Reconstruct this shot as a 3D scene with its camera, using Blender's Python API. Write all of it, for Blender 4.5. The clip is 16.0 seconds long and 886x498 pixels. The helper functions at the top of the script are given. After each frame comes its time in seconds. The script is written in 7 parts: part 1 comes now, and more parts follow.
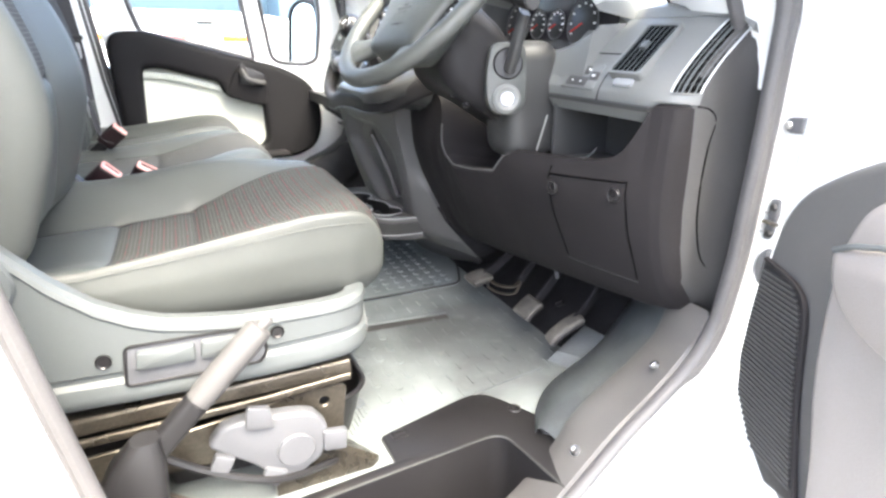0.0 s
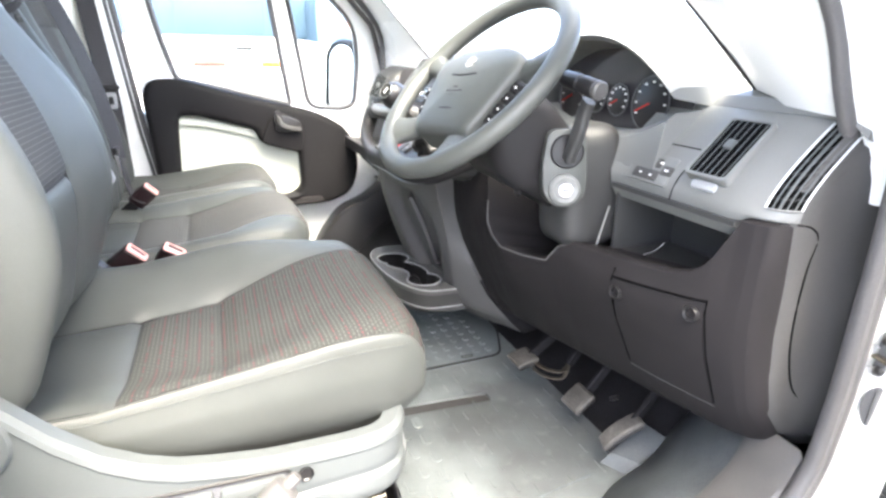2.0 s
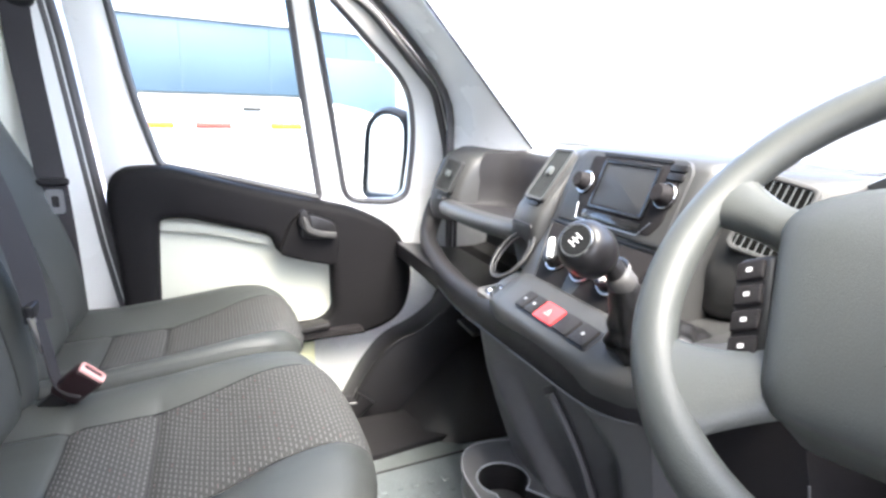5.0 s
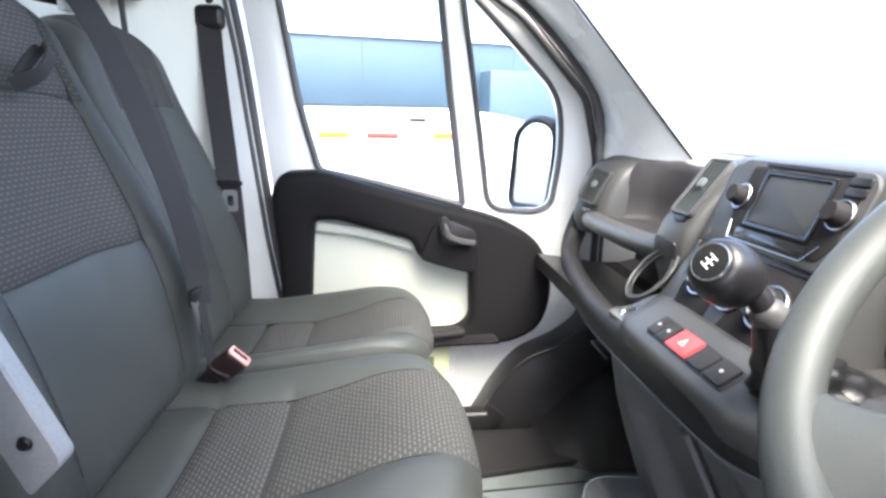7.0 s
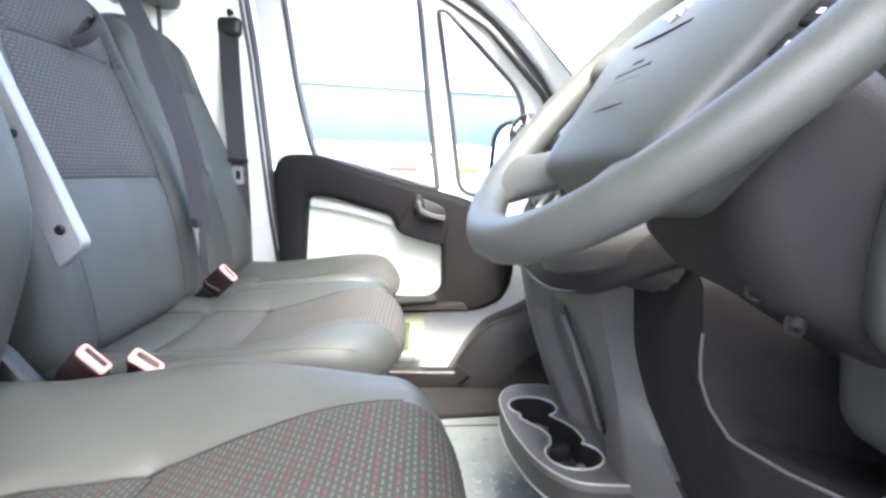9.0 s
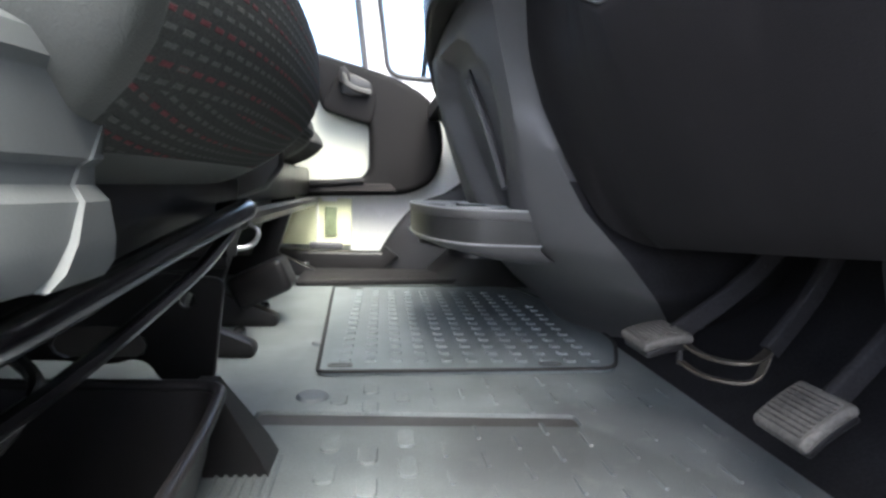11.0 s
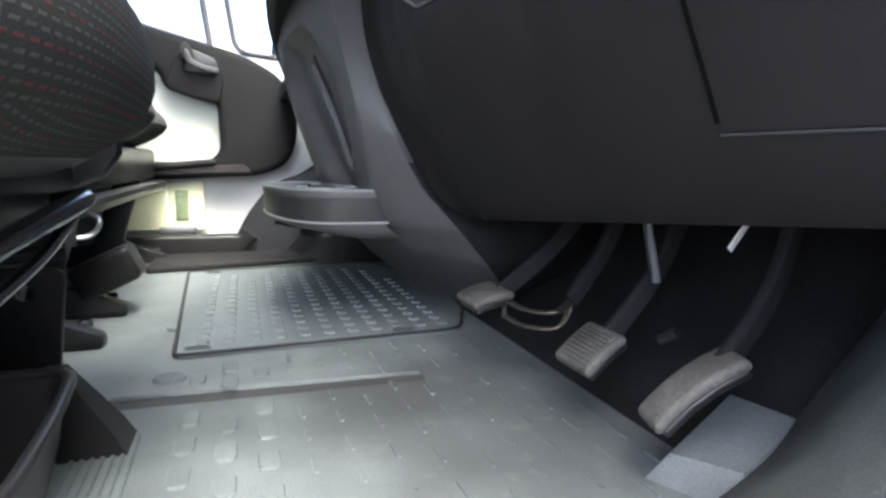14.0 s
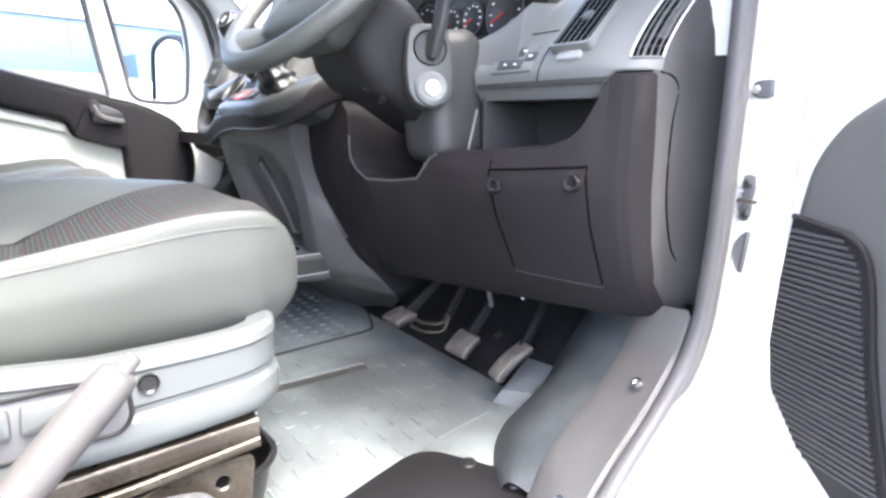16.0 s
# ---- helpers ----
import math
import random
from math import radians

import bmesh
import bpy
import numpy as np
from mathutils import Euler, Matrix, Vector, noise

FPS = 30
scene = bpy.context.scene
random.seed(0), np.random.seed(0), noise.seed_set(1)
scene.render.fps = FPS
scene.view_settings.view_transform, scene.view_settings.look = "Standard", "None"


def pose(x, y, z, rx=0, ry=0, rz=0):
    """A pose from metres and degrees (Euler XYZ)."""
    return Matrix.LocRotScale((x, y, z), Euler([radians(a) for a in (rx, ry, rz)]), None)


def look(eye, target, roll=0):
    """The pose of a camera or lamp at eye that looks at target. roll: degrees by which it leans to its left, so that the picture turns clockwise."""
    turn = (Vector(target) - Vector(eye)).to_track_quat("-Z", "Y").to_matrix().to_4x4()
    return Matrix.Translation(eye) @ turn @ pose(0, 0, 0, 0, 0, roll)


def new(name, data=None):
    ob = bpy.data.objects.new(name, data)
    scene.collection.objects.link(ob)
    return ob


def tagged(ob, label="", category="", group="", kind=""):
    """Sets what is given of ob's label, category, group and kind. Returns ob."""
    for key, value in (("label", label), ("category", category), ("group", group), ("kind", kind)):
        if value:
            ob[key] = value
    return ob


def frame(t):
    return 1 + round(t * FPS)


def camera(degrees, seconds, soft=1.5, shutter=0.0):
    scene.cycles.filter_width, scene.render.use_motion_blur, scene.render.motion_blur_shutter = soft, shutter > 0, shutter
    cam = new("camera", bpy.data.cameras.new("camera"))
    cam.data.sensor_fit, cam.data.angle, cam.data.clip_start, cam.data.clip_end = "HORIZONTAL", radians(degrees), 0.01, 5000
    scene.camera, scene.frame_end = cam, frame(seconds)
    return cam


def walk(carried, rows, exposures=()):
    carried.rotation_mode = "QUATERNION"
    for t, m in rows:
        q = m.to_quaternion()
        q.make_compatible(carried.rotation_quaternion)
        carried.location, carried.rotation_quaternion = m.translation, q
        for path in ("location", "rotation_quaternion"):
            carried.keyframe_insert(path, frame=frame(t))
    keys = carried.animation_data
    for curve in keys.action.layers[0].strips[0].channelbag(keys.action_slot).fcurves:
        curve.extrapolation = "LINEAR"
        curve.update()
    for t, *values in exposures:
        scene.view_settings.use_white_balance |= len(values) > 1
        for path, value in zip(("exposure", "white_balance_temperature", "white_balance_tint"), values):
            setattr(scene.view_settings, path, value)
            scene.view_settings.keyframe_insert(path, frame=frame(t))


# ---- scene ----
# ---- camera and walk ----
cam = camera(75.7, 16.0, 2.7)
PATH = [
    (0, (0.137, 0.107, 0.659), (0.92, 1.815, -0.027), 0.9),
    (0.5, (0.147, 0.114, 0.671), (0.917, 1.83, -0.01), 0.8),
    (1, (0.155, 0.125, 0.698), (0.894, 1.855, 0.019), 0.8),
    (1.5, (0.16, 0.145, 0.726), (0.864, 1.893, 0.056), 0.8),
    (2, (0.165, 0.249, 0.765), (0.857, 2.011, 0.12), 1.0),
    (2.5, (0.178, 0.383, 0.787), (0.878, 2.151, 0.167), 1.2),
    (3, (0.211, 0.546, 0.813), (0.916, 2.325, 0.23), 1.4),
    (3.5, (0.23, 0.66, 0.836), (0.922, 2.46, 0.306), 1.2),
    (4, (0.198, 0.761, 0.837), (0.894, 2.565, 0.329), 1.1),
    (4.2, (0.178, 0.812, 0.828), (0.890, 2.616, 0.341), 1.4),
    (6.3, (0.21, 1.042, 0.803), (0.859, 2.878, 0.347), 1.0),
    (6.5, (0.216, 1.022, 0.803), (0.684, 2.912, 0.345), 1.0),
    (7, (0.235, 0.981, 0.803), (0.412, 2.923, 0.359), 0.9),
    (7.5, (0.245, 0.922, 0.825), (0.284, 2.88, 0.422), 1.0),
    (8, (0.268, 0.846, 0.798), (0.256, 2.819, 0.473), 1.4),
    (8.5, (0.319, 0.77, 0.709), (0.323, 2.75, 0.431), 1.0),
    (9, (0.381, 0.722, 0.641), (0.448, 2.702, 0.367), 1.6),
    (9.5, (0.454, 0.713, 0.52), (0.584, 2.691, 0.254), 1.6),
    (10, (0.497, 0.697, 0.409), (0.696, 2.671, 0.161), 1.7),
    (10.2, (0.503, 0.707, 0.351), (0.721, 2.682, 0.127), 1.9),
    (12.3, (0.426, 0.701, 0.208), (0.611, 2.68, -0.013), 1.6),
    (12.5, (0.433, 0.701, 0.198), (0.613, 2.679, -0.037), 1.4),
    (13, (0.466, 0.701, 0.21), (0.652, 2.674, -0.056), 1.3),
    (13.5, (0.495, 0.682, 0.229), (0.823, 2.635, -0.048), 1.1),
    (14, (0.492, 0.638, 0.263), (1.147, 2.505, -0.03), 0.8),
    (14.5, (0.437, 0.585, 0.295), (1.321, 2.344, -0.06), 0.5),
    (14.8, (0.381, 0.513, 0.312), (1.346, 2.22, -0.08), 0.4),
    (15, (0.334, 0.458, 0.352), (1.331, 2.138, -0.074), 0.0),
    (15.5, (0.247, 0.356, 0.445), (1.315, 1.989, 0.001), 0.1),
    (16, (0.15, 0.279, 0.522), (1.312, 1.843, 0.07), 0.1),
]
EXPOSURES = [(0, 4.73, 7030, 4), (1.2, 4.76, 7030, 4), (2.2, 4.9, 7080, 5), (4, 4.73, 6630, 7), (6.4, 4.0, 6630, 6), (7, 4.1, 6630, 6), (8.0, 4.55, 6680, 6), (8.5, 4.88, 6730, 6), (9.2, 4.78, 6780, 6), (10, 4.25, 6630, 5), (12.5, 4.3, 6430, 2), (14.0, 4.4, 6480, 3), (15, 4.5, 6580, 5), (16, 4.8, 6580, 7)]
walk(cam, [(t, look(eye, target, roll)) for t, eye, target, roll in PATH], EXPOSURES)

# ---- world, sun and sky ----
world = bpy.data.worlds.new("sky")
scene.world = world
world.use_nodes = True
wn = world.node_tree.nodes
sky = wn.new("ShaderNodeTexSky")
sky.sky_type = "NISHITA"
sky.sun_disc = False
sky.sun_elevation = radians(62)
sky.sun_rotation = radians(174)
sky.air_density = 0.35
sky.dust_density = 3.0
sky.ozone_density = 0.0
world.node_tree.links.new(sky.outputs[0], wn["Background"].inputs[0])
wn["Background"].inputs[1].default_value = 0.15

sun_data = bpy.data.lights.new("sun", "SUN")
sun_data.energy = 0.45
sun_data.angle = radians(40)
sun_data.color = (0.95, 0.98, 1.0)
sun_ob = new("sun", sun_data)
sun_ob.matrix_world = look((0.9, -3.3, 9.2), (0.4, 1.4, 0.3))


# ---- materials ----
def material(name, color, rough=0.5, metal=0.0, vary=0.0, grain=0.0, grain_size=400.0, blotch=6.0, coat=0.0, spec=0.5, transmission=0.0):
    """A surface with two scales of colour variation and a fine bump."""
    m = bpy.data.materials.new(name)
    m.use_nodes = True
    nt = m.node_tree
    b = nt.nodes["Principled BSDF"]
    b.inputs["Base Color"].default_value = (*color, 1)
    b.inputs["Roughness"].default_value = rough
    b.inputs["Metallic"].default_value = metal
    b.inputs["Specular IOR Level"].default_value = spec
    b.inputs["Coat Weight"].default_value = coat
    b.inputs["Transmission Weight"].default_value = transmission
    if vary or grain:
        tc = nt.nodes.new("ShaderNodeTexCoord")
        big = nt.nodes.new("ShaderNodeTexNoise")
        big.inputs["Scale"].default_value = blotch
        big.inputs["Detail"].default_value = 6
        nt.links.new(tc.outputs["Object"], big.inputs["Vector"])
        fine = nt.nodes.new("ShaderNodeTexNoise")
        fine.inputs["Scale"].default_value = grain_size
        fine.inputs["Detail"].default_value = 2
        nt.links.new(tc.outputs["Object"], fine.inputs["Vector"])
        if vary:
            ramp = nt.nodes.new("ShaderNodeMapRange")
            ramp.inputs["From Min"].default_value = 0.3
            ramp.inputs["From Max"].default_value = 0.7
            ramp.inputs["To Min"].default_value = 1 - vary
            ramp.inputs["To Max"].default_value = 1 + vary
            nt.links.new(big.outputs["Fac"], ramp.inputs["Value"])
            ramp2 = nt.nodes.new("ShaderNodeMapRange")
            ramp2.inputs["From Min"].default_value = 0.3
            ramp2.inputs["From Max"].default_value = 0.7
            ramp2.inputs["To Min"].default_value = 1 - vary * 0.7
            ramp2.inputs["To Max"].default_value = 1 + vary * 0.7
            nt.links.new(fine.outputs["Fac"], ramp2.inputs["Value"])
            mul = nt.nodes.new("ShaderNodeMath")
            mul.operation = "MULTIPLY"
            nt.links.new(ramp.outputs[0], mul.inputs[0])
            nt.links.new(ramp2.outputs[0], mul.inputs[1])
            sc = nt.nodes.new("ShaderNodeVectorMath")
            sc.operation = "SCALE"
            sc.inputs[0].default_value = color
            nt.links.new(mul.outputs[0], sc.inputs["Scale"])
            nt.links.new(sc.outputs[0], b.inputs["Base Color"])
            rr = nt.nodes.new("ShaderNodeMapRange")
            rr.inputs["To Min"].default_value = max(0.02, rough - 0.12)
            rr.inputs["To Max"].default_value = min(1.0, rough + 0.12)
            nt.links.new(big.outputs["Fac"], rr.inputs["Value"])
            nt.links.new(rr.outputs[0], b.inputs["Roughness"])
        if grain:
            bump = nt.nodes.new("ShaderNodeBump")
            bump.inputs["Strength"].default_value = grain
            bump.inputs["Distance"].default_value = 0.0015
            nt.links.new(fine.outputs["Fac"], bump.inputs["Height"])
            nt.links.new(bump.outputs[0], b.inputs["Normal"])
    return m


def woven(name, base, red=0.5, pitch=0.0125, pale=(0.105, 0.110, 0.102), gap=0.26):
    """Dark woven seat cloth with rows of short pale and red dashes."""
    m = material(name, base, rough=0.95, spec=0.15)
    nt = m.node_tree
    b = nt.nodes["Principled BSDF"]
    tc = nt.nodes.new("ShaderNodeTexCoord")
    uv = nt.nodes.new("ShaderNodeMapping")
    uv.inputs["Scale"].default_value = (1 / pitch, 1 / pitch, 1 / pitch)
    nt.links.new(tc.outputs["UV"], uv.inputs["Vector"])
    brick = nt.nodes.new("ShaderNodeTexBrick")
    brick.inputs["Color1"].default_value = (1, 1, 1, 1)
    brick.inputs["Color2"].default_value = (0, 0, 0, 1)
    brick.inputs["Mortar"].default_value = (0.5, 0.5, 0.5, 1)
    brick.inputs["Scale"].default_value = 1.0
    brick.inputs["Mortar Size"].default_value = gap
    brick.inputs["Mortar Smooth"].default_value = 0.3
    brick.inputs["Bias"].default_value = 0.0
    brick.inputs["Brick Width"].default_value = 1.0
    brick.inputs["Row Height"].default_value = 0.55
    brick.offset = 0.5
    nt.links.new(uv.outputs[0], brick.inputs["Vector"])
    # dash mask and which dashes are red
    inv = nt.nodes.new("ShaderNodeMath")
    inv.operation = "SUBTRACT"
    inv.inputs[0].default_value = 1.0
    nt.links.new(brick.outputs["Fac"], inv.inputs[1])
    axis = nt.nodes.new("ShaderNodeSeparateXYZ")
    nt.links.new(uv.outputs[0], axis.inputs[0])
    row = nt.nodes.new("ShaderNodeMath")
    row.operation = "DIVIDE"
    row.inputs[1].default_value = 0.55
    nt.links.new(axis.outputs["Y"], row.inputs[0])
    whole = nt.nodes.new("ShaderNodeMath")
    whole.operation = "FLOOR"
    nt.links.new(row.outputs[0], whole.inputs[0])
    third = nt.nodes.new("ShaderNodeMath")
    third.operation = "FLOORED_MODULO"
    third.inputs[1].default_value = 3.0
    nt.links.new(whole.outputs[0], third.inputs[0])
    every = nt.nodes.new("ShaderNodeMath")
    every.operation = "LESS_THAN"
    every.inputs[1].default_value = 0.5
    nt.links.new(third.outputs[0], every.inputs[0])
    some = nt.nodes.new("ShaderNodeMath")
    some.operation = "GREATER_THAN"
    some.inputs[1].default_value = 1.0 - red
    nt.links.new(brick.outputs["Color"], some.inputs[0])
    sel = nt.nodes.new("ShaderNodeMath")
    sel.operation = "MULTIPLY"
    nt.links.new(every.outputs[0], sel.inputs[0])
    nt.links.new(some.outputs[0], sel.inputs[1])
    dash = nt.nodes.new("ShaderNodeMix")
    dash.data_type = "RGBA"
    dash.inputs["A"].default_value = (*pale, 1)
    dash.inputs["B"].default_value = (0.130, 0.045, 0.050, 1)
    nt.links.new(sel.outputs[0], dash.inputs["Factor"])
    mix = nt.nodes.new("ShaderNodeMix")
    mix.data_type = "RGBA"
    mix.inputs["A"].default_value = (*base, 1)
    nt.links.new(inv.outputs[0], mix.inputs["Factor"])
    nt.links.new(dash.outputs["Result"], mix.inputs["B"])
    noi = nt.nodes.new("ShaderNodeTexNoise")
    noi.inputs["Scale"].default_value = 900
    nt.links.new(tc.outputs["Object"], noi.inputs["Vector"])
    ov = nt.nodes.new("ShaderNodeMix")
    ov.data_type = "RGBA"
    ov.blend_type = "OVERLAY"
    ov.inputs["Factor"].default_value = 0.6
    nt.links.new(mix.outputs["Result"], ov.inputs["A"])
    nt.links.new(noi.outputs["Fac"], ov.inputs["B"])
    nt.links.new(ov.outputs["Result"], b.inputs["Base Color"])
    bump = nt.nodes.new("ShaderNodeBump")
    bump.inputs["Strength"].default_value = 0.5
    bump.inputs["Distance"].default_value = 0.001
    nt.links.new(inv.outputs[0], bump.inputs["Height"])
    nt.links.new(bump.outputs[0], b.inputs["Normal"])
    return m


WHITE = material("white_paint", (0.80, 0.81, 0.80), 0.28, vary=0.02, coat=0.4, blotch=3)
CREAM = material("cream_panel", (0.74, 0.75, 0.68), 0.45, vary=0.03, grain=0.05, blotch=4)
# one charcoal plastic in three tones, glare and shade set into the colours
DASH = material("charcoal_plastic_lit", (0.150, 0.154, 0.150), 0.44, vary=0.10, grain=0.22, grain_size=900, blotch=5, spec=0.42)
DASHLOW = material("charcoal_plastic_shaded", (0.0205, 0.0190, 0.0198), 0.54, vary=0.12, grain=0.35, grain_size=900, blotch=5, spec=0.07)
STACK = material("charcoal_plastic_dim", (0.040, 0.0405, 0.0405), 0.40, vary=0.10, grain=0.25, grain_size=900, blotch=5, spec=0.45)
BLACK = material("black_plastic", (0.013, 0.0125, 0.0135), 0.36, vary=0.12, grain=0.15, grain_size=700, spec=0.40)
GLOSSBLACK = material("gloss_black", (0.012, 0.012, 0.013), 0.12)
WHEELPL = material("soft_wheel_plastic", (0.060, 0.064, 0.060), 0.42, vary=0.08, grain=0.25, grain_size=1000, blotch=6, spec=0.45)
SEAM = material("dark_seam_thread", (0.018, 0.018, 0.018), 0.85, vary=0.2, grain=0.3)
# near-black that paints the shade inside air ducts, also used for joints
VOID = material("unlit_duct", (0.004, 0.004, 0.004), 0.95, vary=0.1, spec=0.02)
CONSOLE = material("charcoal_console_plastic", (0.0195, 0.0188, 0.0200), 0.48, vary=0.10, grain=0.30, grain_size=900, blotch=5, spec=0.16)
LEGPL = material("console_leg_plastic", (0.088, 0.087, 0.088), 0.46, vary=0.10, grain=0.3, grain_size=900, blotch=5, spec=0.35)
DOORCREAM = material("cream_door_insert", (0.52, 0.535, 0.465), 0.5, vary=0.03, grain=0.05, blotch=4)
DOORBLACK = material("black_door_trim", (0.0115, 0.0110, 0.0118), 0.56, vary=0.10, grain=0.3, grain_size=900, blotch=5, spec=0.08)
CHEEK = material("dash_end_plastic", (0.058, 0.057, 0.056), 0.48, vary=0.10, grain=0.3, grain_size=900, blotch=5, spec=0.3)
GAITER = material("gaiter_leatherette", (0.012, 0.012, 0.013), 0.33, vary=0.15, grain=0.4, grain_size=500, blotch=20, spec=0.5)
GREYPL = material("pale_grey_plastic", (0.078, 0.086, 0.088), 0.52, vary=0.05, grain=0.07, grain_size=800, blotch=4)
MIDGREY = material("mid_grey_plastic", (0.088, 0.090, 0.098), 0.45, vary=0.06, grain=0.2, grain_size=700)
LEVERGREY = material("worn_grey_grip", (0.066, 0.064, 0.064), 0.55, vary=0.1, grain=0.3, grain_size=600)
LEATHER = material("dark_seat_leatherette", (0.057, 0.061, 0.057), 0.48, vary=0.12, grain=0.28, grain_size=1100, blotch=7)
CLOTH = woven("woven_seat_cloth", (0.044, 0.047, 0.044), 0.75, 0.0105, (0.084, 0.088, 0.082), 0.215)
BACKCLOTH = woven("woven_backrest_cloth", (0.066, 0.065, 0.064), 0.05, 0.0115, (0.150, 0.146, 0.140))
BENCHCLOTH = woven("woven_bench_cloth", (0.058, 0.058, 0.056), 0.12, 0.0115, (0.165, 0.165, 0.158))
WEBBING = material("belt_webbing", (0.020, 0.018, 0.020), 0.6, vary=0.15, grain=0.8, grain_size=1500)
RUBBER = material("grey_rubber_floor", (0.112, 0.124, 0.132), 0.48, vary=0.26, grain=0.4, grain_size=500, blotch=11)
MATR = material("rubber_mat", (0.15, 0.172, 0.180), 0.60, vary=0.2, grain=0.4, grain_size=500, blotch=9)
# matte dark of the toe felt, also used to paint shade under the dash
FELTSHADE = material("toe_felt_and_shade", (0.016, 0.0155, 0.017), 0.95, vary=0.3, grain=0.6, grain_size=300, blotch=12, spec=0.1)
SEAL = material("seal_rubber", (0.085, 0.082, 0.084), 0.45, vary=0.1, grain=0.2)
SILLPL = material("sill_plastic", (0.088, 0.085, 0.084), 0.40, vary=0.15, grain=0.3, grain_size=700, blotch=8)
STEEL = material("bare_steel", (0.55, 0.55, 0.56), 0.28, 1.0, vary=0.1)
BARDARK = material("dark_polished_steel", (0.24, 0.24, 0.25), 0.22, 1.0, vary=0.15, blotch=20)
OLDMETAL = material("brownish_seat_frame_steel", (0.085, 0.075, 0.062), 0.30, 0.7, vary=0.25, grain=0.2, grain_size=200, blotch=14)
CHROME = material("chrome", (0.8, 0.8, 0.82), 0.1, 1.0)
BARGREY = material("pale_painted_steel", (0.30, 0.31, 0.32), 0.35, vary=0.08, grain=0.1, grain_size=300, blotch=12)
SILVER = material("silver_plastic", (0.52, 0.54, 0.55), 0.4, vary=0.05)
WHITEPL = material("white_button_plastic", (0.75, 0.75, 0.74), 0.4)
RED = material("red_button", (0.60, 0.045, 0.05), 0.4, vary=0.05)
BUCKLERED = material("faded_red_buckle_button", (0.62, 0.33, 0.30), 0.35, vary=0.15)
MAROON = material("maroon_buckle_casing", (0.016, 0.0070, 0.0085), 0.4, vary=0.15, grain=0.1)
SCREEN = material("radio_screen", (0.035, 0.037, 0.040), 0.42, spec=0.25)
ORANGE = material("amber_lens", (0.85, 0.18, 0.02), 0.25)
REDLENS = material("red_lens", (0.6, 0.05, 0.04), 0.25)
BLUE = material("blue_cladding", (0.050, 0.085, 0.125), 0.45, vary=0.06, blotch=0.6)
PALEBLUE = material("pale_blue_stripe", (0.30, 0.55, 0.75), 0.4)
TARMAC = material("grey_yard", (0.07, 0.07, 0.068), 0.9, vary=0.2, grain=0.6, grain_size=80, blotch=0.7)
WALLGREY = material("pale_cladding", (0.62, 0.63, 0.62), 0.6, vary=0.05, blotch=0.5)
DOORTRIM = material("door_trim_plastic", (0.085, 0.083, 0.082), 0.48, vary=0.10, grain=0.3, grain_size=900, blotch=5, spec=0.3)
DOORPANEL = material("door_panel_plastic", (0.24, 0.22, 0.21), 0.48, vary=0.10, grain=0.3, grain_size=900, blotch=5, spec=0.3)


def heel_grime(m, at, radius, dark, scuff):
    """Trodden-in dirt round the place where the heels rest, with pale scuffs in it."""
    nt = m.node_tree
    b = nt.nodes["Principled BSDF"]
    old = b.inputs["Base Color"].links[0].from_socket
    tc = nt.nodes.new("ShaderNodeTexCoord")
    dist = nt.nodes.new("ShaderNodeVectorMath")
    dist.operation = "DISTANCE"
    dist.inputs[1].default_value = at
    nt.links.new(tc.outputs["Object"], dist.inputs[0])
    noi = nt.nodes.new("ShaderNodeTexNoise")
    noi.inputs["Scale"].default_value = 7
    noi.inputs["Detail"].default_value = 6
    nt.links.new(tc.outputs["Object"], noi.inputs["Vector"])
    add = nt.nodes.new("ShaderNodeMath")
    add.operation = "MULTIPLY_ADD"
    add.inputs[1].default_value = 0.35
    nt.links.new(noi.outputs["Fac"], add.inputs[0])
    nt.links.new(dist.outputs["Value"], add.inputs[2])
    fac = nt.nodes.new("ShaderNodeMapRange")
    fac.interpolation_type = "SMOOTHSTEP"
    fac.inputs["From Min"].default_value = radius * 0.45 + 0.17
    fac.inputs["From Max"].default_value = radius + 0.17
    fac.inputs["To Min"].default_value = 0.5
    fac.inputs["To Max"].default_value = 0.0
    nt.links.new(add.outputs[0], fac.inputs["Value"])
    mix = nt.nodes.new("ShaderNodeMix")
    mix.data_type = "RGBA"
    mix.inputs["B"].default_value = (*dark, 1)
    nt.links.new(fac.outputs[0], mix.inputs["Factor"])
    nt.links.new(old, mix.inputs["A"])
    sc = nt.nodes.new("ShaderNodeTexNoise")
    sc.inputs["Scale"].default_value = 34
    sc.inputs["Detail"].default_value = 4
    nt.links.new(tc.outputs["Object"], sc.inputs["Vector"])
    rng = nt.nodes.new("ShaderNodeMapRange")
    rng.inputs["From Min"].default_value = 0.58
    rng.inputs["From Max"].default_value = 0.72
    rng.inputs["To Max"].default_value = 0.5
    nt.links.new(sc.outputs["Fac"], rng.inputs["Value"])
    mul = nt.nodes.new("ShaderNodeMath")
    mul.operation = "MULTIPLY"
    nt.links.new(rng.outputs[0], mul.inputs[0])
    nt.links.new(fac.outputs[0], mul.inputs[1])
    mix2 = nt.nodes.new("ShaderNodeMix")
    mix2.data_type = "RGBA"
    mix2.inputs["B"].default_value = (*scuff, 1)
    nt.links.new(mul.outputs[0], mix2.inputs["Factor"])
    nt.links.new(mix.outputs["Result"], mix2.inputs["A"])
    nt.links.new(mix2.outputs["Result"], b.inputs["Base Color"])


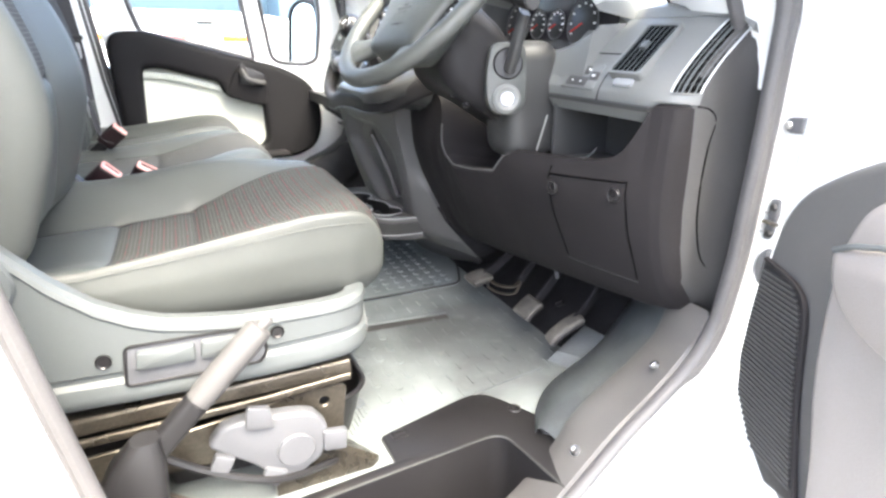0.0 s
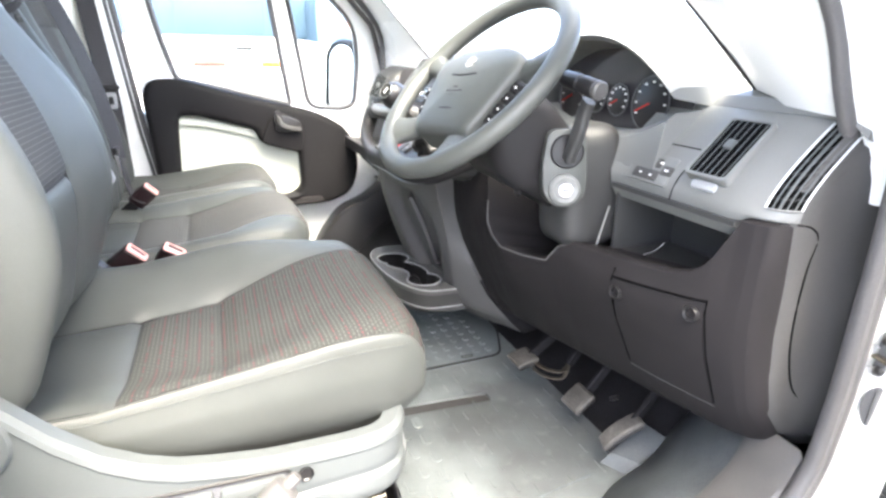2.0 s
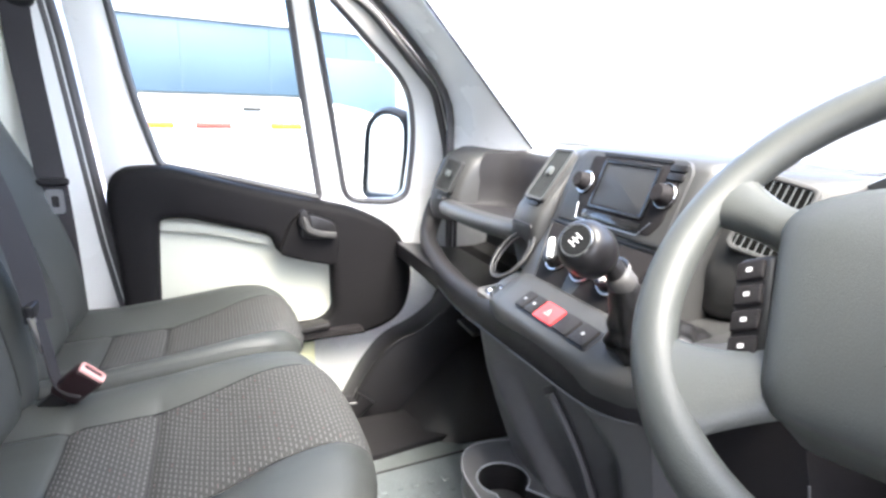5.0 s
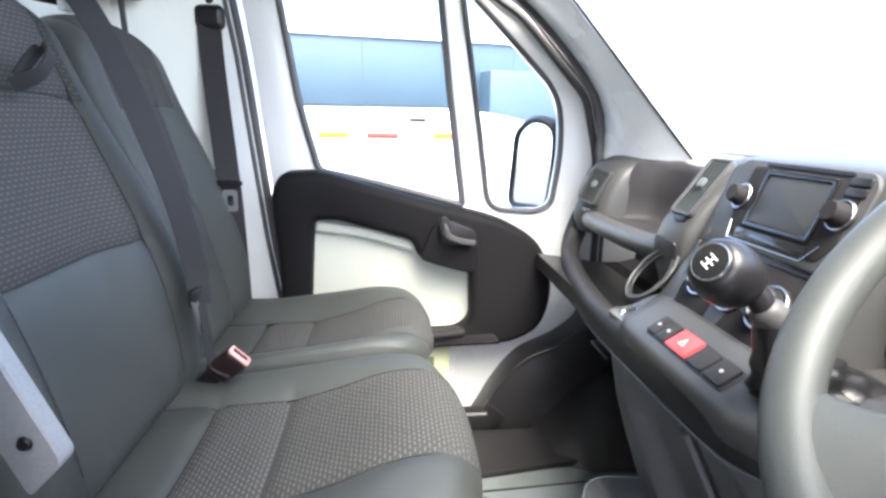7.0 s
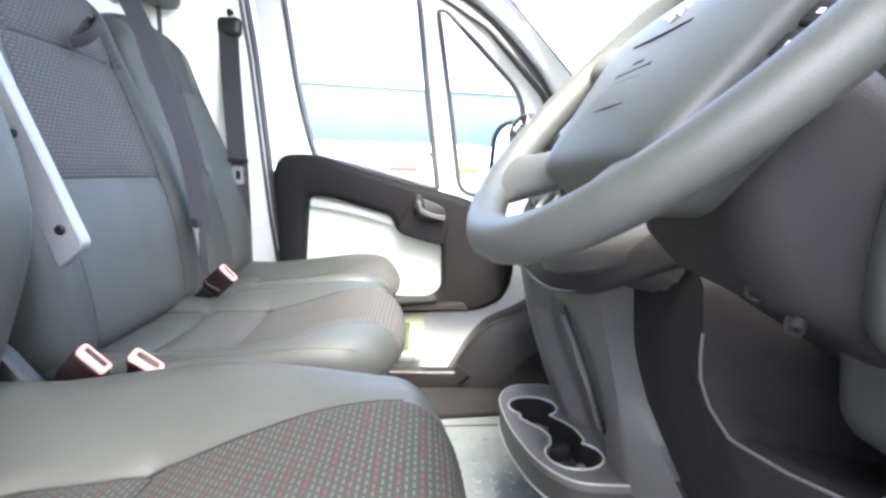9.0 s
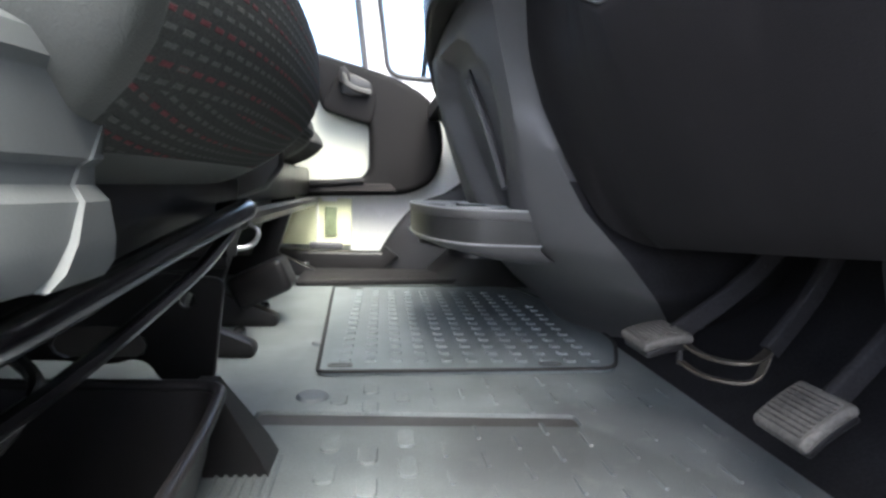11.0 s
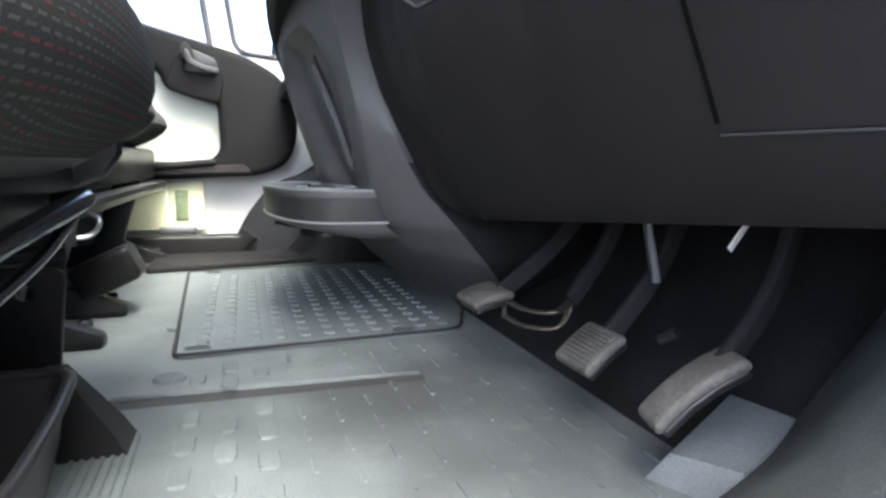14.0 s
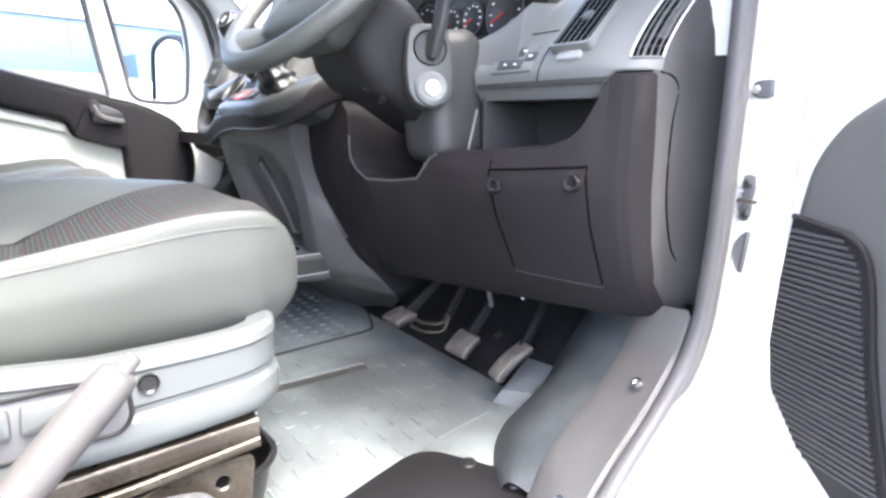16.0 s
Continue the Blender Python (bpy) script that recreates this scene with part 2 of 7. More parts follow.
FLOORRUB = material("trodden_rubber_floor", (0.142, 0.159, 0.160), 0.60, vary=0.22, grain=0.4, grain_size=500, blotch=11)
heel_grime(FLOORRUB, (0.76, 1.14, 0.0), 0.30, (0.030, 0.030, 0.034), (0.20, 0.20, 0.19))
PEDAL = material("worn_pedal_rubber", (0.068, 0.064, 0.060), 0.7, vary=0.3, grain=0.8, grain_size=220, blotch=40)
CLEARPL = material("milky_pocket_plastic", (0.66, 0.68, 0.46), 0.3, vary=0.05, blotch=12)
GREENPACK = material("dull_green_pack", (0.18, 0.22, 0.13), 0.5, vary=0.3, blotch=30)
MIRRORM = material("mirror_glass", (0.9, 0.9, 0.9), 0.03, 1.0)
TYRE = material("tyre_rubber", (0.025, 0.025, 0.025), 0.85, vary=0.15, blotch=9)
LENS = material("instrument_lens", (0.040, 0.038, 0.042), 0.12)

GLASS = bpy.data.materials.new("window_glass")
GLASS.use_nodes = True
gn = GLASS.node_tree
for node in list(gn.nodes):
    if node.type == "BSDF_PRINCIPLED":
        gn.nodes.remove(node)
g_clear = gn.nodes.new("ShaderNodeBsdfTransparent")
g_clear.inputs[0].default_value = (0.93, 0.96, 0.95, 1)
g_gloss = gn.nodes.new("ShaderNodeBsdfGlossy")
g_gloss.inputs["Roughness"].default_value = 0.02
g_face = gn.nodes.new("ShaderNodeLayerWeight")
g_face.inputs["Blend"].default_value = 0.25
g_fres = gn.nodes.new("ShaderNodeMath")
g_fres.operation = "MULTIPLY"
g_fres.inputs[1].default_value = 0.35
gn.links.new(g_face.outputs["Facing"], g_fres.inputs[0])
g_mix = gn.nodes.new("ShaderNodeMixShader")
gn.links.new(g_fres.outputs[0], g_mix.inputs[0])
gn.links.new(g_clear.outputs[0], g_mix.inputs[1])
gn.links.new(g_gloss.outputs[0], g_mix.inputs[2])
gn.links.new(g_mix.outputs[0], gn.nodes["Material Output"].inputs[0])


# ---- mesh tools ----
def thing(name, label, category, at=(0, 0, 0), group="", kind=""):
    ob = new(name)
    ob.location = at
    ob.empty_display_size = 0.05
    tagged(ob, label, category, group, kind)
    ob.matrix_world = Matrix.Translation(at)
    return ob


def finish(bm, name, mats, angle=35):
    bmesh.ops.recalc_face_normals(bm, faces=bm.faces)
    me = bpy.data.meshes.new(name)
    bm.to_mesh(me)
    bm.free()
    for m in mats if isinstance(mats, (list, tuple)) else [mats]:
        me.materials.append(m)
    me.shade_smooth()
    me.set_sharp_from_angle(angle=radians(angle))
    return me


def part(name, bm, mats, parent=None, label="", angle=35):
    """Links a bmesh, in world coordinates, as one mesh object under a thing or part."""
    ob = new(name, finish(bm, name, mats, angle))
    if parent:
        root, off = parent, Vector((0, 0, 0))
        while root:
            off += root.location
            root = root.parent
        ob.parent = parent
        ob.location = -off
    if label:
        ob["label"] = label
    return ob


def solo(name, bm, mats, label, category, group="", kind="", angle=35):
    """A thing that is one mesh."""
    return tagged(new(name, finish(bm, name, mats, angle)), label, category, group, kind)


def loft(rings, caps=True, closed=True, bm=None, mat=0):
    bm = bm or bmesh.new()
    rows = [[bm.verts.new(p) for p in ring] for ring in rings]
    n = len(rows[0])
    for a, b in zip(rows, rows[1:]):
        for i in range(n if closed else n - 1):
            f = bm.faces.new((a[i], a[(i + 1) % n], b[(i + 1) % n], b[i]))
            f.material_index = mat
    if caps and closed:
        for r in (rows[0], rows[-1]):
            bm.faces.new(r).material_index = mat
    return bm


def smooth_path(pts, n=8):
    """Catmull-Rom through the given points."""
    P = [Vector(p) for p in pts]
    P = [2 * P[0] - P[1]] + P + [2 * P[-1] - P[-2]]
    out = []
    for i in range(1, len(P) - 2):
        a, b, c, d = P[i - 1 : i + 3]
        for k in range(n):
            t = k / n
            out.append(0.5 * ((2 * b) + (c - a) * t + (2 * a - 5 * b + 4 * c - d) * t * t + (3 * b - a - 3 * c + d) * t**3))
    out.append(P[-2])
    return out


def sweep(path, profile, up=(0, 0, 1), bm=None, closed=False, mat=0):
    """Carries a 2D profile (across, up) along a path."""
    path = [Vector(p) for p in path]
    rings = []
    n = len(path)
    for i, p in enumerate(path):
        if closed:
            d = path[(i + 1) % n] - path[i - 1]
        else:
            d = path[min(i + 1, n - 1)] - path[max(i - 1, 0)]
        d.normalize()
        side = d.cross(Vector(up))
        side.normalize()
        top = side.cross(d)
        rings.append([p + side * a + top * b for a, b in profile])
    if closed:
        rings.append(rings[0])
        bm = loft(rings, False, True, bm, mat)
        bmesh.ops.remove_doubles(bm, verts=bm.verts, dist=1e-6)
        return bm
    return loft(rings, True, True, bm, mat)


def circle(r, n=12, ry=None):
    return [(r * math.cos(2 * math.pi * i / n), (ry or r) * math.sin(2 * math.pi * i / n)) for i in range(n)]


def tube(path, r, n=10, up=(0, 0, 1), bm=None):
    return sweep(path, circle(r, n), up, bm)


def rrect(w, h, r, n=4):
    """Rounded rectangle round the origin."""
    out = []
    for cx, cy, a0 in ((w / 2 - r, h / 2 - r, 0), (-w / 2 + r, h / 2 - r, 90), (-w / 2 + r, -h / 2 + r, 180), (w / 2 - r, -h / 2 + r, 270)):
        for i in range(n + 1):
            a = radians(a0 + 90 * i / n)
            out.append((cx + r * math.cos(a), cy + r * math.sin(a)))
    return out


def rounded(pts, r, n=5):
    """A 2D polygon with its corners rounded; r is one radius or one a corner."""
    out = []
    m = len(pts)
    for i, p in enumerate(pts):
        rad = r[i] if isinstance(r, (list, tuple)) else r
        p, a, b = Vector(p), Vector(pts[i - 1]), Vector(pts[(i + 1) % m])
        u, v = (a - p), (b - p)
        k = min(rad, u.length * 0.48, v.length * 0.48)
        s, e = p + u.normalized() * k, p + v.normalized() * k
        for j in range(n + 1):
            t = j / n
            q = s * (1 - t) ** 2 + p * 2 * t * (1 - t) + e * t * t
            out.append((q.x, q.y))
    return out


def soft_box(size, r, n=(6, 6, 6), center=(0, 0, 0), turn=None, deform=None, zones=None, bm=None, grid=None):
    """A box with rounded edges on a grid, deformed in its own axes. zones(p) gives the material of a face; grid gives explicit lines."""
    own = bm is None
    bm = bm or bmesh.new()
    half = Vector(size) / 2
    lines = []
    for ax in range(3):
        if grid and grid[ax]:
            lines.append(sorted(grid[ax]))
        else:
            rr = min(r, half[ax] * 0.98)
            inner = [-(half[ax] - rr) + 2 * (half[ax] - rr) * i / n[ax] for i in range(n[ax] + 1)]
            edge = [half[ax] - rr + rr * math.sin(radians(a)) / math.cos(radians(a)) if a < 45 else half[ax] for a in (15, 30, 45)]
            lines.append([-e for e in reversed(edge)] + inner + edge)
    made = {}

    def vert(p):
        key = tuple(round(c, 6) for c in p)
        if key not in made:
            q = Vector(p)
            core = Vector([max(-half[i] + r, min(half[i] - r, q[i])) if half[i] > r else 0.0 for i in range(3)])
            d = q - core
            if d.length > 1e-9:
                big = max(abs(c) for c in d)
                d = d.normalized() * min(r, big) if big < r * 0.999 else d.normalized() * r
            made[key] = (bm.verts.new(core + d), core + d)
        return made[key][0]

    for ax in range(3):
        u, v = [i for i in range(3) if i != ax]
        for side in (-half[ax], half[ax]):
            for i in range(len(lines[u]) - 1):
                for j in range(len(lines[v]) - 1):
                    quad = []
                    for a, b in ((i, j), (i + 1, j), (i + 1, j + 1), (i, j + 1)):
                        p = [0, 0, 0]
                        p[ax], p[u], p[v] = side, lines[u][a], lines[v][b]
                        quad.append(vert(p))
                    if len(set(quad)) == 4:
                        try:
                            f = bm.faces.new(quad)
                        except ValueError:
                            continue
                        if zones:
                            c = sum((q.co for q in quad), Vector()) / 4
                            f.material_index = zones(c)
    base = Matrix.Translation(center) @ (turn.to_matrix().to_4x4() if turn else Matrix())
    for bv, co in made.values():
        q = Vector(deform(co.copy())) if deform else co
        bv.co = base @ q
    return bm


def box(lo, hi, bevel=0.0, bm=None, seg=2):
    """A bevelled block between two corners."""
    out = bmesh.new()
    bmesh.ops.create_cube(out, size=1)
    lo, hi = Vector(lo), Vector(hi)
    for v in out.verts:
        v.co = Vector([lo[i] if v.co[i] < 0 else hi[i] for i in range(3)])
    if bevel:
        bmesh.ops.bevel(out, geom=out.edges, offset=bevel, segments=seg, affect="EDGES", profile=0.5)
    if bm is None:
        return out
    return merge(bm, out)


def merge(bm, other, mat=None):
    me = bpy.data.meshes.new("tmp")
    if mat is not None:
        for f in other.faces:
            f.material_index = mat
    other.to_mesh(me)
    other.free()
    bm.from_mesh(me)
    bpy.data.meshes.remove(me)
    return bm


def moved(bm, m):
    bmesh.ops.transform(bm, matrix=m, verts=bm.verts)
    return bm


def plate(outline, lo, hi, plane="xz", holes=(), bevel=0.0, seg=2):
    """A flat plate cut from a 2D outline, between two values on its third axis, with holes through it."""
    bm = bmesh.new()

    def at(p, d):
        a, b = p
        return {"xz": (a, d, b), "yz": (d, a, b), "xy": (a, b, d)}[plane]

    loops = []
    for loop in (outline, *holes):
        lower = [bm.verts.new(at(p, lo)) for p in loop]
        upper = [bm.verts.new(at(p, hi)) for p in loop]
        loops.append((lower, upper))
        for i in range(len(loop)):
            j = (i + 1) % len(loop)
            bm.faces.new((lower[i], lower[j], upper[j], upper[i]))
    rims = []
    for k in (0, 1):
        edges = []
        for pair in loops:
            ring = pair[k]
            for i in range(len(ring)):
                edges.append(bm.edges.get((ring[i], ring[(i + 1) % len(ring)])))
        rims += edges
        if len(loops) == 1:
            bm.faces.new(loops[0][k])
        else:
            bmesh.ops.triangle_fill(bm, edges=edges, use_beauty=True, use_dissolve=False)
    if bevel:
        bmesh.ops.recalc_face_normals(bm, faces=bm.faces)
        bmesh.ops.bevel(bm, geom=rims, offset=bevel, segments=seg, affect="EDGES", profile=0.5)
    return bm


def lathe(profile, n=24, m=None):
    """Turns (radius, height) pairs round z, then places it by a matrix."""
    rings = [[(r * math.cos(2 * math.pi * i / n), r * math.sin(2 * math.pi * i / n), h) for i in range(n)] for r, h in profile]
    bm = loft(rings)
    if m is not None:
        moved(bm, m)
    return bm


def facing(at, direction, up=(0, 0, 1)):
    """A matrix whose z axis points along a direction."""
    return Matrix.Translation(at) @ Vector(direction).to_track_quat("Z", "Y").to_matrix().to_4x4()


def box_uv(ob, axes=(0, 1)):
    """UVs in metres from two of the object's axes, by the face's facing."""
    me = ob.data
    layer = me.uv_layers.new(name="weave")
    for poly in me.polygons:
        nrm = poly.normal
        big = max(range(3), key=lambda i: abs(nrm[i]))
        a, b = [i for i in range(3) if i != big]
        if big == 2:
            a, b = 1, 0
        if big == 0:
            a, b = 1, 2
        for li in poly.loop_indices:
            co = me.vertices[me.loops[li].vertex_index].co
            layer.data[li].uv = (co[a], co[b])


# ---- ground and surroundings ----
CY = 1.55  # middle line of the cab
GROUND = -0.62


def build_surroundings():
    bm = bmesh.new()
    bmesh.ops.create_grid(bm, x_segments=8, y_segments=8, size=1500)
    moved(bm, Matrix.Translation((0, 0, GROUND)))
    solo("ground", bm, TARMAC, "grey tarmac yard around the van", "ground", kind="structure")

    # depot with a deep blue cladding band, its wall running slightly askew
    hall = thing("warehouse", "long pale warehouse with a broad blue cladding band", "building", (0.0, 26.0, GROUND))
    ang = Matrix.Translation((2.0, 24.0, 0)) @ Matrix.Rotation(radians(12), 4, "Z")
    part("wall", moved(box((-32, 0.0, GROUND), (4.2, 12, 1.25)), ang), WALLGREY, hall)
    part("cladding_band", moved(box((-32.3, -0.5, 1.25), (4.3, 12, 3.65), 0.03), ang), BLUE, hall, "deep blue metal cladding band")
    part("roof", moved(box((-32.4, -0.6, 3.65), (4.4, 12.2, 3.8), 0.03), ang), WALLGREY, hall)
    for x in range(-30, 4, 3):
        part("cladding_joint", moved(box((x - 0.02, -0.515, 1.25), (x + 0.02, -0.49, 3.65)), ang), BLUE, hall)
    part("door", moved(box((-8.6, -0.1, GROUND), (-5.2, 0.05, 1.2), 0.02), ang), BLUE, hall, "tall blue loading door")
    # blue corner block of the same depot
    part("corner_block", moved(box((1.6, -1.6, GROUND), (4.6, 0.0, 2.6), 0.03), ang), BLUE, hall, "blue clad corner block")


def parked_van(at, turn):
    """A plain white panel van, seen over the sill of the side window."""
    van = thing("parked_van", "white parked panel van with amber and red marker lamps", "van", at, "parked vans")
    outline = rounded([(-2.6, 0.35), (-2.6, 1.42), (-1.9, 1.52), (1.35, 1.52), (2.0, 1.40), (2.65, 1.05), (2.75, 0.35)], [0.1, 0.25, 0.3, 0.3, 0.3, 0.2, 0.1])
    body = plate(outline, -0.9, 0.9, "xz", bevel=0.09, seg=3)
    m = Matrix.Translation(at) @ Matrix.Rotation(turn, 4, "Z")
    part("body", moved(body, m), WHITE, van)
    for sx in (-1.55, 0.2):
        part("side_panel", moved(plate(rounded([(sx, 0.95), (sx + 1.35, 0.95), (sx + 1.25, 1.18), (sx + 0.1, 1.18)], 0.06), -0.906, -0.89, "xz", (), 0.004), m), WHITE, van)
    for sx in (-1.0, 0.75):
        part("door_handle", moved(box((sx, -0.935, 1.40), (sx + 0.16, -0.90, 1.43), 0.008), m), BLACK, van)
    for sx, mt, ln in ((-2.3, ORANGE, 0.3), (-1.0, REDLENS, 0.3), (-0.1, ORANGE, 0.28), (0.35, REDLENS, 0.30), (0.98, ORANGE, 0.28), (2.1, ORANGE, 0.3)):
        part("marker_lamp", moved(box((sx, -0.92, 1.24), (sx + ln, -0.90, 1.295), 0.008), m), mt, van)
    part("stripe", moved(box((-2.4, -0.908, 1.19), (2.4, -0.90, 1.205)), m), PALEBLUE, van)
    for wx in (-1.6, 1.7):
        wheel = part("wheel", lathe([(0.05, 0.0), (0.32, 0.0), (0.36, 0.04), (0.36, 0.18), (0.32, 0.22), (0.05, 0.22)], 24, m @ Matrix.Translation((wx, -0.68, 0.36)) @ Matrix.Rotation(radians(90), 4, "X")), TYRE, van)
        part("rim", lathe([(0.02, 0.0), (0.22, 0.0), (0.22, 0.03), (0.02, 0.05)], 20, m @ Matrix.Translation((wx, -0.90, 0.36)) @ Matrix.Rotation(radians(90), 4, "X")), SILVER, wheel)


build_surroundings()
parked_van((-0.35, 7.4, GROUND), radians(0))


# ---- body shell of the cab ----
def lerp2(a, b, t):
    return a + (b - a) * t


# curves of the door openings in the xz plane, from the roof down the front post to the sill
REAR_EDGE = [(0.04, -0.17), (-0.005, 0.02), (-0.035, 0.25), (-0.075, 0.50), (-0.125, 0.95), (-0.175, 1.26)]
REAR_EDGE_DRIVER = [(0.07, -0.17), (0.040, 0.02), (0.002, 0.25), (-0.038, 0.50), (-0.095, 0.95), (-0.140, 1.26)]
OPENING_DRIVER = [(0.30, 1.26), (0.56, 1.10), (0.78, 0.90), (0.868, 0.72), (0.872, 0.55), (0.868, 0.36), (0.855, 0.255), (0.835, 0.212), (0.795, 0.165), (0.70, 0.09), (0.61, 0.0), (0.52, -0.09), (0.38, -0.16), (0.15, -0.19)] + REAR_EDGE_DRIVER
OPENING_PASSENGER = [(0.25, 1.27), (0.365, 1.18), (0.56, 1.06), (0.738, 0.866), (0.775, 0.72), (0.79, 0.55), (0.79, 0.40), (0.76, 0.28), (0.68, 0.18), (0.59, 0.075), (0.50, -0.05), (0.38, -0.15), (0.15, -0.19)] + REAR_EDGE


def build_shell():
    # floor with a well for the step on the driver's side
    floor = bmesh.new()
    outline = [(-0.75, 0.60), (0.138, 0.60), (0.138, 0.792), (0.225, 0.808), (0.392, 0.826), (0.392, 0.90), (0.60, 0.955), (0.70, 0.83), (0.80, 0.70), (1.12, 0.70), (1.12, 2.40), (0.80, 2.40), (0.44, 2.40), (0.44, 2.46), (-0.75, 2.50)]
    channel = rounded([(0.345, 1.294), (0.70, 1.280), (0.70, 1.312), (0.345, 1.332)], 0.008, 4)
    floor = plate(outline, -0.03, 0.0, "xy", [channel], 0.002)
    floor_ob = tagged(part("floor", floor, FLOORRUB), "worn grey rubber floor with moulded tread pads", "floor", kind="structure")
    # raised tread pads where the driver's heels rest
    pads = bmesh.new()
    rnd = random.Random(3)
    for i in range(12):
        for j in range(11):
            x = 0.432 + 0.037 * i
            y = 1.42 - 0.058 * j - (0.029 if i % 2 else 0) + 0.004 * i
            if not (0.97 < y < 1.42) or 1.275 < y < 1.325:
                continue
            if i < 3:
                ring, hh = rrect(0.019, 0.038, 0.0078, 3), 0.0024
            else:
                ring, hh = rrect(0.005, 0.026 + 0.01 * rnd.random(), 0.0024, 2), 0.0020
                y += 0.006 * rnd.random()
            loft([[(x + a, y + b, 0.0) for a, b in ring], [(x + a * 0.90, y + b * 0.96, hh) for a, b in ring]], True, True, pads)
    part("tread_pads", pads, FLOORRUB, floor_ob)
    # long groove and ribs towards the seat
    ribs = bmesh.new()
    for k in range(7):
        x = 0.345 + 0.008 * k
        tube([(x, 0.93 + 0.01 * k, 0.0005), (x - 0.004, 1.22, 0.0005)], 0.0022, 6, bm=ribs)
    part("ribs", ribs, FLOORRUB, floor_ob)
    # darker channel bottom: its grime, and the groove's shade put into the colour
    part("floor_channel", plate(rounded([(0.335, 1.290), (0.77, 1.274), (0.77, 1.320), (0.335, 1.338)], 0.008, 4), -0.013, -0.005, "xy"), CHEEK, floor_ob)
    for y, x in ((1.60, 0.39), (1.37, 0.40), (1.02, 0.375)):
        part("floor_plug", lathe([(0.001, 0.0045), (0.016, 0.004), (0.019, 0.0015), (0.0195, 0.0)], 20, Matrix.Translation((x, y, 0))), RUBBER, floor_ob)

    part("floor_edge", tube([(0.600, 0.958, 0.0008), (0.68, 0.972, 0.0008), (0.78, 0.985, 0.0008)], 0.0016, 6), RUBBER, floor_ob)
    # sloping toe board up to the bulkhead under the dash
    toe = loft([[(0.86, y, -0.004), (0.93, y, 0.03), (1.08, y, 0.22), (1.12, y, 0.45), (1.15, y, 0.45), (1.15, y, -0.02)] for y in (0.70, 1.1, 1.55, 2.0, 2.40)])
    # the dark felt tone also holds the shade that falls below the dash
    solo("toe_board", toe, FELTSHADE, "felt covered toe board, toned dark for the shade below the dash", "floor", kind="structure")
    # rubber wall of the footwell beside the front post, swelling in towards the pedals
    wall = bmesh.new()
    up = smooth_path([(0.655, 0.760, 0.018), (0.678, 0.760, 0.052), (0.712, 0.760, 0.084), (0.757, 0.760, 0.114), (0.802, 0.760, 0.144), (0.847, 0.760, 0.184), (0.866, 0.760, 0.228), (0.90, 0.765, 0.30), (0.98, 0.79, 0.36)], 3)
    low = smooth_path([(0.640, 0.800, -0.002), (0.662, 0.838, -0.002), (0.698, 0.882, -0.002), (0.738, 0.918, -0.002), (0.790, 0.948, -0.002), (0.845, 0.962, 0.004), (0.895, 0.968, 0.024), (0.955, 0.975, 0.07), (1.05, 0.98, 0.14)], 3)
    rows = []
    for k in range(7):
        t = k / 6
        bulge = 0.016 * math.sin(math.pi * t)
        rows.append([a.lerp(b, t) + Vector((-0.3 * bulge, bulge * 0.6, bulge)) for a, b in zip(up, low)])
    loft(rows, False, False, wall)
    bmesh.ops.solidify(wall, geom=wall.faces, thickness=0.012)
    solo("footwell_lining", wall, RUBBER, "grey rubber lining beside the pedals", "lining", kind="structure")

    # step well below the driver's door
    well = plate(rounded([(0.12, 0.48), (0.66, 0.48), (0.60, 0.84), (0.12, 0.84)], 0.05), -0.30, -0.287, "xy")
    solo("step_floor", well, BLACK, "black plastic step tread below the driver's door", "step", kind="structure")

    # side frames with the door openings
    for side in (0, 1):
        y_in, y_out = (0.655, 0.50) if side == 0 else (2.445, 2.60)
        opening = OPENING_DRIVER if side == 0 else OPENING_PASSENGER
        hole = rounded(opening, 0.03, 3)
        outer = [(-0.80, -0.45), (1.75, -0.45), (1.75, 0.62), (1.02, 0.76), (0.30, 1.42), (-0.80, 1.48)]
        if side == 0:
            # the post's face lies behind the flange that carries the seal
            y_in = 0.648
            hole = rounded([(x + (0.045 if x > 0.8 and z > 0.2 else 0.0), z) for x, z in opening], 0.03, 3)
        side_bm = plate(outer, min(y_in, y_out), max(y_in, y_out), "xz", [hole])
        body = solo("wall_driver_side" if side == 0 else "wall_passenger_side", side_bm, WHITE, "white painted body side with the door opening", "wall", kind="structure")
        if side == 0:
            y_in = 0.655
            part("flange", plate(outer, 0.6485, y_in, "xz", [rounded(opening, 0.03, 3)]), WHITE, body)
        # rubber seal round the opening
        ys = y_in + (-0.008 if side == 0 else 0.008)
        loop = [(x, ys, z) for x, z in rounded(opening, 0.03, 3)]
        beads = [(sgn * 0.0085 + 0.0085 * math.cos(radians(a)), 0.011 * math.sin(radians(a))) for sgn, a0 in ((-1, 45), (1, 225)) for a in range(a0, a0 + 271, 30)]
        seal = sweep(loop, beads, (0, 1, 0), closed=True)
        solo("door_seal", seal, SEAL, "grey rubber door seal round the opening", "seal", kind="structure")

    # roof, rear bulkhead and the frame round the windscreen
    solo("ceiling", box((-0.80, 0.50, 1.42), (0.36, 2.60, 1.47), 0.01), CREAM, "pale headlining", "ceiling", kind="structure")
    holes = []
    for hy, hz in ((2.405, 1.035), (1.95, 1.18), (2.15, 1.30)):
        holes.append([(hy + 0.011 * math.cos(a * math.pi / 8), hz + 0.020 * math.sin(a * math.pi / 8)) for a in range(16)])
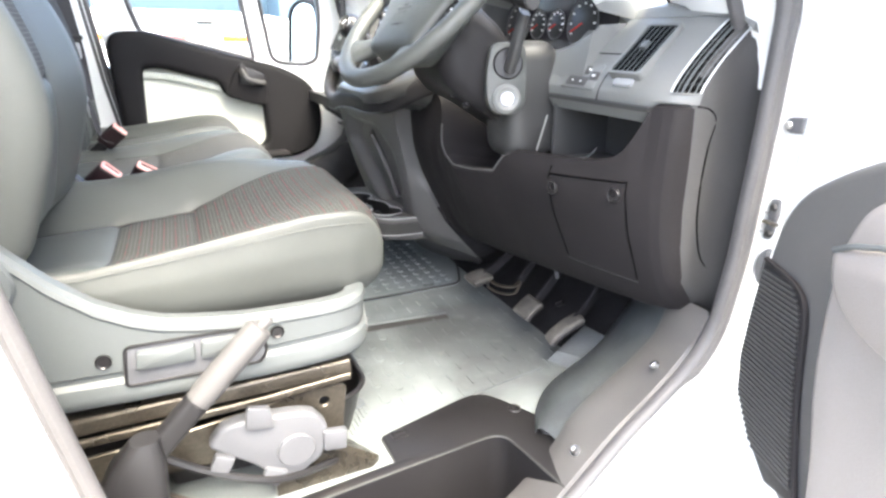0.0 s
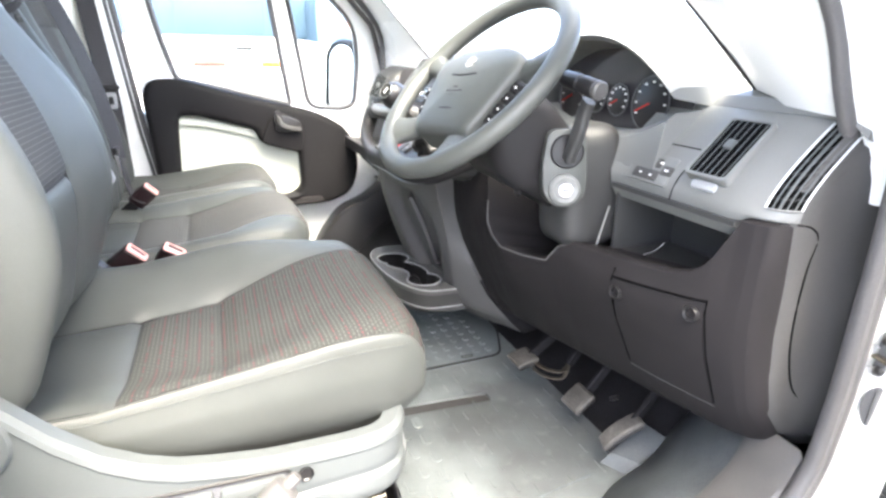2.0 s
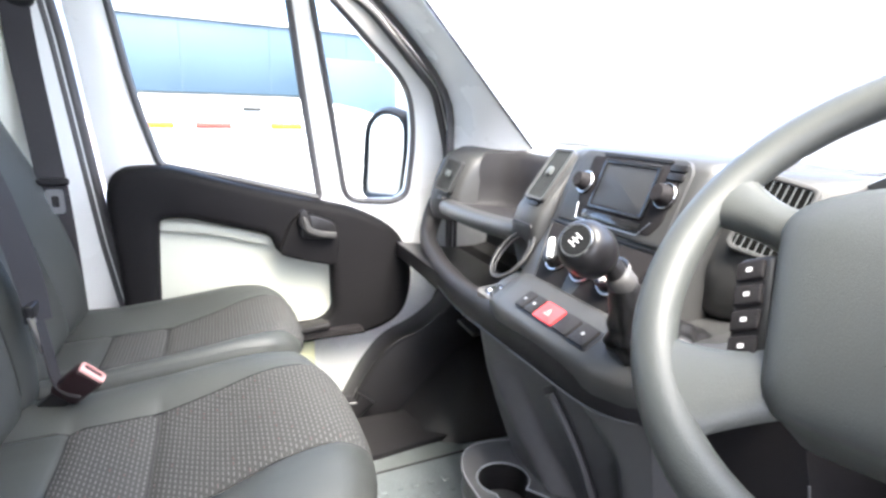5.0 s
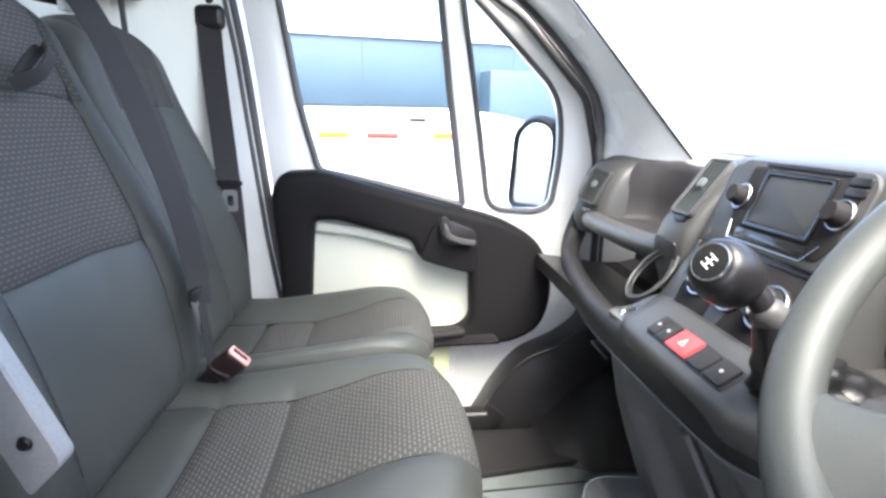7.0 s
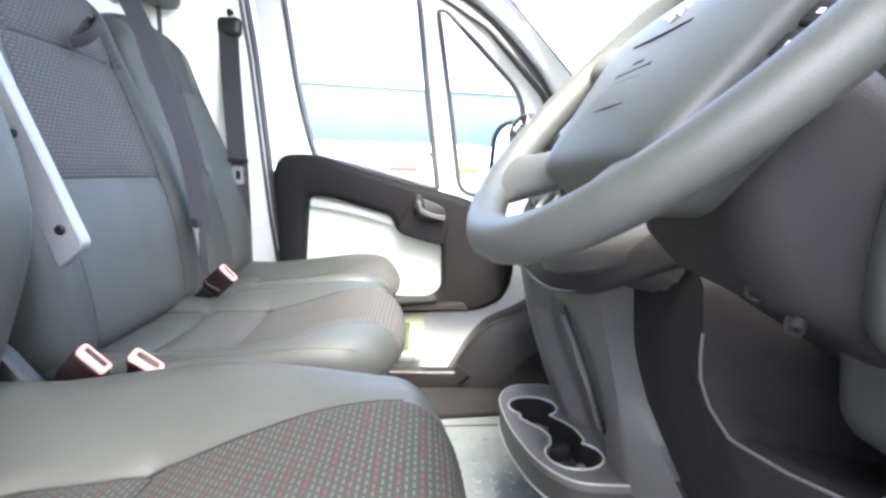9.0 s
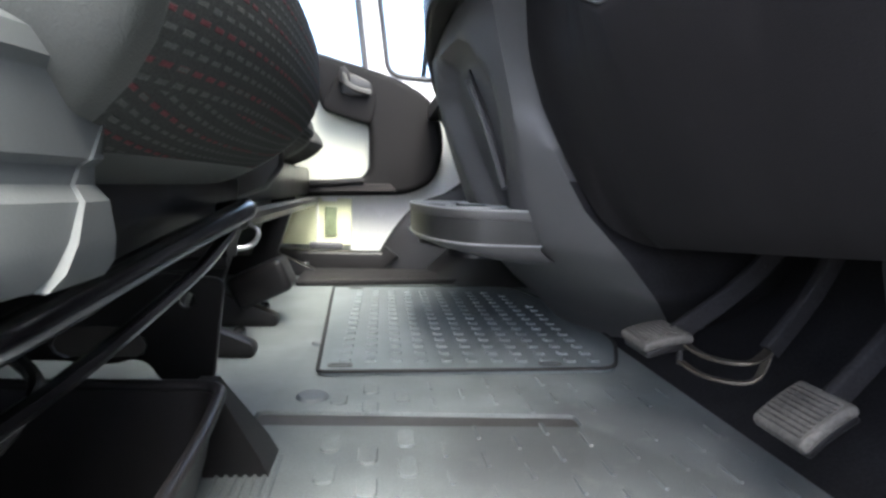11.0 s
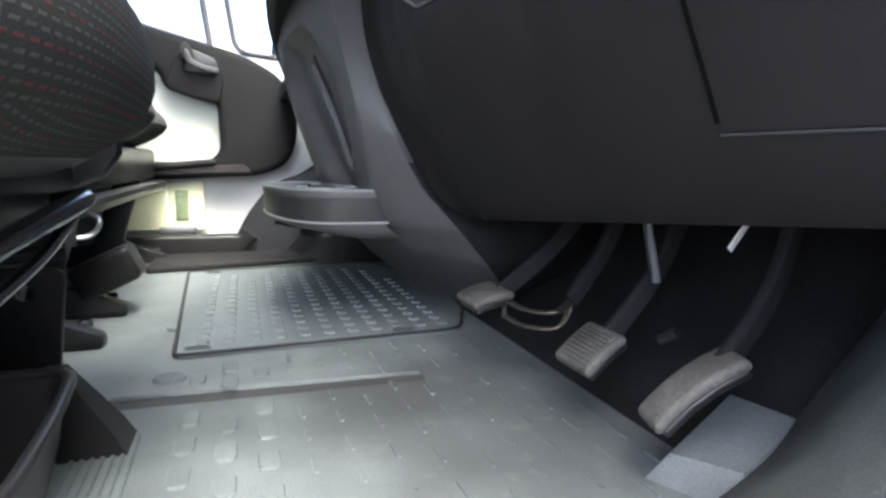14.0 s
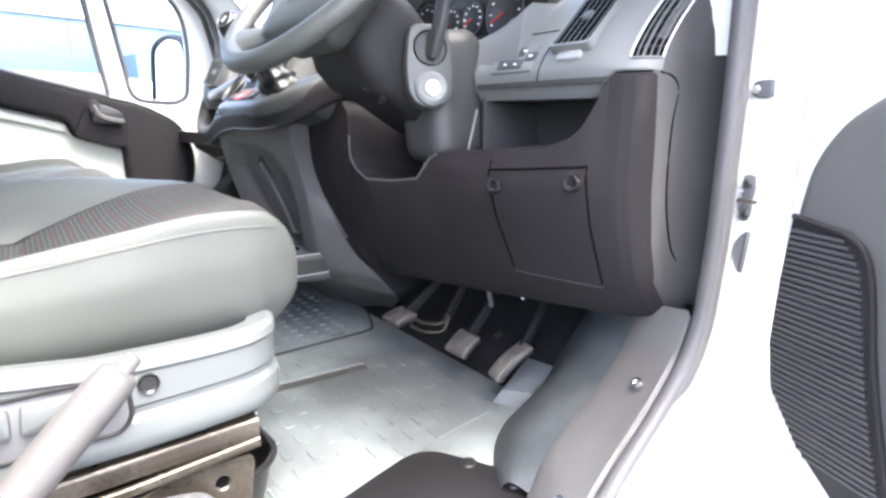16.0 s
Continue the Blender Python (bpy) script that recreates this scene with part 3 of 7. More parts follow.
    bulk = plate([(0.50, -0.30), (2.60, -0.30), (2.60, 1.45), (0.50, 1.45)], -0.37, -0.345, "yz", holes)
    solo("wall_bulkhead", bulk, CREAM, "cream painted steel bulkhead with oval holes", "wall", kind="structure")
    solo("wall_rear", box((-0.80, 0.50, -0.3), (-0.78, 2.60, 1.45)), BLACK, "dark load space behind the bulkhead", "wall", kind="structure")
    for y0, y1, nm in ((2.30, 2.50, "pillar_passenger_rear"), (0.60, 0.80, "pillar_driver_rear")):
        y0 = y0 if y0 > 1 else 0.56
        y1 = y1 if y1 > 1 else 0.70
        ring = lambda z, s: [(-0.345, y0 + s, z), (-0.22, y0 + 0.09 + s, z), (-0.165, y0 + 0.12 + s, z), (-0.165, y1, z), (-0.345, y1, z)]
        ring2 = lambda z, s: [(-0.345, y1 - s, z), (-0.22, y1 - 0.05 - s, z), (-0.13, y1 - 0.055 - s, z), (-0.10, y0, z), (-0.345, y0, z)]
        use = ring if y0 > 1 else ring2
        solo(nm, loft([use(z, 0.0) for z in (-0.1, 0.3, 0.8, 1.42)]), CREAM if y0 > 1 else WHITE, "pale painted rear door post", "pillar", kind="structure")

    # front posts between door opening and windscreen
    seam = [(0.770, 0.83, 0.60), (0.758, 0.828, 0.715), (0.735, 0.822, 0.862), (0.56, 0.808, 1.055), (0.365, 0.792, 1.172), (0.20, 0.775, 1.30), (0.02, 0.76, 1.44)]
    edge = [(0.960, 0.675, 0.62), (0.905, 0.662, 0.722), (0.710, 0.612, 0.905), (0.590, 0.582, 1.020), (0.480, 0.552, 1.128), (0.340, 0.515, 1.265), (0.165, 0.468, 1.435)]
    for side in (0, 1):
        s = -1 if side == 0 else 1
        dx = 0.13 if side == 0 else 0.0
        rows = []
        for a, b in zip(smooth_path(seam, 4), smooth_path(edge, 4)):
            w = max(0.0, min(1.0, (0.95 - a.z) / 0.3)) * dx
            a = Vector((a.x + w, CY + s * (a.y + 0.25 * w), a.z))
            b = Vector((b.x, CY + s * b.y, b.z))
            mid = (a + b) / 2 + Vector((-0.012, -s * 0.022, -0.006))
            q = a.lerp(b, 0.2) + Vector((-0.008, -s * 0.018, 0))
            back = Vector((0.03, s * 0.05, 0.03))
            rows.append([a, q, mid, b, b + back, a + Vector((0.02, s * 0.07, 0.0))])
        solo("pillar_front", loft(rows), WHITE, "white trimmed front post beside the windscreen", "pillar", kind="structure")
        line = [Vector((p.x + max(0.0, min(1.0, (0.95 - p.z) / 0.3)) * dx - 0.006, CY + s * (p.y + 0.002), p.z)) for p in smooth_path(seam, 6)]
        solo("post_seal", sweep(line, rrect(0.020, 0.016, 0.006, 3), (0, 1, 0)), SEAL, "grey rubber seal along the front post", "seal", kind="structure")

    # windscreen and its thin dark edge
    bot, top = Vector((1.100, 0, 0.722)), Vector((0.360, 0, 1.435))
    g = bmesh.new()
    rows = []
    for k in range(7):
        t = k / 6
        x, z = bot.x + (top.x - bot.x) * t, bot.z + (top.z - bot.z) * t
        half = 0.662 - 0.194 * t
        row = []
        for j in range(13):
            u = -1 + j / 6
            row.append((x - 0.195 * u * u, CY + half * u, z))
        rows.append(row)
    loft(rows, False, False, g)
    screen = solo("windscreen", g, GLASS, "clear curved windscreen glass", "window", kind="structure")
    screen.visible_shadow = False
    edge = [rows[k][12] for k in range(7)]
    for e, nm in ((edge, "b"), ([rows[k][0] for k in range(7)], "a")):
        solo("screen_seal", tube(e, 0.0032, 6), BLACK, "thin black seal at the windscreen edge", "seal", kind="structure")
    solo("scuttle", loft([[(1.12, y, 0.66), (1.03, y, 0.742), (1.20, y, 0.742), (1.75, y, 0.60), (1.75, y, 0.4)] for y in (0.62, 1.0, 1.55, 2.1, 2.48)]), WHITE, "white bonnet and scuttle in front of the screen", "bonnet", kind="structure")
    solo("wall_front", box((1.13, 0.60, -0.35), (1.16, 2.50, 0.72)), BLACK, "dark firewall behind the dash", "wall", kind="structure")


build_shell()


# ---- passenger door ----
def build_passenger_door():
    door = thing("passenger_door", "closed white passenger door with charcoal trim and cream insert", "door", (0.25, 2.47, -0.1))
    outer = rounded([(0.40, 1.20), (0.57, 1.075), (0.745, 0.88), (0.775, 0.72), (0.80, 0.55), (0.80, 0.40), (0.76, 0.29), (0.66, 0.18), (0.57, 0.075), (0.48, -0.05), (0.36, -0.14), (0.06, -0.14), (0.02, 0.02), (-0.01, 0.25), (-0.052, 0.50), (-0.10, 0.95), (-0.145, 1.25), (0.30, 1.26)], 0.04, 4)
    main = rounded([(-0.052, 1.21), (-0.022, 1.03), (0.009, 0.83), (0.052, 0.672), (0.20, 0.64), (0.418, 0.585), (0.372, 0.93), (0.345, 1.175)], [0.03, 0.2, 0.2, 0.02, 0.1, 0.01, 0.2, 0.03], 4)
    quart = rounded([(0.408, 1.10), (0.43, 1.10), (0.66, 0.87), (0.675, 0.74), (0.655, 0.585), (0.61, 0.567), (0.487, 0.576), (0.455, 0.80)], [0.01, 0.03, 0.06, 0.1, 0.06, 0.02, 0.04, 0.2], 5)
    part("frame", plate(outer, 2.455, 2.50, "xz", [main, quart], 0.006), WHITE, door, "white painted inner door frame")
    for loop, nm, r in ((main, "window_seal", 0.009), (quart, "quarter_seal", 0.0075)):
        part(nm, sweep([(x, 2.452, z) for x, z in loop], circle(r, 8), (0, 1, 0), closed=True), SEAL, door)
    skin = [(0.30 + (x - 0.30) * 1.07, 0.5 + (z - 0.5) * 1.06) for x, z in outer]
    skin = [(x, z) for x, z in skin if z < 0.55] + [(-0.085, 0.555), (0.835, 0.555)]
    mid = (sum(x for x, z in skin) / len(skin), sum(z for x, z in skin) / len(skin))
    skin.sort(key=lambda p: math.atan2(p[1] - mid[1], p[0] - mid[0]))
    part("outer_skin", plate(skin, 2.602, 2.612, "xz"), WHITE, door)
    part("sill_cap", box((-0.085, 2.50, 0.545), (0.80, 2.606, 0.555), 0.003), WHITE, door)
    p = part("window_pane", plate(main, 2.476, 2.480, "xz"), GLASS, door)
    p.visible_shadow = False
    p = part("quarter_pane", plate(quart, 2.476, 2.480, "xz"), GLASS, door)
    p.visible_shadow = False

    # dark trim with an opening for the pale insert
    trim = rounded([(-0.045, 0.20), (-0.045, 0.42), (-0.060, 0.62), (-0.035, 0.672), (0.06, 0.678), (0.28, 0.612), (0.51, 0.560), (0.612, 0.502), (0.648, 0.42), (0.650, 0.34), (0.625, 0.262), (0.55, 0.224), (0.30, 0.212)], [0.03, 0.1, 0.05, 0.03, 0.05, 0.2, 0.1, 0.05, 0.05, 0.05, 0.05, 0.08, 0.05], 5)
    inner = rounded([(0.025, 0.255), (0.042, 0.555), (0.10, 0.555), (0.285, 0.505), (0.30, 0.458), (0.432, 0.425), (0.436, 0.29), (0.40, 0.262)], [0.03, 0.02, 0.05, 0.02, 0.02, 0.02, 0.05, 0.04], 4)
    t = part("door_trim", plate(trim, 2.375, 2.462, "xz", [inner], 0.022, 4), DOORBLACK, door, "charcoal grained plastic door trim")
    inset = part("insert", plate(inner, 2.425, 2.46, "xz"), DOORCREAM, door, "pale cream insert panel")
    part("insert_ledge", sweep(smooth_path([(0.045, 2.418, 0.535), (0.15, 2.416, 0.522), (0.285, 2.418, 0.485)], 4), rrect(0.02, 0.028, 0.008)), DOORCREAM, inset)
    # handle cup and lever
    cup = rounded([(0.30, 0.46), (0.335, 0.545), (0.37, 0.565), (0.445, 0.535), (0.452, 0.48), (0.44, 0.42), (0.36, 0.44)], 0.02, 4)
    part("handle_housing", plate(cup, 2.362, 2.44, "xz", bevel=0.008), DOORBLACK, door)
    part("handle_recess", plate(rounded([(0.352, 0.50), (0.362, 0.555), (0.385, 0.557), (0.438, 0.535), (0.442, 0.50), (0.40, 0.495)], 0.014, 4), 2.356, 2.366, "xz", bevel=0.003), BLACK, door)
    part("handle_lever", sweep(smooth_path([(0.358, 2.352, 0.562), (0.364, 2.340, 0.545), (0.372, 2.336, 0.525), (0.400, 2.340, 0.512), (0.438, 2.348, 0.505)], 4), rrect(0.012, 0.016, 0.005)), CHEEK, door, "grey plastic pull handle")
    part("handle_paddle", plate(rounded([(0.350, 0.530), (0.350, 0.568), (0.366, 0.575), (0.380, 0.550), (0.378, 0.525)], 0.008, 4), 2.338, 2.352, "xz", bevel=0.004), CONSOLE, door)
    part("arm_ledge", sweep(smooth_path([(0.05, 2.385, 0.252), (0.25, 2.382, 0.247), (0.42, 2.384, 0.262)], 5), rrect(0.05, 0.018, 0.007)), CONSOLE, door)
    part("door_bin", plate(rounded([(-0.03, 0.212), (0.52, 0.228), (0.50, 0.255), (-0.02, 0.238)], 0.01), 2.366, 2.40, "xz", bevel=0.006), DASHLOW, door)
    # milky pocket below the trim with its contents
    pk = part("pocket", plate(rounded([(0.17, 0.07), (0.385, 0.07), (0.385, 0.208), (0.17, 0.203)], 0.004), 2.405, 2.412, "xz"), CLEARPL, door, "milky plastic pocket below the trim")
    part("pocket_side", box((0.382, 2.406, 0.07), (0.386, 2.455, 0.205)), CLEARPL, pk)
    part("pocket_content", soft_box((0.034, 0.006, 0.085), 0.003, (3, 1, 3), (0.328, 2.402, 0.140)), GREENPACK, pk, "dull green folded pack")
    part("pocket_strip", box((0.285, 2.401, 0.075), (0.292, 2.406, 0.195), 0.001), CREAM, pk)
    part("pocket_base", soft_box((0.10, 0.02, 0.022), 0.008, (3, 1, 1), (0.315, 2.398, 0.068)), MIDGREY, pk)
    part("lamp", box((0.30, 2.40, 0.198), (0.345, 2.43, 0.222), 0.004), WHITEPL, door)


build_passenger_door()


# ---- sill trims beside both doors ----
def sill_trim(side):
    f = (lambda y: y) if side == 0 else (lambda y: 2 * CY - y)
    curve = [(0.856, 0.262), (0.842, 0.232), (0.825, 0.200), (0.785, 0.158), (0.735, 0.115), (0.690, 0.080), (0.640, 0.030), (0.600, -0.010), (0.540, -0.07), (0.45, -0.14)]
    inner = [(0.880, 0.245), (0.864, 0.228), (0.845, 0.185), (0.800, 0.145), (0.755, 0.115), (0.710, 0.085), (0.675, 0.052), (0.650, 0.012), (0.580, -0.06), (0.47, -0.14)]
    name = "sill_trim"
    t = thing(name, "dark grey plastic sill trim screwed beside the door opening", "sill trim", (0.7, f(0.70), 0.1), "sill trims")
    rows = []
    a = smooth_path([(x, 0, z) for x, z in curve], 3)
    b = smooth_path([(x, 0, z) for x, z in inner], 3)
    for p, q in zip(a, b):
        rows.append([
            (p.x + 0.004, f(0.662), p.z - 0.012), (p.x - 0.004, f(0.664), p.z - 0.002), (p.x - 0.002, f(0.670), p.z + 0.005),
            (lerp2(p.x, q.x, 0.5) - 0.002, f(0.712), lerp2(p.z, q.z, 0.5) + 0.006),
            (q.x - 0.004, f(0.752), q.z + 0.004), (q.x, f(0.760), q.z), (q.x + 0.006, f(0.762), q.z - 0.012), (p.x + 0.03, f(0.70), p.z - 0.03)])
    part("cover", loft(rows), SILLPL, t)
    for x, y, z in ((0.789, 0.696, 0.169), (0.648, 0.70, 0.044)):
        part("screw", lathe([(0.001, 0.001), (0.0035, 0.0005), (0.004, 0.003), (0.008, 0.002), (0.009, -0.002)], 14, facing((x, f(y), z), (-0.55, 0.05, 0.75))), STEEL, t, "bright cross-head screw")


sill_trim(0)


def kick_panel():
    """Black liner over the wheel arch in the passenger footwell."""
    k = thing("kick_panel", "black plastic wheel arch liner in the passenger footwell", "liner", (0.7, 2.33, 0.1))
    edge = rounded([(0.425, -0.02), (0.456, 0.022), (0.513, 0.124), (0.575, 0.198), (0.66, 0.230), (0.715, 0.268), (0.80, 0.36), (1.08, 0.40), (1.08, -0.02)], [0.005, 0.03, 0.05, 0.05, 0.04, 0.05, 0.05, 0.02, 0.01], 4)
    part("liner", plate(edge, 2.328, 2.44, "xz", (), 0.006), BLACK, k)
    rim = smooth_path([(0.430, 2.334, -0.01), (0.460, 2.334, 0.026), (0.516, 2.334, 0.124), (0.580, 2.334, 0.196), (0.66, 2.334, 0.229), (0.72, 2.334, 0.27)], 4)
    part("edge_lip", sweep(rim, rrect(0.016, 0.010, 0.004), (0, 1, 0)), BLACK, k)
    rows = []
    for x, h in ((0.60, 0.0), (0.70, 0.10), (0.80, 0.17), (0.95, 0.24), (1.08, 0.28)):
        rows.append([(x, 2.33, -0.01), (x, 2.33, h + 0.01), (x, 2.27, h), (x, 2.19, h * 0.6), (x, 2.12, -0.01)])
    part("arch", loft(rows), BLACK, k)


kick_panel()


# ---- seats ----
def lerp(a, b, t):
    return a + (b - a) * t


def seat_cushion(parent, x0, x1, y0, y1, zb, zt, seam, near, far, crown, cloth, front_drop=0.03, inner=0.0, corner=0.045):
    """An upholstered cushion: leatherette sides, cloth middle in two fields, sunk seams. crown: (x, z) of its upper face."""
    ridge = smooth_path([(x, 0, z) for x, z in crown], 6)

    def crown_at(x):
        for a, b in zip(ridge, ridge[1:]):
            if x <= b.x:
                return lerp(a.z, b.z, max(0.0, (x - a.x) / max(1e-6, b.x - a.x)))
        return ridge[-1].z
    cx, cy, cz = (x0 + x1) / 2, (y0 + y1) / 2, (zb + zt) / 2
    sx, sy, sz = x1 - x0, y1 - y0, zt - zb
    r = 0.055

    def near_at(x):
        return lerp(near[0], near[1], max(0, min(1, (x - seam[0]) / (x1 - seam[0]))))

    def far_at(x):
        return lerp(far[0], far[1], max(0, min(1, (x - seam[0]) / (x1 - seam[0]))))

    half = sy / 2

    def deform(p):
        # lay the middle grid lines along the seams
        x = p.x + cx
        u = p.y / half
        n, f = (near_at(x) - cy) / half, (far_at(x) - cy) / half
        if abs(u) < 0.97:
            if u < -0.5:
                w = lerp(-0.97, n, (u + 0.97) / 0.47)
            elif u > 0.5:
                w = lerp(f, 0.97, (u - 0.5) / 0.47)
            else:
                w = lerp(n, f, u + 0.5)
            p.y = w * half
        top = max(0.0, p.z / (sz / 2))
        if p.z > 0:
            v = p.y / half
            bolster = 0.022 * max(0, abs(v) - 0.45) / 0.55 * top
            p.z += bolster - 0.010 * top * (1 - v * v)
            # front edge rolls down, rear sinks into the joint with the back
            t = p.x / (sx / 2)
            p.z -= front_drop * max(0, t - 0.45) ** 2 / 0.3 * top
            # the bolsters rise evenly while the middle is dished
            k = max(0.0, min(1.0, (abs(v) - 0.5) / 0.35))
            k = k * k * (3 - 2 * k)
            even = lerp(crown_at(x0 + 0.27 * sx), crown_at(x1) - 0.016, max(0.0, (x - x0 - 0.27 * sx) / (0.73 * sx)))
            p.z += (lerp(crown_at(x), min(even, crown_at(x) + 0.02), k) - zt) * top
            # fuller bolster towards the middle of the cab
            rear = max(0.0, min(1.0, (0.36 - x) / 0.22))
            p.z += inner * max(0.0, min(1.0, (v - 0.40) / 0.40)) * rear * rear * (3 - 2 * rear) * top
            # stitched lines
            for s in (near_at(x) - cy, far_at(x) - cy):
                d = abs(p.y - s)
                p.z -= 0.006 * math.exp(-((d / 0.010) ** 2)) * top
            if near_at(x) - cy - 0.005 < p.y < far_at(x) - cy + 0.005:
                for s in seam:
                    p.z -= 0.006 * math.exp(-(((x - s) / 0.008) ** 2)) * top
        # rounded plan at the front corners
        t = max(0.0, p.x / (sx / 2))
        p.x -= corner * t * (abs(p.y) / half) ** 3
        p.y *= 1 - 0.06 * t**3
        p.y *= 1 + 0.02 * (p.z / sz)
        # the sides draw in below
        low = max(0.0, -p.z / (sz / 2)) ** 1.5
        p.y *= 1 - 0.08 * max(0.0, 0.62 - p.z / sz) - 0.11 * low
        p.x -= 0.060 * low * max(0.0, p.x / (sx / 2))
        return p

    def zones(c):
        x = c.x + cx
        return 1 if (c.z > sz * 0.22 and abs(c.y) <= half * 0.5 and x > seam[0]) or (c.x > sx * 0.40 and abs(c.y) <= half * 0.5 and c.z > -sz * 0.42) else 0

    def dense(lo, hi, n):
        return [lerp(lo, hi, i / n) for i in range(n + 1)]

    hx, hz = sx / 2, sz / 2
    gx = dense(-hx + r, hx - r, 22) + [s - cx for s in seam] + [s - cx + d for s in seam for d in (-0.006, 0.006)] + [sgn * (hx - r + r * k) for k in (0.27, 0.58, 1.0) for sgn in (-1, 1)]
    gy = [half * k for k in (-0.5, -0.52, -0.48, 0.5, 0.52, 0.48)] + dense(-half + r, half - r, 18) + [sgn * (half - r + r * k) for k in (0.27, 0.58, 1.0) for sgn in (-1, 1)]
    gx, gy = sorted(set(round(v, 5) for v in gx)), sorted(set(round(v, 5) for v in gy))
    bm = soft_box((sx, sy, sz), r, (4, 4, 4), (cx, cy, cz), None, deform, zones, None, (gx, gy, None))
    ob = part("cushion", bm, [LEATHER, cloth], parent, "leatherette cushion with a woven cloth middle", 60)
    box_uv(ob)
    # stitched seams lying in the folds
    mid = Vector((cx, cy, cz))
    lines = [[(lerp(-hx + r, hx - r, k / 24), side * half * 0.5) for k in range(25)] for side in (-1, 1)]
    lines += [[(s - cx, half * lerp(-0.5, 0.5, k / 12)) for k in range(13)] for s in seam]
    for line in lines:
        part("seam", tube([deform(Vector((x, y, hz))) + mid for x, y in line], 0.0016, 6), SEAM, ob)
    # raised welt along the crest of each side
    for side in (-1, 1):
        crest = [deform(Vector((lerp(-hx + r, hx - r * 0.55, k / 24), side * (half - 0.30 * r), hz - 0.29 * r))) + mid for k in range(25)]
        part("welt", tube(crest, 0.0012, 8), LEATHER, ob)
    return ob


def seat_back(parent, y0, y1, base, top, lean_pts, thick, near, far, split, bulge=0.03, name="backrest", taper=0.0):
    """An upright backrest following a list of (x, z) places of its front face, with cloth above the split."""
    cy, sy, half = (y0 + y1) / 2, y1 - y0, (y1 - y0) / 2
    h = top - base
    pts = smooth_path([(x, 0, z) for x, z in lean_pts], 10)

    def front(z):
        best = min(range(len(pts) - 1), key=lambda i: 0 if pts[i].z <= z <= pts[i + 1].z else min(abs(pts[i].z - z), abs(pts[i + 1].z - z)) + 1)
        a, b = pts[best], pts[best + 1]
        t = (z - a.z) / (b.z - a.z) if abs(b.z - a.z) > 1e-6 else 0
        return a.x + (b.x - a.x) * t

    def deform(p):
        z = p.z + base + h / 2
        u = p.y / half
        n, f = (near - cy) / half, (far - cy) / half
        if abs(u) < 0.97:
            if u < -0.5:
                w = lerp(-0.97, n, (u + 0.97) / 0.47)
            elif u > 0.5:
                w = lerp(f, 0.97, (u - 0.5) / 0.47)
            else:
                w = lerp(n, f, u + 0.5)
            p.y = w * half
        v = p.y / half
        fr = max(0.0, p.x / (thick / 2))
        p.x += fr * bulge * (max(0, abs(v) - 0.35) / 0.65) ** 1.3 * math.exp(-(((p.z + 0.06) / (h * 0.36)) ** 2))
        for s in (near - cy, far - cy):
            p.x -= 0.007 * fr * math.exp(-(((p.y - s) / 0.010) ** 2))
        if near - cy - 0.005 < p.y < far - cy + 0.005:
            for s in split:
                p.x -= 0.006 * fr * math.exp(-(((z - s) / 0.008) ** 2))
        t = max(0.0, p.z / (h / 2))
        p.y *= 1 - taper * t**2
        p.z -= 0.05 * t * abs(v) ** 3
        p.x += front(z) - thick / 2
        p.z += base + h / 2
        p.y += cy
        return p

    def zones(c):
        z = c.z + base + h / 2
        return 1 if c.x > 0 and abs(c.y) <= half * 0.5 and split[0] < z else (1 if c.x > 0 and len(split) > 1 and z > split[1] and abs(c.y) < half * 0.66 else 0)

    def dense(lo, hi, n):
        return [lerp(lo, hi, i / n) for i in range(n + 1)]

    r = min(0.05, thick * 0.45)
    hz = h / 2
    gy = [half * k for k in (-0.5, -0.52, -0.48, 0.5, 0.52, 0.48)] + dense(-half + r, half - r, 18) + [sgn * (half - r + r * k) for k in (0.27, 0.58, 1.0) for sgn in (-1, 1)]
    gz = dense(-hz + r, hz - r, 26) + [s - base - hz + d for s in split for d in (-0.006, 0, 0.006)] + [sgn * (hz - r + r * k) for k in (0.27, 0.58, 1.0) for sgn in (-1, 1)]
    gy, gz = sorted(set(round(v, 5) for v in gy)), sorted(set(round(v, 5) for v in gz))
    bm = soft_box((thick, sy, h), r, (3, 4, 4), (0, 0, 0), None, deform, zones, None, (None, gy, gz))
    ob = part(name, bm, [LEATHER, BACKCLOTH], parent, "", 60)
    box_uv(ob)
    lines = [[(side * half * 0.5, lerp(base + 0.06, top - r, k / 24)) for k in range(25)] for side in (-1, 1)]
    lines += [[(half * lerp(-0.5, 0.5, k / 12), s) for k in range(13)] for s in split]
    for line in lines:
        part("seam", tube([deform(Vector((thick / 2, y, z - base - hz))) for y, z in line], 0.0016, 6), SEAM, ob)
    return ob


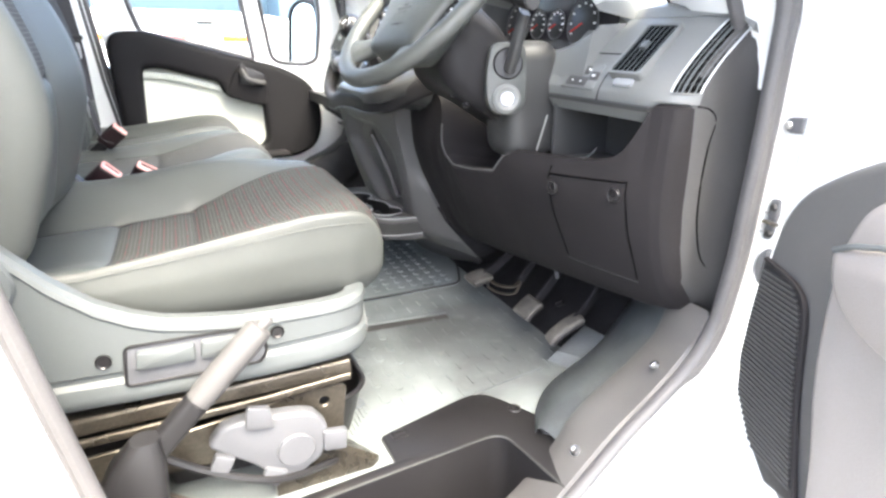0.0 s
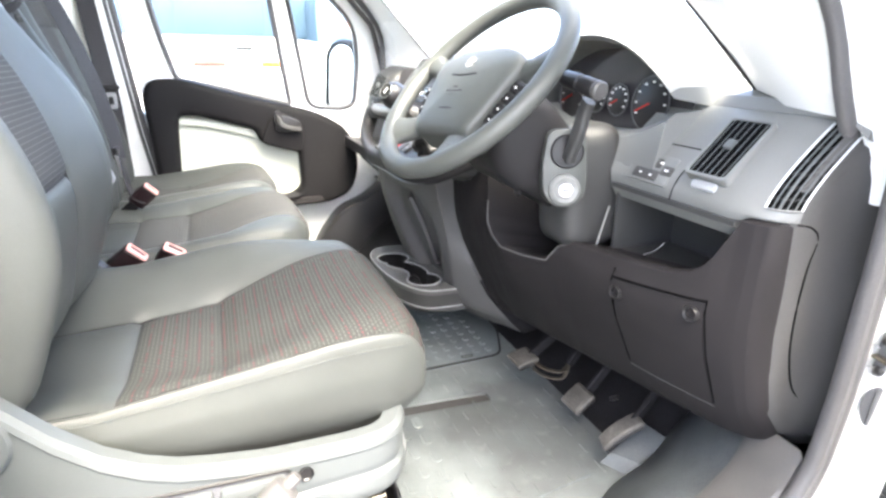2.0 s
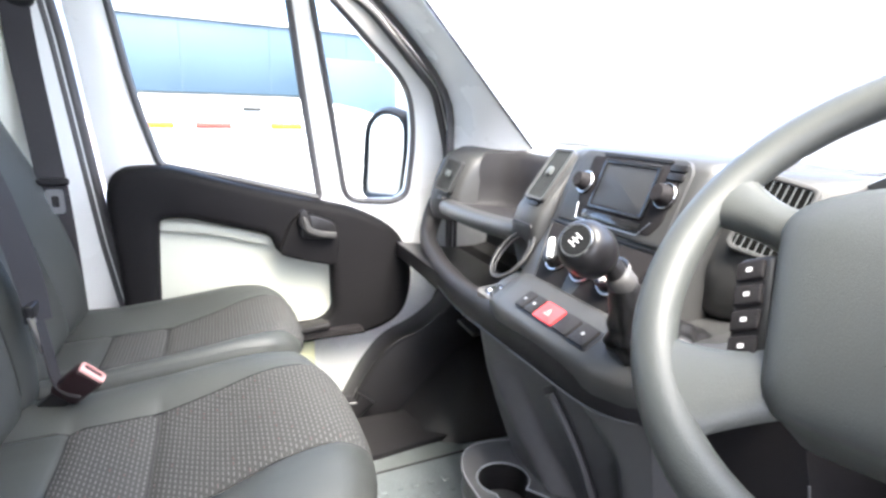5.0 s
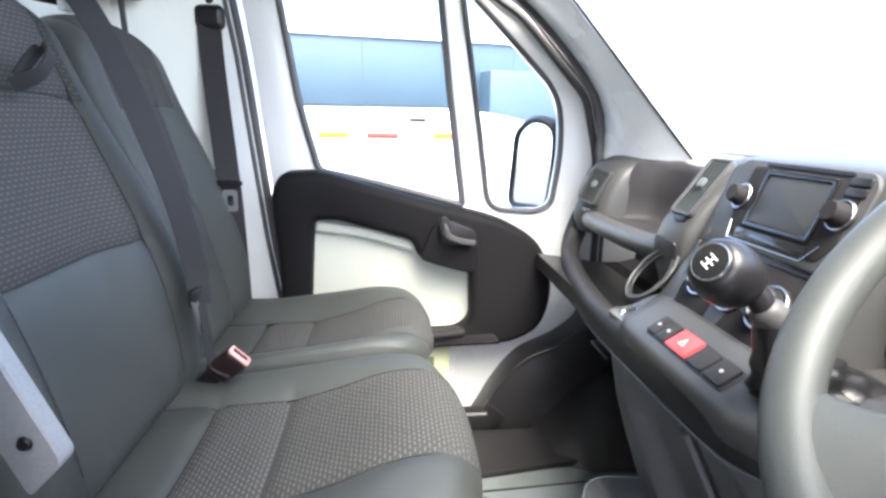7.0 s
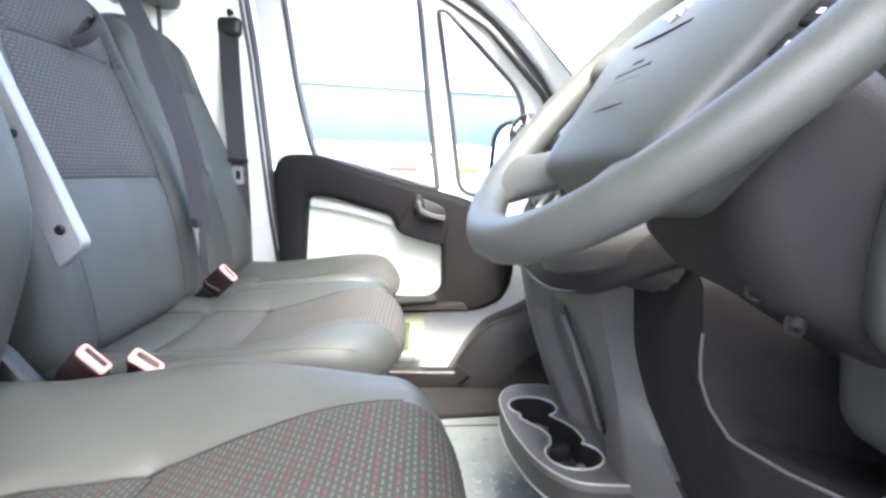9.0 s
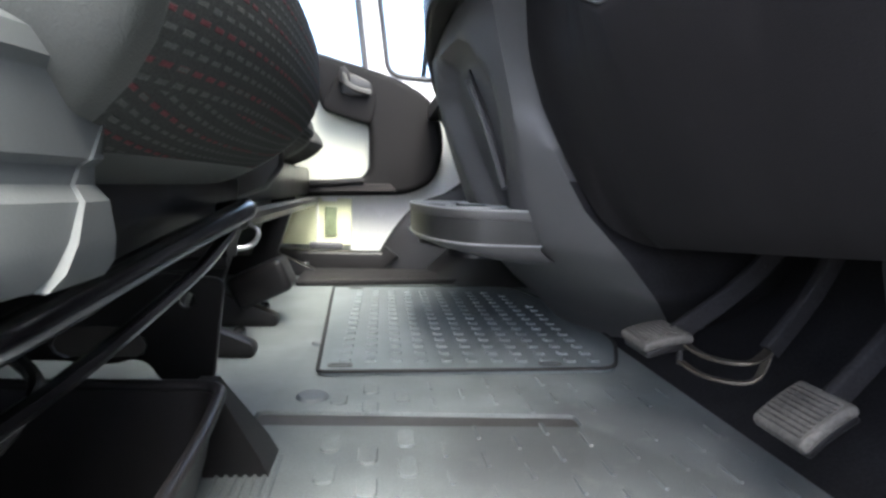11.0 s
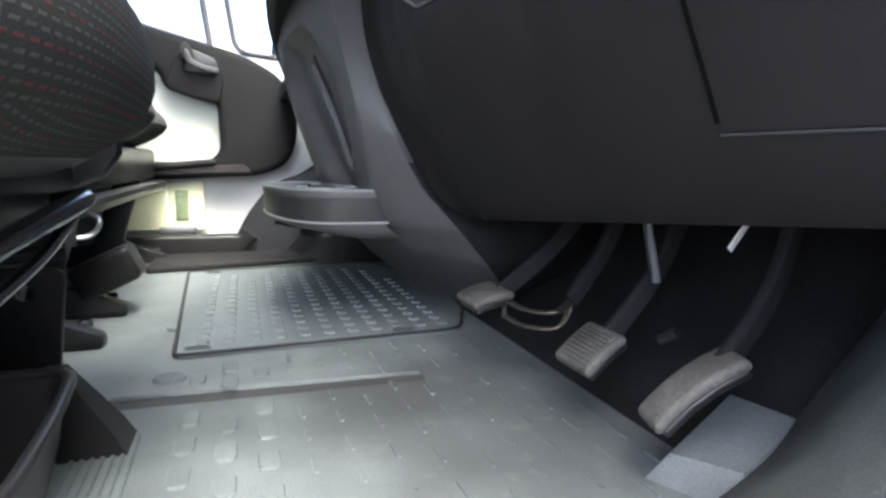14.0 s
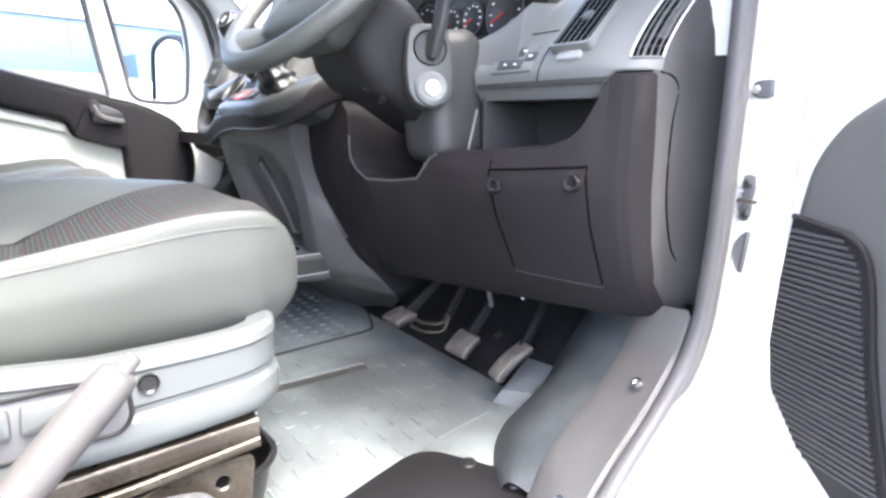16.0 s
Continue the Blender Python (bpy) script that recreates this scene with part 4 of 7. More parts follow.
def build_driver_seat():
    seat = thing("driver_seat", "dark upholstered driver seat on a pale grey plastic base", "seat", (0.12, 1.11, 0.0), "cab seats")
    seat_cushion(seat, -0.16, 0.425, 0.868, 1.352, 0.248, 0.405, (0.020, 0.138), (0.902, 0.898), (1.200, 1.268), [(-0.16, 0.352), (0.0, 0.364), (0.13, 0.368), (0.22, 0.394), (0.30, 0.420), (0.37, 0.440), (0.43, 0.444)], CLOTH, inner=0.036, corner=0.030)
    seat_back(seat, 0.862, 1.318, 0.37, 1.02, [(-0.075, 0.36), (-0.045, 0.47), (-0.030, 0.58), (-0.055, 0.70), (-0.10, 0.80), (-0.17, 0.95), (-0.20, 1.05)], 0.13, 0.96, 1.17, (0.60, 0.86), 0.055)
    # side cover
    outline = [(-0.34, 0.50), (-0.20, 0.50), (-0.11, 0.475), (-0.062, 0.432), (-0.02, 0.382), (0.03, 0.342), (0.09, 0.320), (0.18, 0.308), (0.28, 0.306), (0.352, 0.308), (0.372, 0.300), (0.372, 0.270), (0.355, 0.245), (0.30, 0.222), (0.20, 0.203), (0.05, 0.196), (-0.10, 0.198), (-0.34, 0.20)]
    # the cover runs along the side and turns in round the front corner
    plan = smooth_path([(-0.34, 0.838, 0), (-0.15, 0.837, 0), (0.05, 0.836, 0), (0.20, 0.836, 0), (0.30, 0.840, 0), (0.334, 0.850, 0), (0.353, 0.866, 0), (0.364, 0.890, 0), (0.369, 0.918, 0), (0.371, 0.945, 0), (0.372, 0.966, 0)], 5)
    tops = [(-0.34, 0.50), (-0.20, 0.50), (-0.11, 0.475), (-0.062, 0.432), (-0.02, 0.382), (0.03, 0.342), (0.09, 0.320), (0.18, 0.308), (0.28, 0.306), (0.50, 0.308)]
    lows = [(-0.34, 0.226), (-0.10, 0.219), (0.05, 0.214), (0.20, 0.212), (0.30, 0.214), (0.345, 0.215), (0.50, 0.212)]

    def at_x(tab, x):
        for (x0, z0), (x1, z1) in zip(tab, tab[1:]):
            if x <= x1:
                return lerp(z0, z1, max(0, (x - x0) / (x1 - x0)))
        return tab[-1][1]

    rows = []
    for k, q in enumerate(plan):
        d = (plan[min(k + 1, len(plan) - 1)] - plan[max(k - 1, 0)]).normalized()
        inn = Vector((-d.y, d.x, 0))
        zt, zl = at_x(tops, q.x), at_x(lows, q.x)
        hh = zt - zl
        ring = []
        for off, zz in ((0.030, zt - 0.002), (0.010, zt), (0.002, zt - 0.006), (0.0, zt - 0.014), (0.003, zt - 0.018), (0.003, zl + hh * 0.52), (0.003, zl + 0.046), (0.0065, zl + 0.043), (0.0065, zl + 0.036), (0.001, zl + 0.030), (-0.001, zl + 0.016), (0.0, zl + 0.006), (0.004, zl), (0.014, zl), (0.030, zl + 0.01)):
            lead = 0.062 * max(0.0, (k - len(plan) + 6) / 5) * (zz - zt) / hh
            ring.append((q.x + inn.x * off, q.y + inn.y * off + lead, zz))
        rows.append(ring)
    cover = part("side_cover", loft(rows), GREYPL, seat, "pale grey moulded side cover", 30)
    for hx, hz in ((0.222, 0.278), (0.012, 0.279), (-0.068, 0.318)):
        part("screw_hole", lathe([(0.001, -0.004), (0.006, -0.004), (0.0075, 0.0), (0.0095, 0.0015), (0.010, -0.001)], 16, facing((hx, 0.8375, hz), (0, -1, 0))), BLACK, cover)
    rec = rounded([(0.032, 0.240), (0.038, 0.295), (0.203, 0.293), (0.206, 0.252), (0.196, 0.238)], 0.008, 3)
    part("recess_edge", sweep([(x, 0.8350, z) for x, z in rec], circle(0.0022, 6), (0, 1, 0), closed=True), BLACK, cover)
    part("lever_recess", plate(rec, 0.8355, 0.842, "xz", bevel=0.001), MIDGREY, cover)
    for a, b in ((0.046, 0.117), (0.122, 0.198)):
        part("height_lever", plate(rounded([(a, 0.262), (a + 0.003, 0.288), (b, 0.288), (b, 0.262)], 0.005, 3), 0.828, 0.840, "xz", bevel=0.004), GREYPL, cover)
    part("recline_knob", lathe([(0.001, 0.03), (0.022, 0.03), (0.026, 0.024), (0.028, 0.006), (0.040, 0.004), (0.043, 0.0)], 24, facing((-0.098, 0.836, 0.398), (0, -1, 0))), GREYPL, cover)
    part("inner_cover", plate(outline, 1.315, 1.345, "xz", bevel=0.01, seg=2), BLACK, seat)
    # rails and pressed steel sides
    for y in (0.862, 1.29):
        rail = rounded([(-0.30, 0.075), (0.245, 0.07), (0.26, 0.045), (0.31, 0.045), (0.322, 0.155), (0.24, 0.160), (0.21, 0.148), (0.06, 0.132), (-0.30, 0.120)], 0.012, 3)
        hole = [(0.285 + 0.008 * math.cos(a * math.pi / 5), 0.132 + 0.008 * math.sin(a * math.pi / 5)) for a in range(10)]
        arch = [(0.20 + 0.045 * math.cos(a * math.pi / 8), 0.085 + 0.02 * math.sin(a * math.pi / 8)) for a in range(16)]
        part("side_frame", plate(rail, y, y + 0.006, "xz", [hole, arch], 0.0015, 1), OLDMETAL if y < 1 else BLACK, seat, "brownish pressed steel side frame" if y < 1 else "")
        part("slide_rail", sweep([(-0.30, y + 0.012, 0.175), (0.326, y + 0.012, 0.188)], rrect(0.040, 0.026, 0.006)), OLDMETAL if y < 1 else BLACK, seat)
        part("rail_lip", sweep([(-0.28, y - 0.006, 0.150), (0.20, y - 0.006, 0.163), (0.326, y - 0.006, 0.172)], rrect(0.008, 0.012, 0.003)), OLDMETAL if y < 1 else BLACK, seat)
    part("seat_pan", box((-0.30, 0.875, 0.20), (0.33, 1.32, 0.262), 0.01), BLACK, seat)
    part("pedestal", loft([[(-0.34, 0.90, z), (0.02, 0.90, z), (0.02, 1.30, z), (-0.34, 1.30, z)] for z in (0.0, 0.16)]), BLACK, seat)
    foot = [[(0.20, 0.836, z0), (0.352, 0.840, z0), (0.366, 0.850, z0), (0.335, 0.905, z0), (0.20, 0.905, z0)] for z0 in (0.0,)][0]
    part("floor_foot", loft([foot, [(x, y, 0.012) for x, y, _ in foot], [(0.20 + (x - 0.20) * 0.55, 0.87 + (y - 0.87) * 0.7, 0.060) for x, y, _ in foot]]), OLDMETAL, seat, "brownish seat foot bolted to the floor")
    # bar that frees the slide
    bar = smooth_path([(0.10, 0.900, 0.172), (0.28, 0.905, 0.176), (0.322, 0.925, 0.184), (0.334, 0.985, 0.194), (0.346, 1.08, 0.210), (0.360, 1.185, 0.226), (0.357, 1.222, 0.229), (0.332, 1.238, 0.224), (0.25, 1.235, 0.208), (0.10, 1.23, 0.195)], 6)
    part("slide_bar", tube(bar, 0.0092, 12), BARDARK, seat, "black steel slide release bar")
    part("slide_rod", tube(smooth_path([(0.325, 0.93, 0.150), (0.333, 1.00, 0.160), (0.347, 1.115, 0.186), (0.354, 1.165, 0.205), (0.357, 1.200, 0.222)], 5), 0.005, 8), BARDARK, seat)
    # wire below the rail
    part("cross_rod", tube(smooth_path([(0.25, 0.875, 0.140), (0.305, 0.885, 0.138), (0.325, 0.93, 0.142), (0.325, 0.97, 0.158), (0.30, 0.99, 0.17)], 5), 0.0035, 8), STEEL, seat)
    part("rail_stop", soft_box((0.022, 0.022, 0.034), 0.005, (2, 2, 2), (0.315, 0.895, 0.168)), BLACK, seat)
    part("latch_block", soft_box((0.006, 0.010, 0.020), 0.002, (1, 1, 1), (0.330, 0.880, 0.170)), OLDMETAL, seat)

    # grey cover of the seat cable on the steel side
    disc = thing("cable_cover", "grey plastic cable cover clipped to the seat frame", "cover", (0.22, 0.835, 0.09))
    shape = rounded([(0.113, 0.126), (0.134, 0.152), (0.164, 0.157), (0.234, 0.150), (0.262, 0.143), (0.280, 0.118), (0.280, 0.086), (0.268, 0.062), (0.237, 0.042), (0.200, 0.042), (0.174, 0.076), (0.138, 0.106)], 0.010, 4)
    part("shell", plate(shape, 0.822, 0.848, "xz", bevel=0.006, seg=3), MIDGREY, disc)
    part("boss", lathe([(0.026, 0.003), (0.028, 0.001), (0.028, -0.002)], 24, facing((0.232, 0.821, 0.088), (0, -1, 0))), MIDGREY, disc)
    part("tag", plate(rounded([(0.165, 0.146), (0.169, 0.180), (0.200, 0.174), (0.204, 0.140)], 0.006, 3), 0.814, 0.826, "xz", bevel=0.002), MIDGREY, disc)
    part("clip", plate(rounded([(0.123, 0.116), (0.148, 0.104), (0.136, 0.080), (0.112, 0.092)], 0.004, 3), 0.816, 0.828, "xz", bevel=0.002), MIDGREY, disc)
    part("clip", plate(rounded([(0.187, 0.073), (0.217, 0.058), (0.200, 0.034), (0.178, 0.051)], 0.004, 3), 0.816, 0.828, "xz", bevel=0.002), MIDGREY, disc)
    part("clip", plate(rounded([(0.272, 0.110), (0.308, 0.105), (0.306, 0.071), (0.272, 0.076)], 0.004, 3), 0.816, 0.828, "xz", bevel=0.002), MIDGREY, disc)
    part("cable", tube(smooth_path([(0.05, 0.83, 0.13), (0.12, 0.82, 0.085), (0.20, 0.815, 0.05), (0.27, 0.835, 0.035), (0.30, 0.85, 0.03)], 5), 0.006, 8), BLACK, disc)

    # handbrake beside the seat
    hb = thing("handbrake", "handbrake lever with a worn pale grey grip", "handbrake", (0.05, 0.75, 0.0))
    axis = (Vector((0.199, 0.771, 0.327)) - Vector((0.035, 0.76, 0.165))).normalized()
    tip = Vector((0.199, 0.771, 0.327))
    part("grip", lathe([(0.012, -0.125), (0.0165, -0.120), (0.0175, -0.10), (0.0175, -0.03), (0.0165, -0.012), (0.015, -0.006), (0.010, -0.004), (0.001, -0.004)], 18, facing(tip, axis)), LEVERGREY, hb, "worn pale grey grip")
    part("button", lathe([(0.001, 0.010), (0.006, 0.010), (0.0075, 0.007), (0.0075, -0.006)], 14, facing(tip, axis)), LEVERGREY, hb)
    part("lever_arm", sweep([tip - axis * 0.118, tip - axis * 0.30], rrect(0.024, 0.030, 0.008)), BLACK, hb)
    gait = []
    for k, (w, l) in enumerate(((0.055, 0.080), (0.055, 0.080), (0.046, 0.060), (0.030, 0.032))):
        z = (0.0, 0.14, 0.185, 0.215)[k]
        gait.append([(0.015 + 0.012 * k + a, 0.752 + b, z) for a, b in rrect(l, w, 0.012, 3)])
    part("shroud", loft(gait), BLACK, hb, "dark plastic shroud")
    part("bracket", plate([(-0.02, 0.0), (0.10, 0.0), (0.09, 0.07), (0.03, 0.12), (-0.02, 0.10)], 0.79, 0.797, "xz"), OLDMETAL, hb)

    # storage tray below the seat
    tray = thing("storage_tray", "black plastic storage tray below the driver seat", "tray", (0.2, 1.0, 0.0))
    outline = rounded([(0.03, 0.898), (0.325, 0.898), (0.378, 0.938), (0.374, 1.05), (0.362, 1.146), (0.03, 1.156)], [0.02, 0.05, 0.04, 0.06, 0.022, 0.02], 6)
    c = Vector((0.2, 1.04))
    def ring(scale, z):
        return [(c.x + (x - c.x) * scale, c.y + (y - c.y) * scale, z) for x, y in outline]
    part("bin", loft([ring(0.86, 0.004), ring(0.93, 0.05), ring(0.97, 0.093), ring(0.955, 0.093), ring(0.91, 0.05), ring(0.84, 0.012), ring(0.01, 0.012)]), BLACK, tray)
    part("rim", sweep([Vector(p) for p in ring(0.985, 0.096)], rrect(0.009, 0.009, 0.004), closed=True), BLACK, tray)
    part("bracket", loft([[(0.33, 1.185, 0.0), (0.385, 1.185, 0.0), (0.385, 1.235, 0.0), (0.33, 1.235, 0.0)], [(0.33, 1.18, 0.02), (0.378, 1.18, 0.02), (0.378, 1.225, 0.02), (0.33, 1.225, 0.02)], [(0.33, 1.165, 0.09), (0.345, 1.165, 0.09), (0.345, 1.185, 0.09), (0.33, 1.185, 0.09)]]), BLACK, tray)
    part("bolt", lathe([(0.001, 0.010), (0.006, 0.010), (0.007, 0.007), (0.007, 0.0), (0.012, 0.0)], 6, Matrix.Translation((0.366, 1.205, 0.02))), STEEL, tray)
    part("slot_plate", plate(rounded([(0.28, 1.08), (0.30, 1.08), (0.30, 1.10), (0.28, 1.10)], 0.004), 0.012, 0.018, "xy"), DASHLOW, tray)


build_driver_seat()


def build_bench():
    bench = thing("passenger_bench", "dark upholstered two-person passenger bench", "seat", (0.1, 1.93, 0.0), "cab seats")
    seat_cushion(bench, -0.19, 0.352, 1.470, 1.945, 0.285, 0.402, (-0.045, 0.072), (1.592, 1.622), (1.850, 1.868), [(-0.19, 0.345), (-0.05, 0.354), (0.07, 0.354), (0.15, 0.372), (0.22, 0.398), (0.29, 0.418), (0.36, 0.424)], BENCHCLOTH, 0.028)
    seat_cushion(bench, -0.19, 0.322, 1.950, 2.375, 0.29, 0.402, (-0.045, 0.060), (2.005, 2.030), (2.240, 2.268), [(-0.19, 0.350), (-0.05, 0.358), (0.06, 0.360), (0.15, 0.380), (0.22, 0.404), (0.28, 0.420), (0.33, 0.424)], BENCHCLOTH, 0.028)
    face = [(-0.115, 0.34), (-0.125, 0.42), (-0.150, 0.52), (-0.178, 0.61), (-0.21, 0.72), (-0.238, 0.83), (-0.262, 0.93), (-0.29, 1.05)]
    seat_back(bench, 1.462, 1.958, 0.33, 0.99, face, 0.12, 1.602, 1.895, (0.612, 0.832), 0.062, taper=0.05)
    seat_back(bench, 1.964, 2.382, 0.33, 0.975, face, 0.11, 2.050, 2.238, (0.632, 0.82), 0.062, taper=0.10)
    # frame and legs below
    part("seat_frame", box((-0.24, 1.49, 0.215), (0.27, 2.36, 0.292), 0.012), BLACK, bench)
    part("front_tube", tube([(0.285, 1.50, 0.20), (0.285, 2.35, 0.20)], 0.014, 10), BLACK, bench)
    for y in (1.52, 1.70, 2.25):
        leg = rounded([(-0.22, 0.0), (0.30, 0.0), (0.30, 0.02), (0.20, 0.06), (0.25, 0.215), (0.19, 0.215), (0.13, 0.05), (-0.16, 0.05), (-0.18, 0.215), (-0.24, 0.215)], 0.012, 3)
        part("leg", plate(leg, y, y + 0.03, "xz", bevel=0.004), BLACK, bench, "black steel floor bracket")
        part("leg_bolt", lathe([(0.001, 0.014), (0.007, 0.014), (0.009, 0.010), (0.009, 0.0)], 6, Matrix.Translation((0.27, y + 0.045, 0.02))), STEEL, bench)
    part("floor_bracket", soft_box((0.10, 0.08, 0.06), 0.012, (3, 3, 2), (0.27, 1.73, 0.075), Euler((0, radians(-25), 0))), BLACK, bench)
    part("wire_hook", tube(smooth_path([(0.24, 1.46, 0.17), (0.30, 1.47, 0.165), (0.31, 1.50, 0.185), (0.27, 1.52, 0.20)], 5), 0.0035, 6), STEEL, bench)
    # pull loop on the middle backrest
    loop = smooth_path([(-0.220, 1.735, 0.834), (-0.195, 1.752, 0.85), (-0.188, 1.768, 0.876), (-0.205, 1.772, 0.880), (-0.222, 1.752, 0.846)], 4)
    part("pull_loop", sweep(loop, rrect(0.020, 0.004, 0.0015), (1, 0, 0)), WEBBING, bench, "dark fabric pull loop")
    # headrests: hollow frame on two posts
    for y, z in ((2.185, 1.03), (1.72, 1.045)):
        hr = part("headrest", plate(rounded([(y - 0.13, z), (y + 0.13, z), (y + 0.115, z + 0.20), (y - 0.115, z + 0.20)], 0.04, 5), -0.335, -0.265, "yz", [rounded([(y - 0.05, z + 0.085), (y + 0.05, z + 0.085), (y + 0.045, z + 0.145), (y - 0.045, z + 0.145)], 0.015, 4)], 0.018, 3), LEATHER, bench)
        for d in (-0.06, 0.06):
            part("headrest_post", tube([(-0.295, y + d, z - 0.14), (-0.30, y + d, z + 0.02)], 0.006, 8), BLACK, hr)
    # shoulder guide for the middle belt
    part("belt_guide", soft_box((0.08, 0.055, 0.05), 0.015, (2, 2, 2), (-0.262, 1.920, 0.985), Euler((0, radians(10), 0))), BLACK, bench)
    part("guide_plate", box((-0.235, 1.885, 0.945), (-0.222, 1.91, 1.005), 0.003), SILVER, bench)


build_bench()


def belt(name, label, path, up, width=0.046):
    b = thing(name, label, "seat belt", tuple(path[0]), "seat belts")
    part("webbing", sweep(smooth_path(path, 8), rrect(width, 0.0022, 0.001, 1), up), WEBBING, b)
    return b


def buckle(face, axis, long_side, scale=1.0):
    at = Vector(face) - Vector(axis).normalized() * 0.040 * scale
    b = thing("belt_buckle", "maroon belt buckle with a faded red release button", "belt buckle", tuple(at), "belt buckles")
    k = scale
    z = Vector(axis).normalized()
    y = Vector(long_side)
    y = (y - z * z.dot(y)).normalized()
    m = Matrix.Translation(at) @ Matrix((y.cross(z), y, z)).transposed().to_4x4()
    part("casing", moved(soft_box((0.024 * k, 0.048 * k, 0.072 * k), 0.008 * k, (2, 2, 3)), m), MAROON, b)
    part("stalk", moved(box((-0.006, -0.014, -0.09), (0.006, 0.014, -0.035), 0.003), m), BLACK, b)
    out = rrect(0.019 * k, 0.043 * k, 0.005 * k)
    part("release_button", moved(plate(out, 0.033 * k, 0.039 * k, "xy", [[(x - 0.003 * k, q) for x, q in rrect(0.007 * k, 0.031 * k, 0.002 * k)]], 0.0015, 1), m), BUCKLERED, b, "faded red release button")
    part("slot", moved(box((-0.008 * k, -0.017 * k, 0.028 * k), (0.002 * k, 0.017 * k, 0.0355 * k)), m), BLACK, b)


buckle((-0.010, 1.868, 0.426), (0.70, -0.36, 0.62), (0.98, -0.03, -0.5), 0.92)
buckle((0.006, 1.366, 0.416), (0.66, -0.45, 0.60), (0.96, -0.04, -0.6), 0.95)
buckle((0.068, 1.358, 0.416), (0.35, -0.70, 0.60), (0.70, 0.10, -0.6), 0.92)

# belt of the window seat on the rear post
wb = belt("window_belt", "dark webbing belt hanging on the pale rear post", [(-0.180, 2.405, 1.02), (-0.172, 2.392, 0.90), (-0.150, 2.355, 0.72), (-0.137, 2.335, 0.60), (-0.135, 2.345, 0.45), (-0.135, 2.36, 0.25)], (-0.4, 1, 0), 0.052)
part("upper_anchor", soft_box((0.07, 0.035, 0.055), 0.016, (3, 2, 2), (-0.180, 2.412, 1.022)), BLACK, wb)
part("anchor_bolt", lathe([(0.001, 0.012), (0.010, 0.010), (0.014, 0.0)], 14, facing((-0.182, 2.42, 1.062), (0, -1, 0))), BLACK, wb)
part("wall_plug", lathe([(0.001, 0.004), (0.010, 0.004), (0.014, 0.0)], 18, facing((-0.292, 2.438, 1.026), (0.2, -1, 0))), BLACK, wb)
part("stopper", soft_box((0.062, 0.014, 0.014), 0.005, (2, 1, 1), (-0.140, 2.331, 0.652)), BLACK, wb)
tg = part("tongue", plate(rrect(0.032, 0.05, 0.006), 2.318, 2.321, "xz", [rrect(0.014, 0.024, 0.004)]), STEEL, wb, "steel buckle tongue")
tg.data.transform(Matrix.Translation((-0.137, 0.008, 0.612)))
# belt of the middle seat, from the backrest to its tongue
mb = belt("middle_belt", "dark webbing belt from the backrest with a steel tongue", [(-0.262, 1.915, 1.012), (-0.210, 1.900, 0.965), (-0.152, 1.898, 0.84), (-0.104, 1.902, 0.68), (-0.085, 1.912, 0.56), (-0.078, 1.902, 0.50)], (0.85, -0.5, 0.1), 0.046)
part("lower_webbing", sweep(smooth_path([(-0.078, 1.902, 0.50), (-0.070, 1.893, 0.455), (-0.06, 1.885, 0.405), (-0.03, 1.88, 0.388)], 5), rrect(0.022, 0.004, 0.0015, 1), (1, -0.3, 0)), WEBBING, mb)
part("tongue", soft_box((0.006, 0.020, 0.060), 0.002, (1, 2, 2), (-0.080, 1.893, 0.485), Euler((radians(6), radians(-8), 0))), STEEL, mb, "steel buckle tongue")
part("tongue_loop", soft_box((0.012, 0.050, 0.020), 0.004, (1, 2, 1), (-0.083, 1.905, 0.520)), BLACK, mb)

# pale bar on the inner side of the driver's backrest
arm = thing("backrest_bar", "pale grey metal bar with bolt holes beside the driver's backrest", "seat bar", (-0.02, 1.40, 0.52))
a0, a1 = Vector((-0.030, 1.402, 0.530)), Vector((-0.168, 1.395, 0.86))
d = (a1 - a0).normalized()
L = (a1 - a0).length
prof = rounded([(-0.020, -0.010), (0.019, 0.006), (0.019, L + 0.02), (-0.018, L + 0.02)], [0.006, 0.008, 0.012, 0.012], 3)
hl = [[(0.001 + 0.0045 * math.cos(i * math.pi / 5), s + 0.0055 * math.sin(i * math.pi / 5)) for i in range(10)] for s in (0.032, 0.150)]
slot = rrect(0.020, 0.085, 0.005)
hl.append([(x + 0.001, y + L - 0.040) for x, y in slot])
bar = plate(prof, -0.010, 0.010, "xz", hl, 0.002, 1)
m = Matrix.Translation(a0) @ Matrix.Rotation(math.atan2(d.x, d.z), 4, "Y")
part("bar", moved(bar, m), BARGREY, arm)
part("slot_back", moved(box((-0.011, 0.004, L - 0.085), (0.013, 0.011, L + 0.006)), m), MIDGREY, arm)
part("latch", moved(box((-0.008, -0.009, L - 0.078), (0.009, 0.006, L - 0.050), 0.002), m), BLACK, arm)
for bx, s in ((0.001, 0.032), (0.001, 0.150), (-0.010, L - 0.105), (0.010, L - 0.105)):
    part("bolt", lathe([(0.001, 0.003), (0.0045, 0.003), (0.006, 0.0)], 12, m @ facing((bx, -0.0095, s), (0, -1, 0))), BLACK, arm)
part("foot", sweep([(-0.075, 1.352, 0.412), (-0.040, 1.352, 0.368)], rrect(0.018, 0.014, 0.003)), BARGREY, arm)


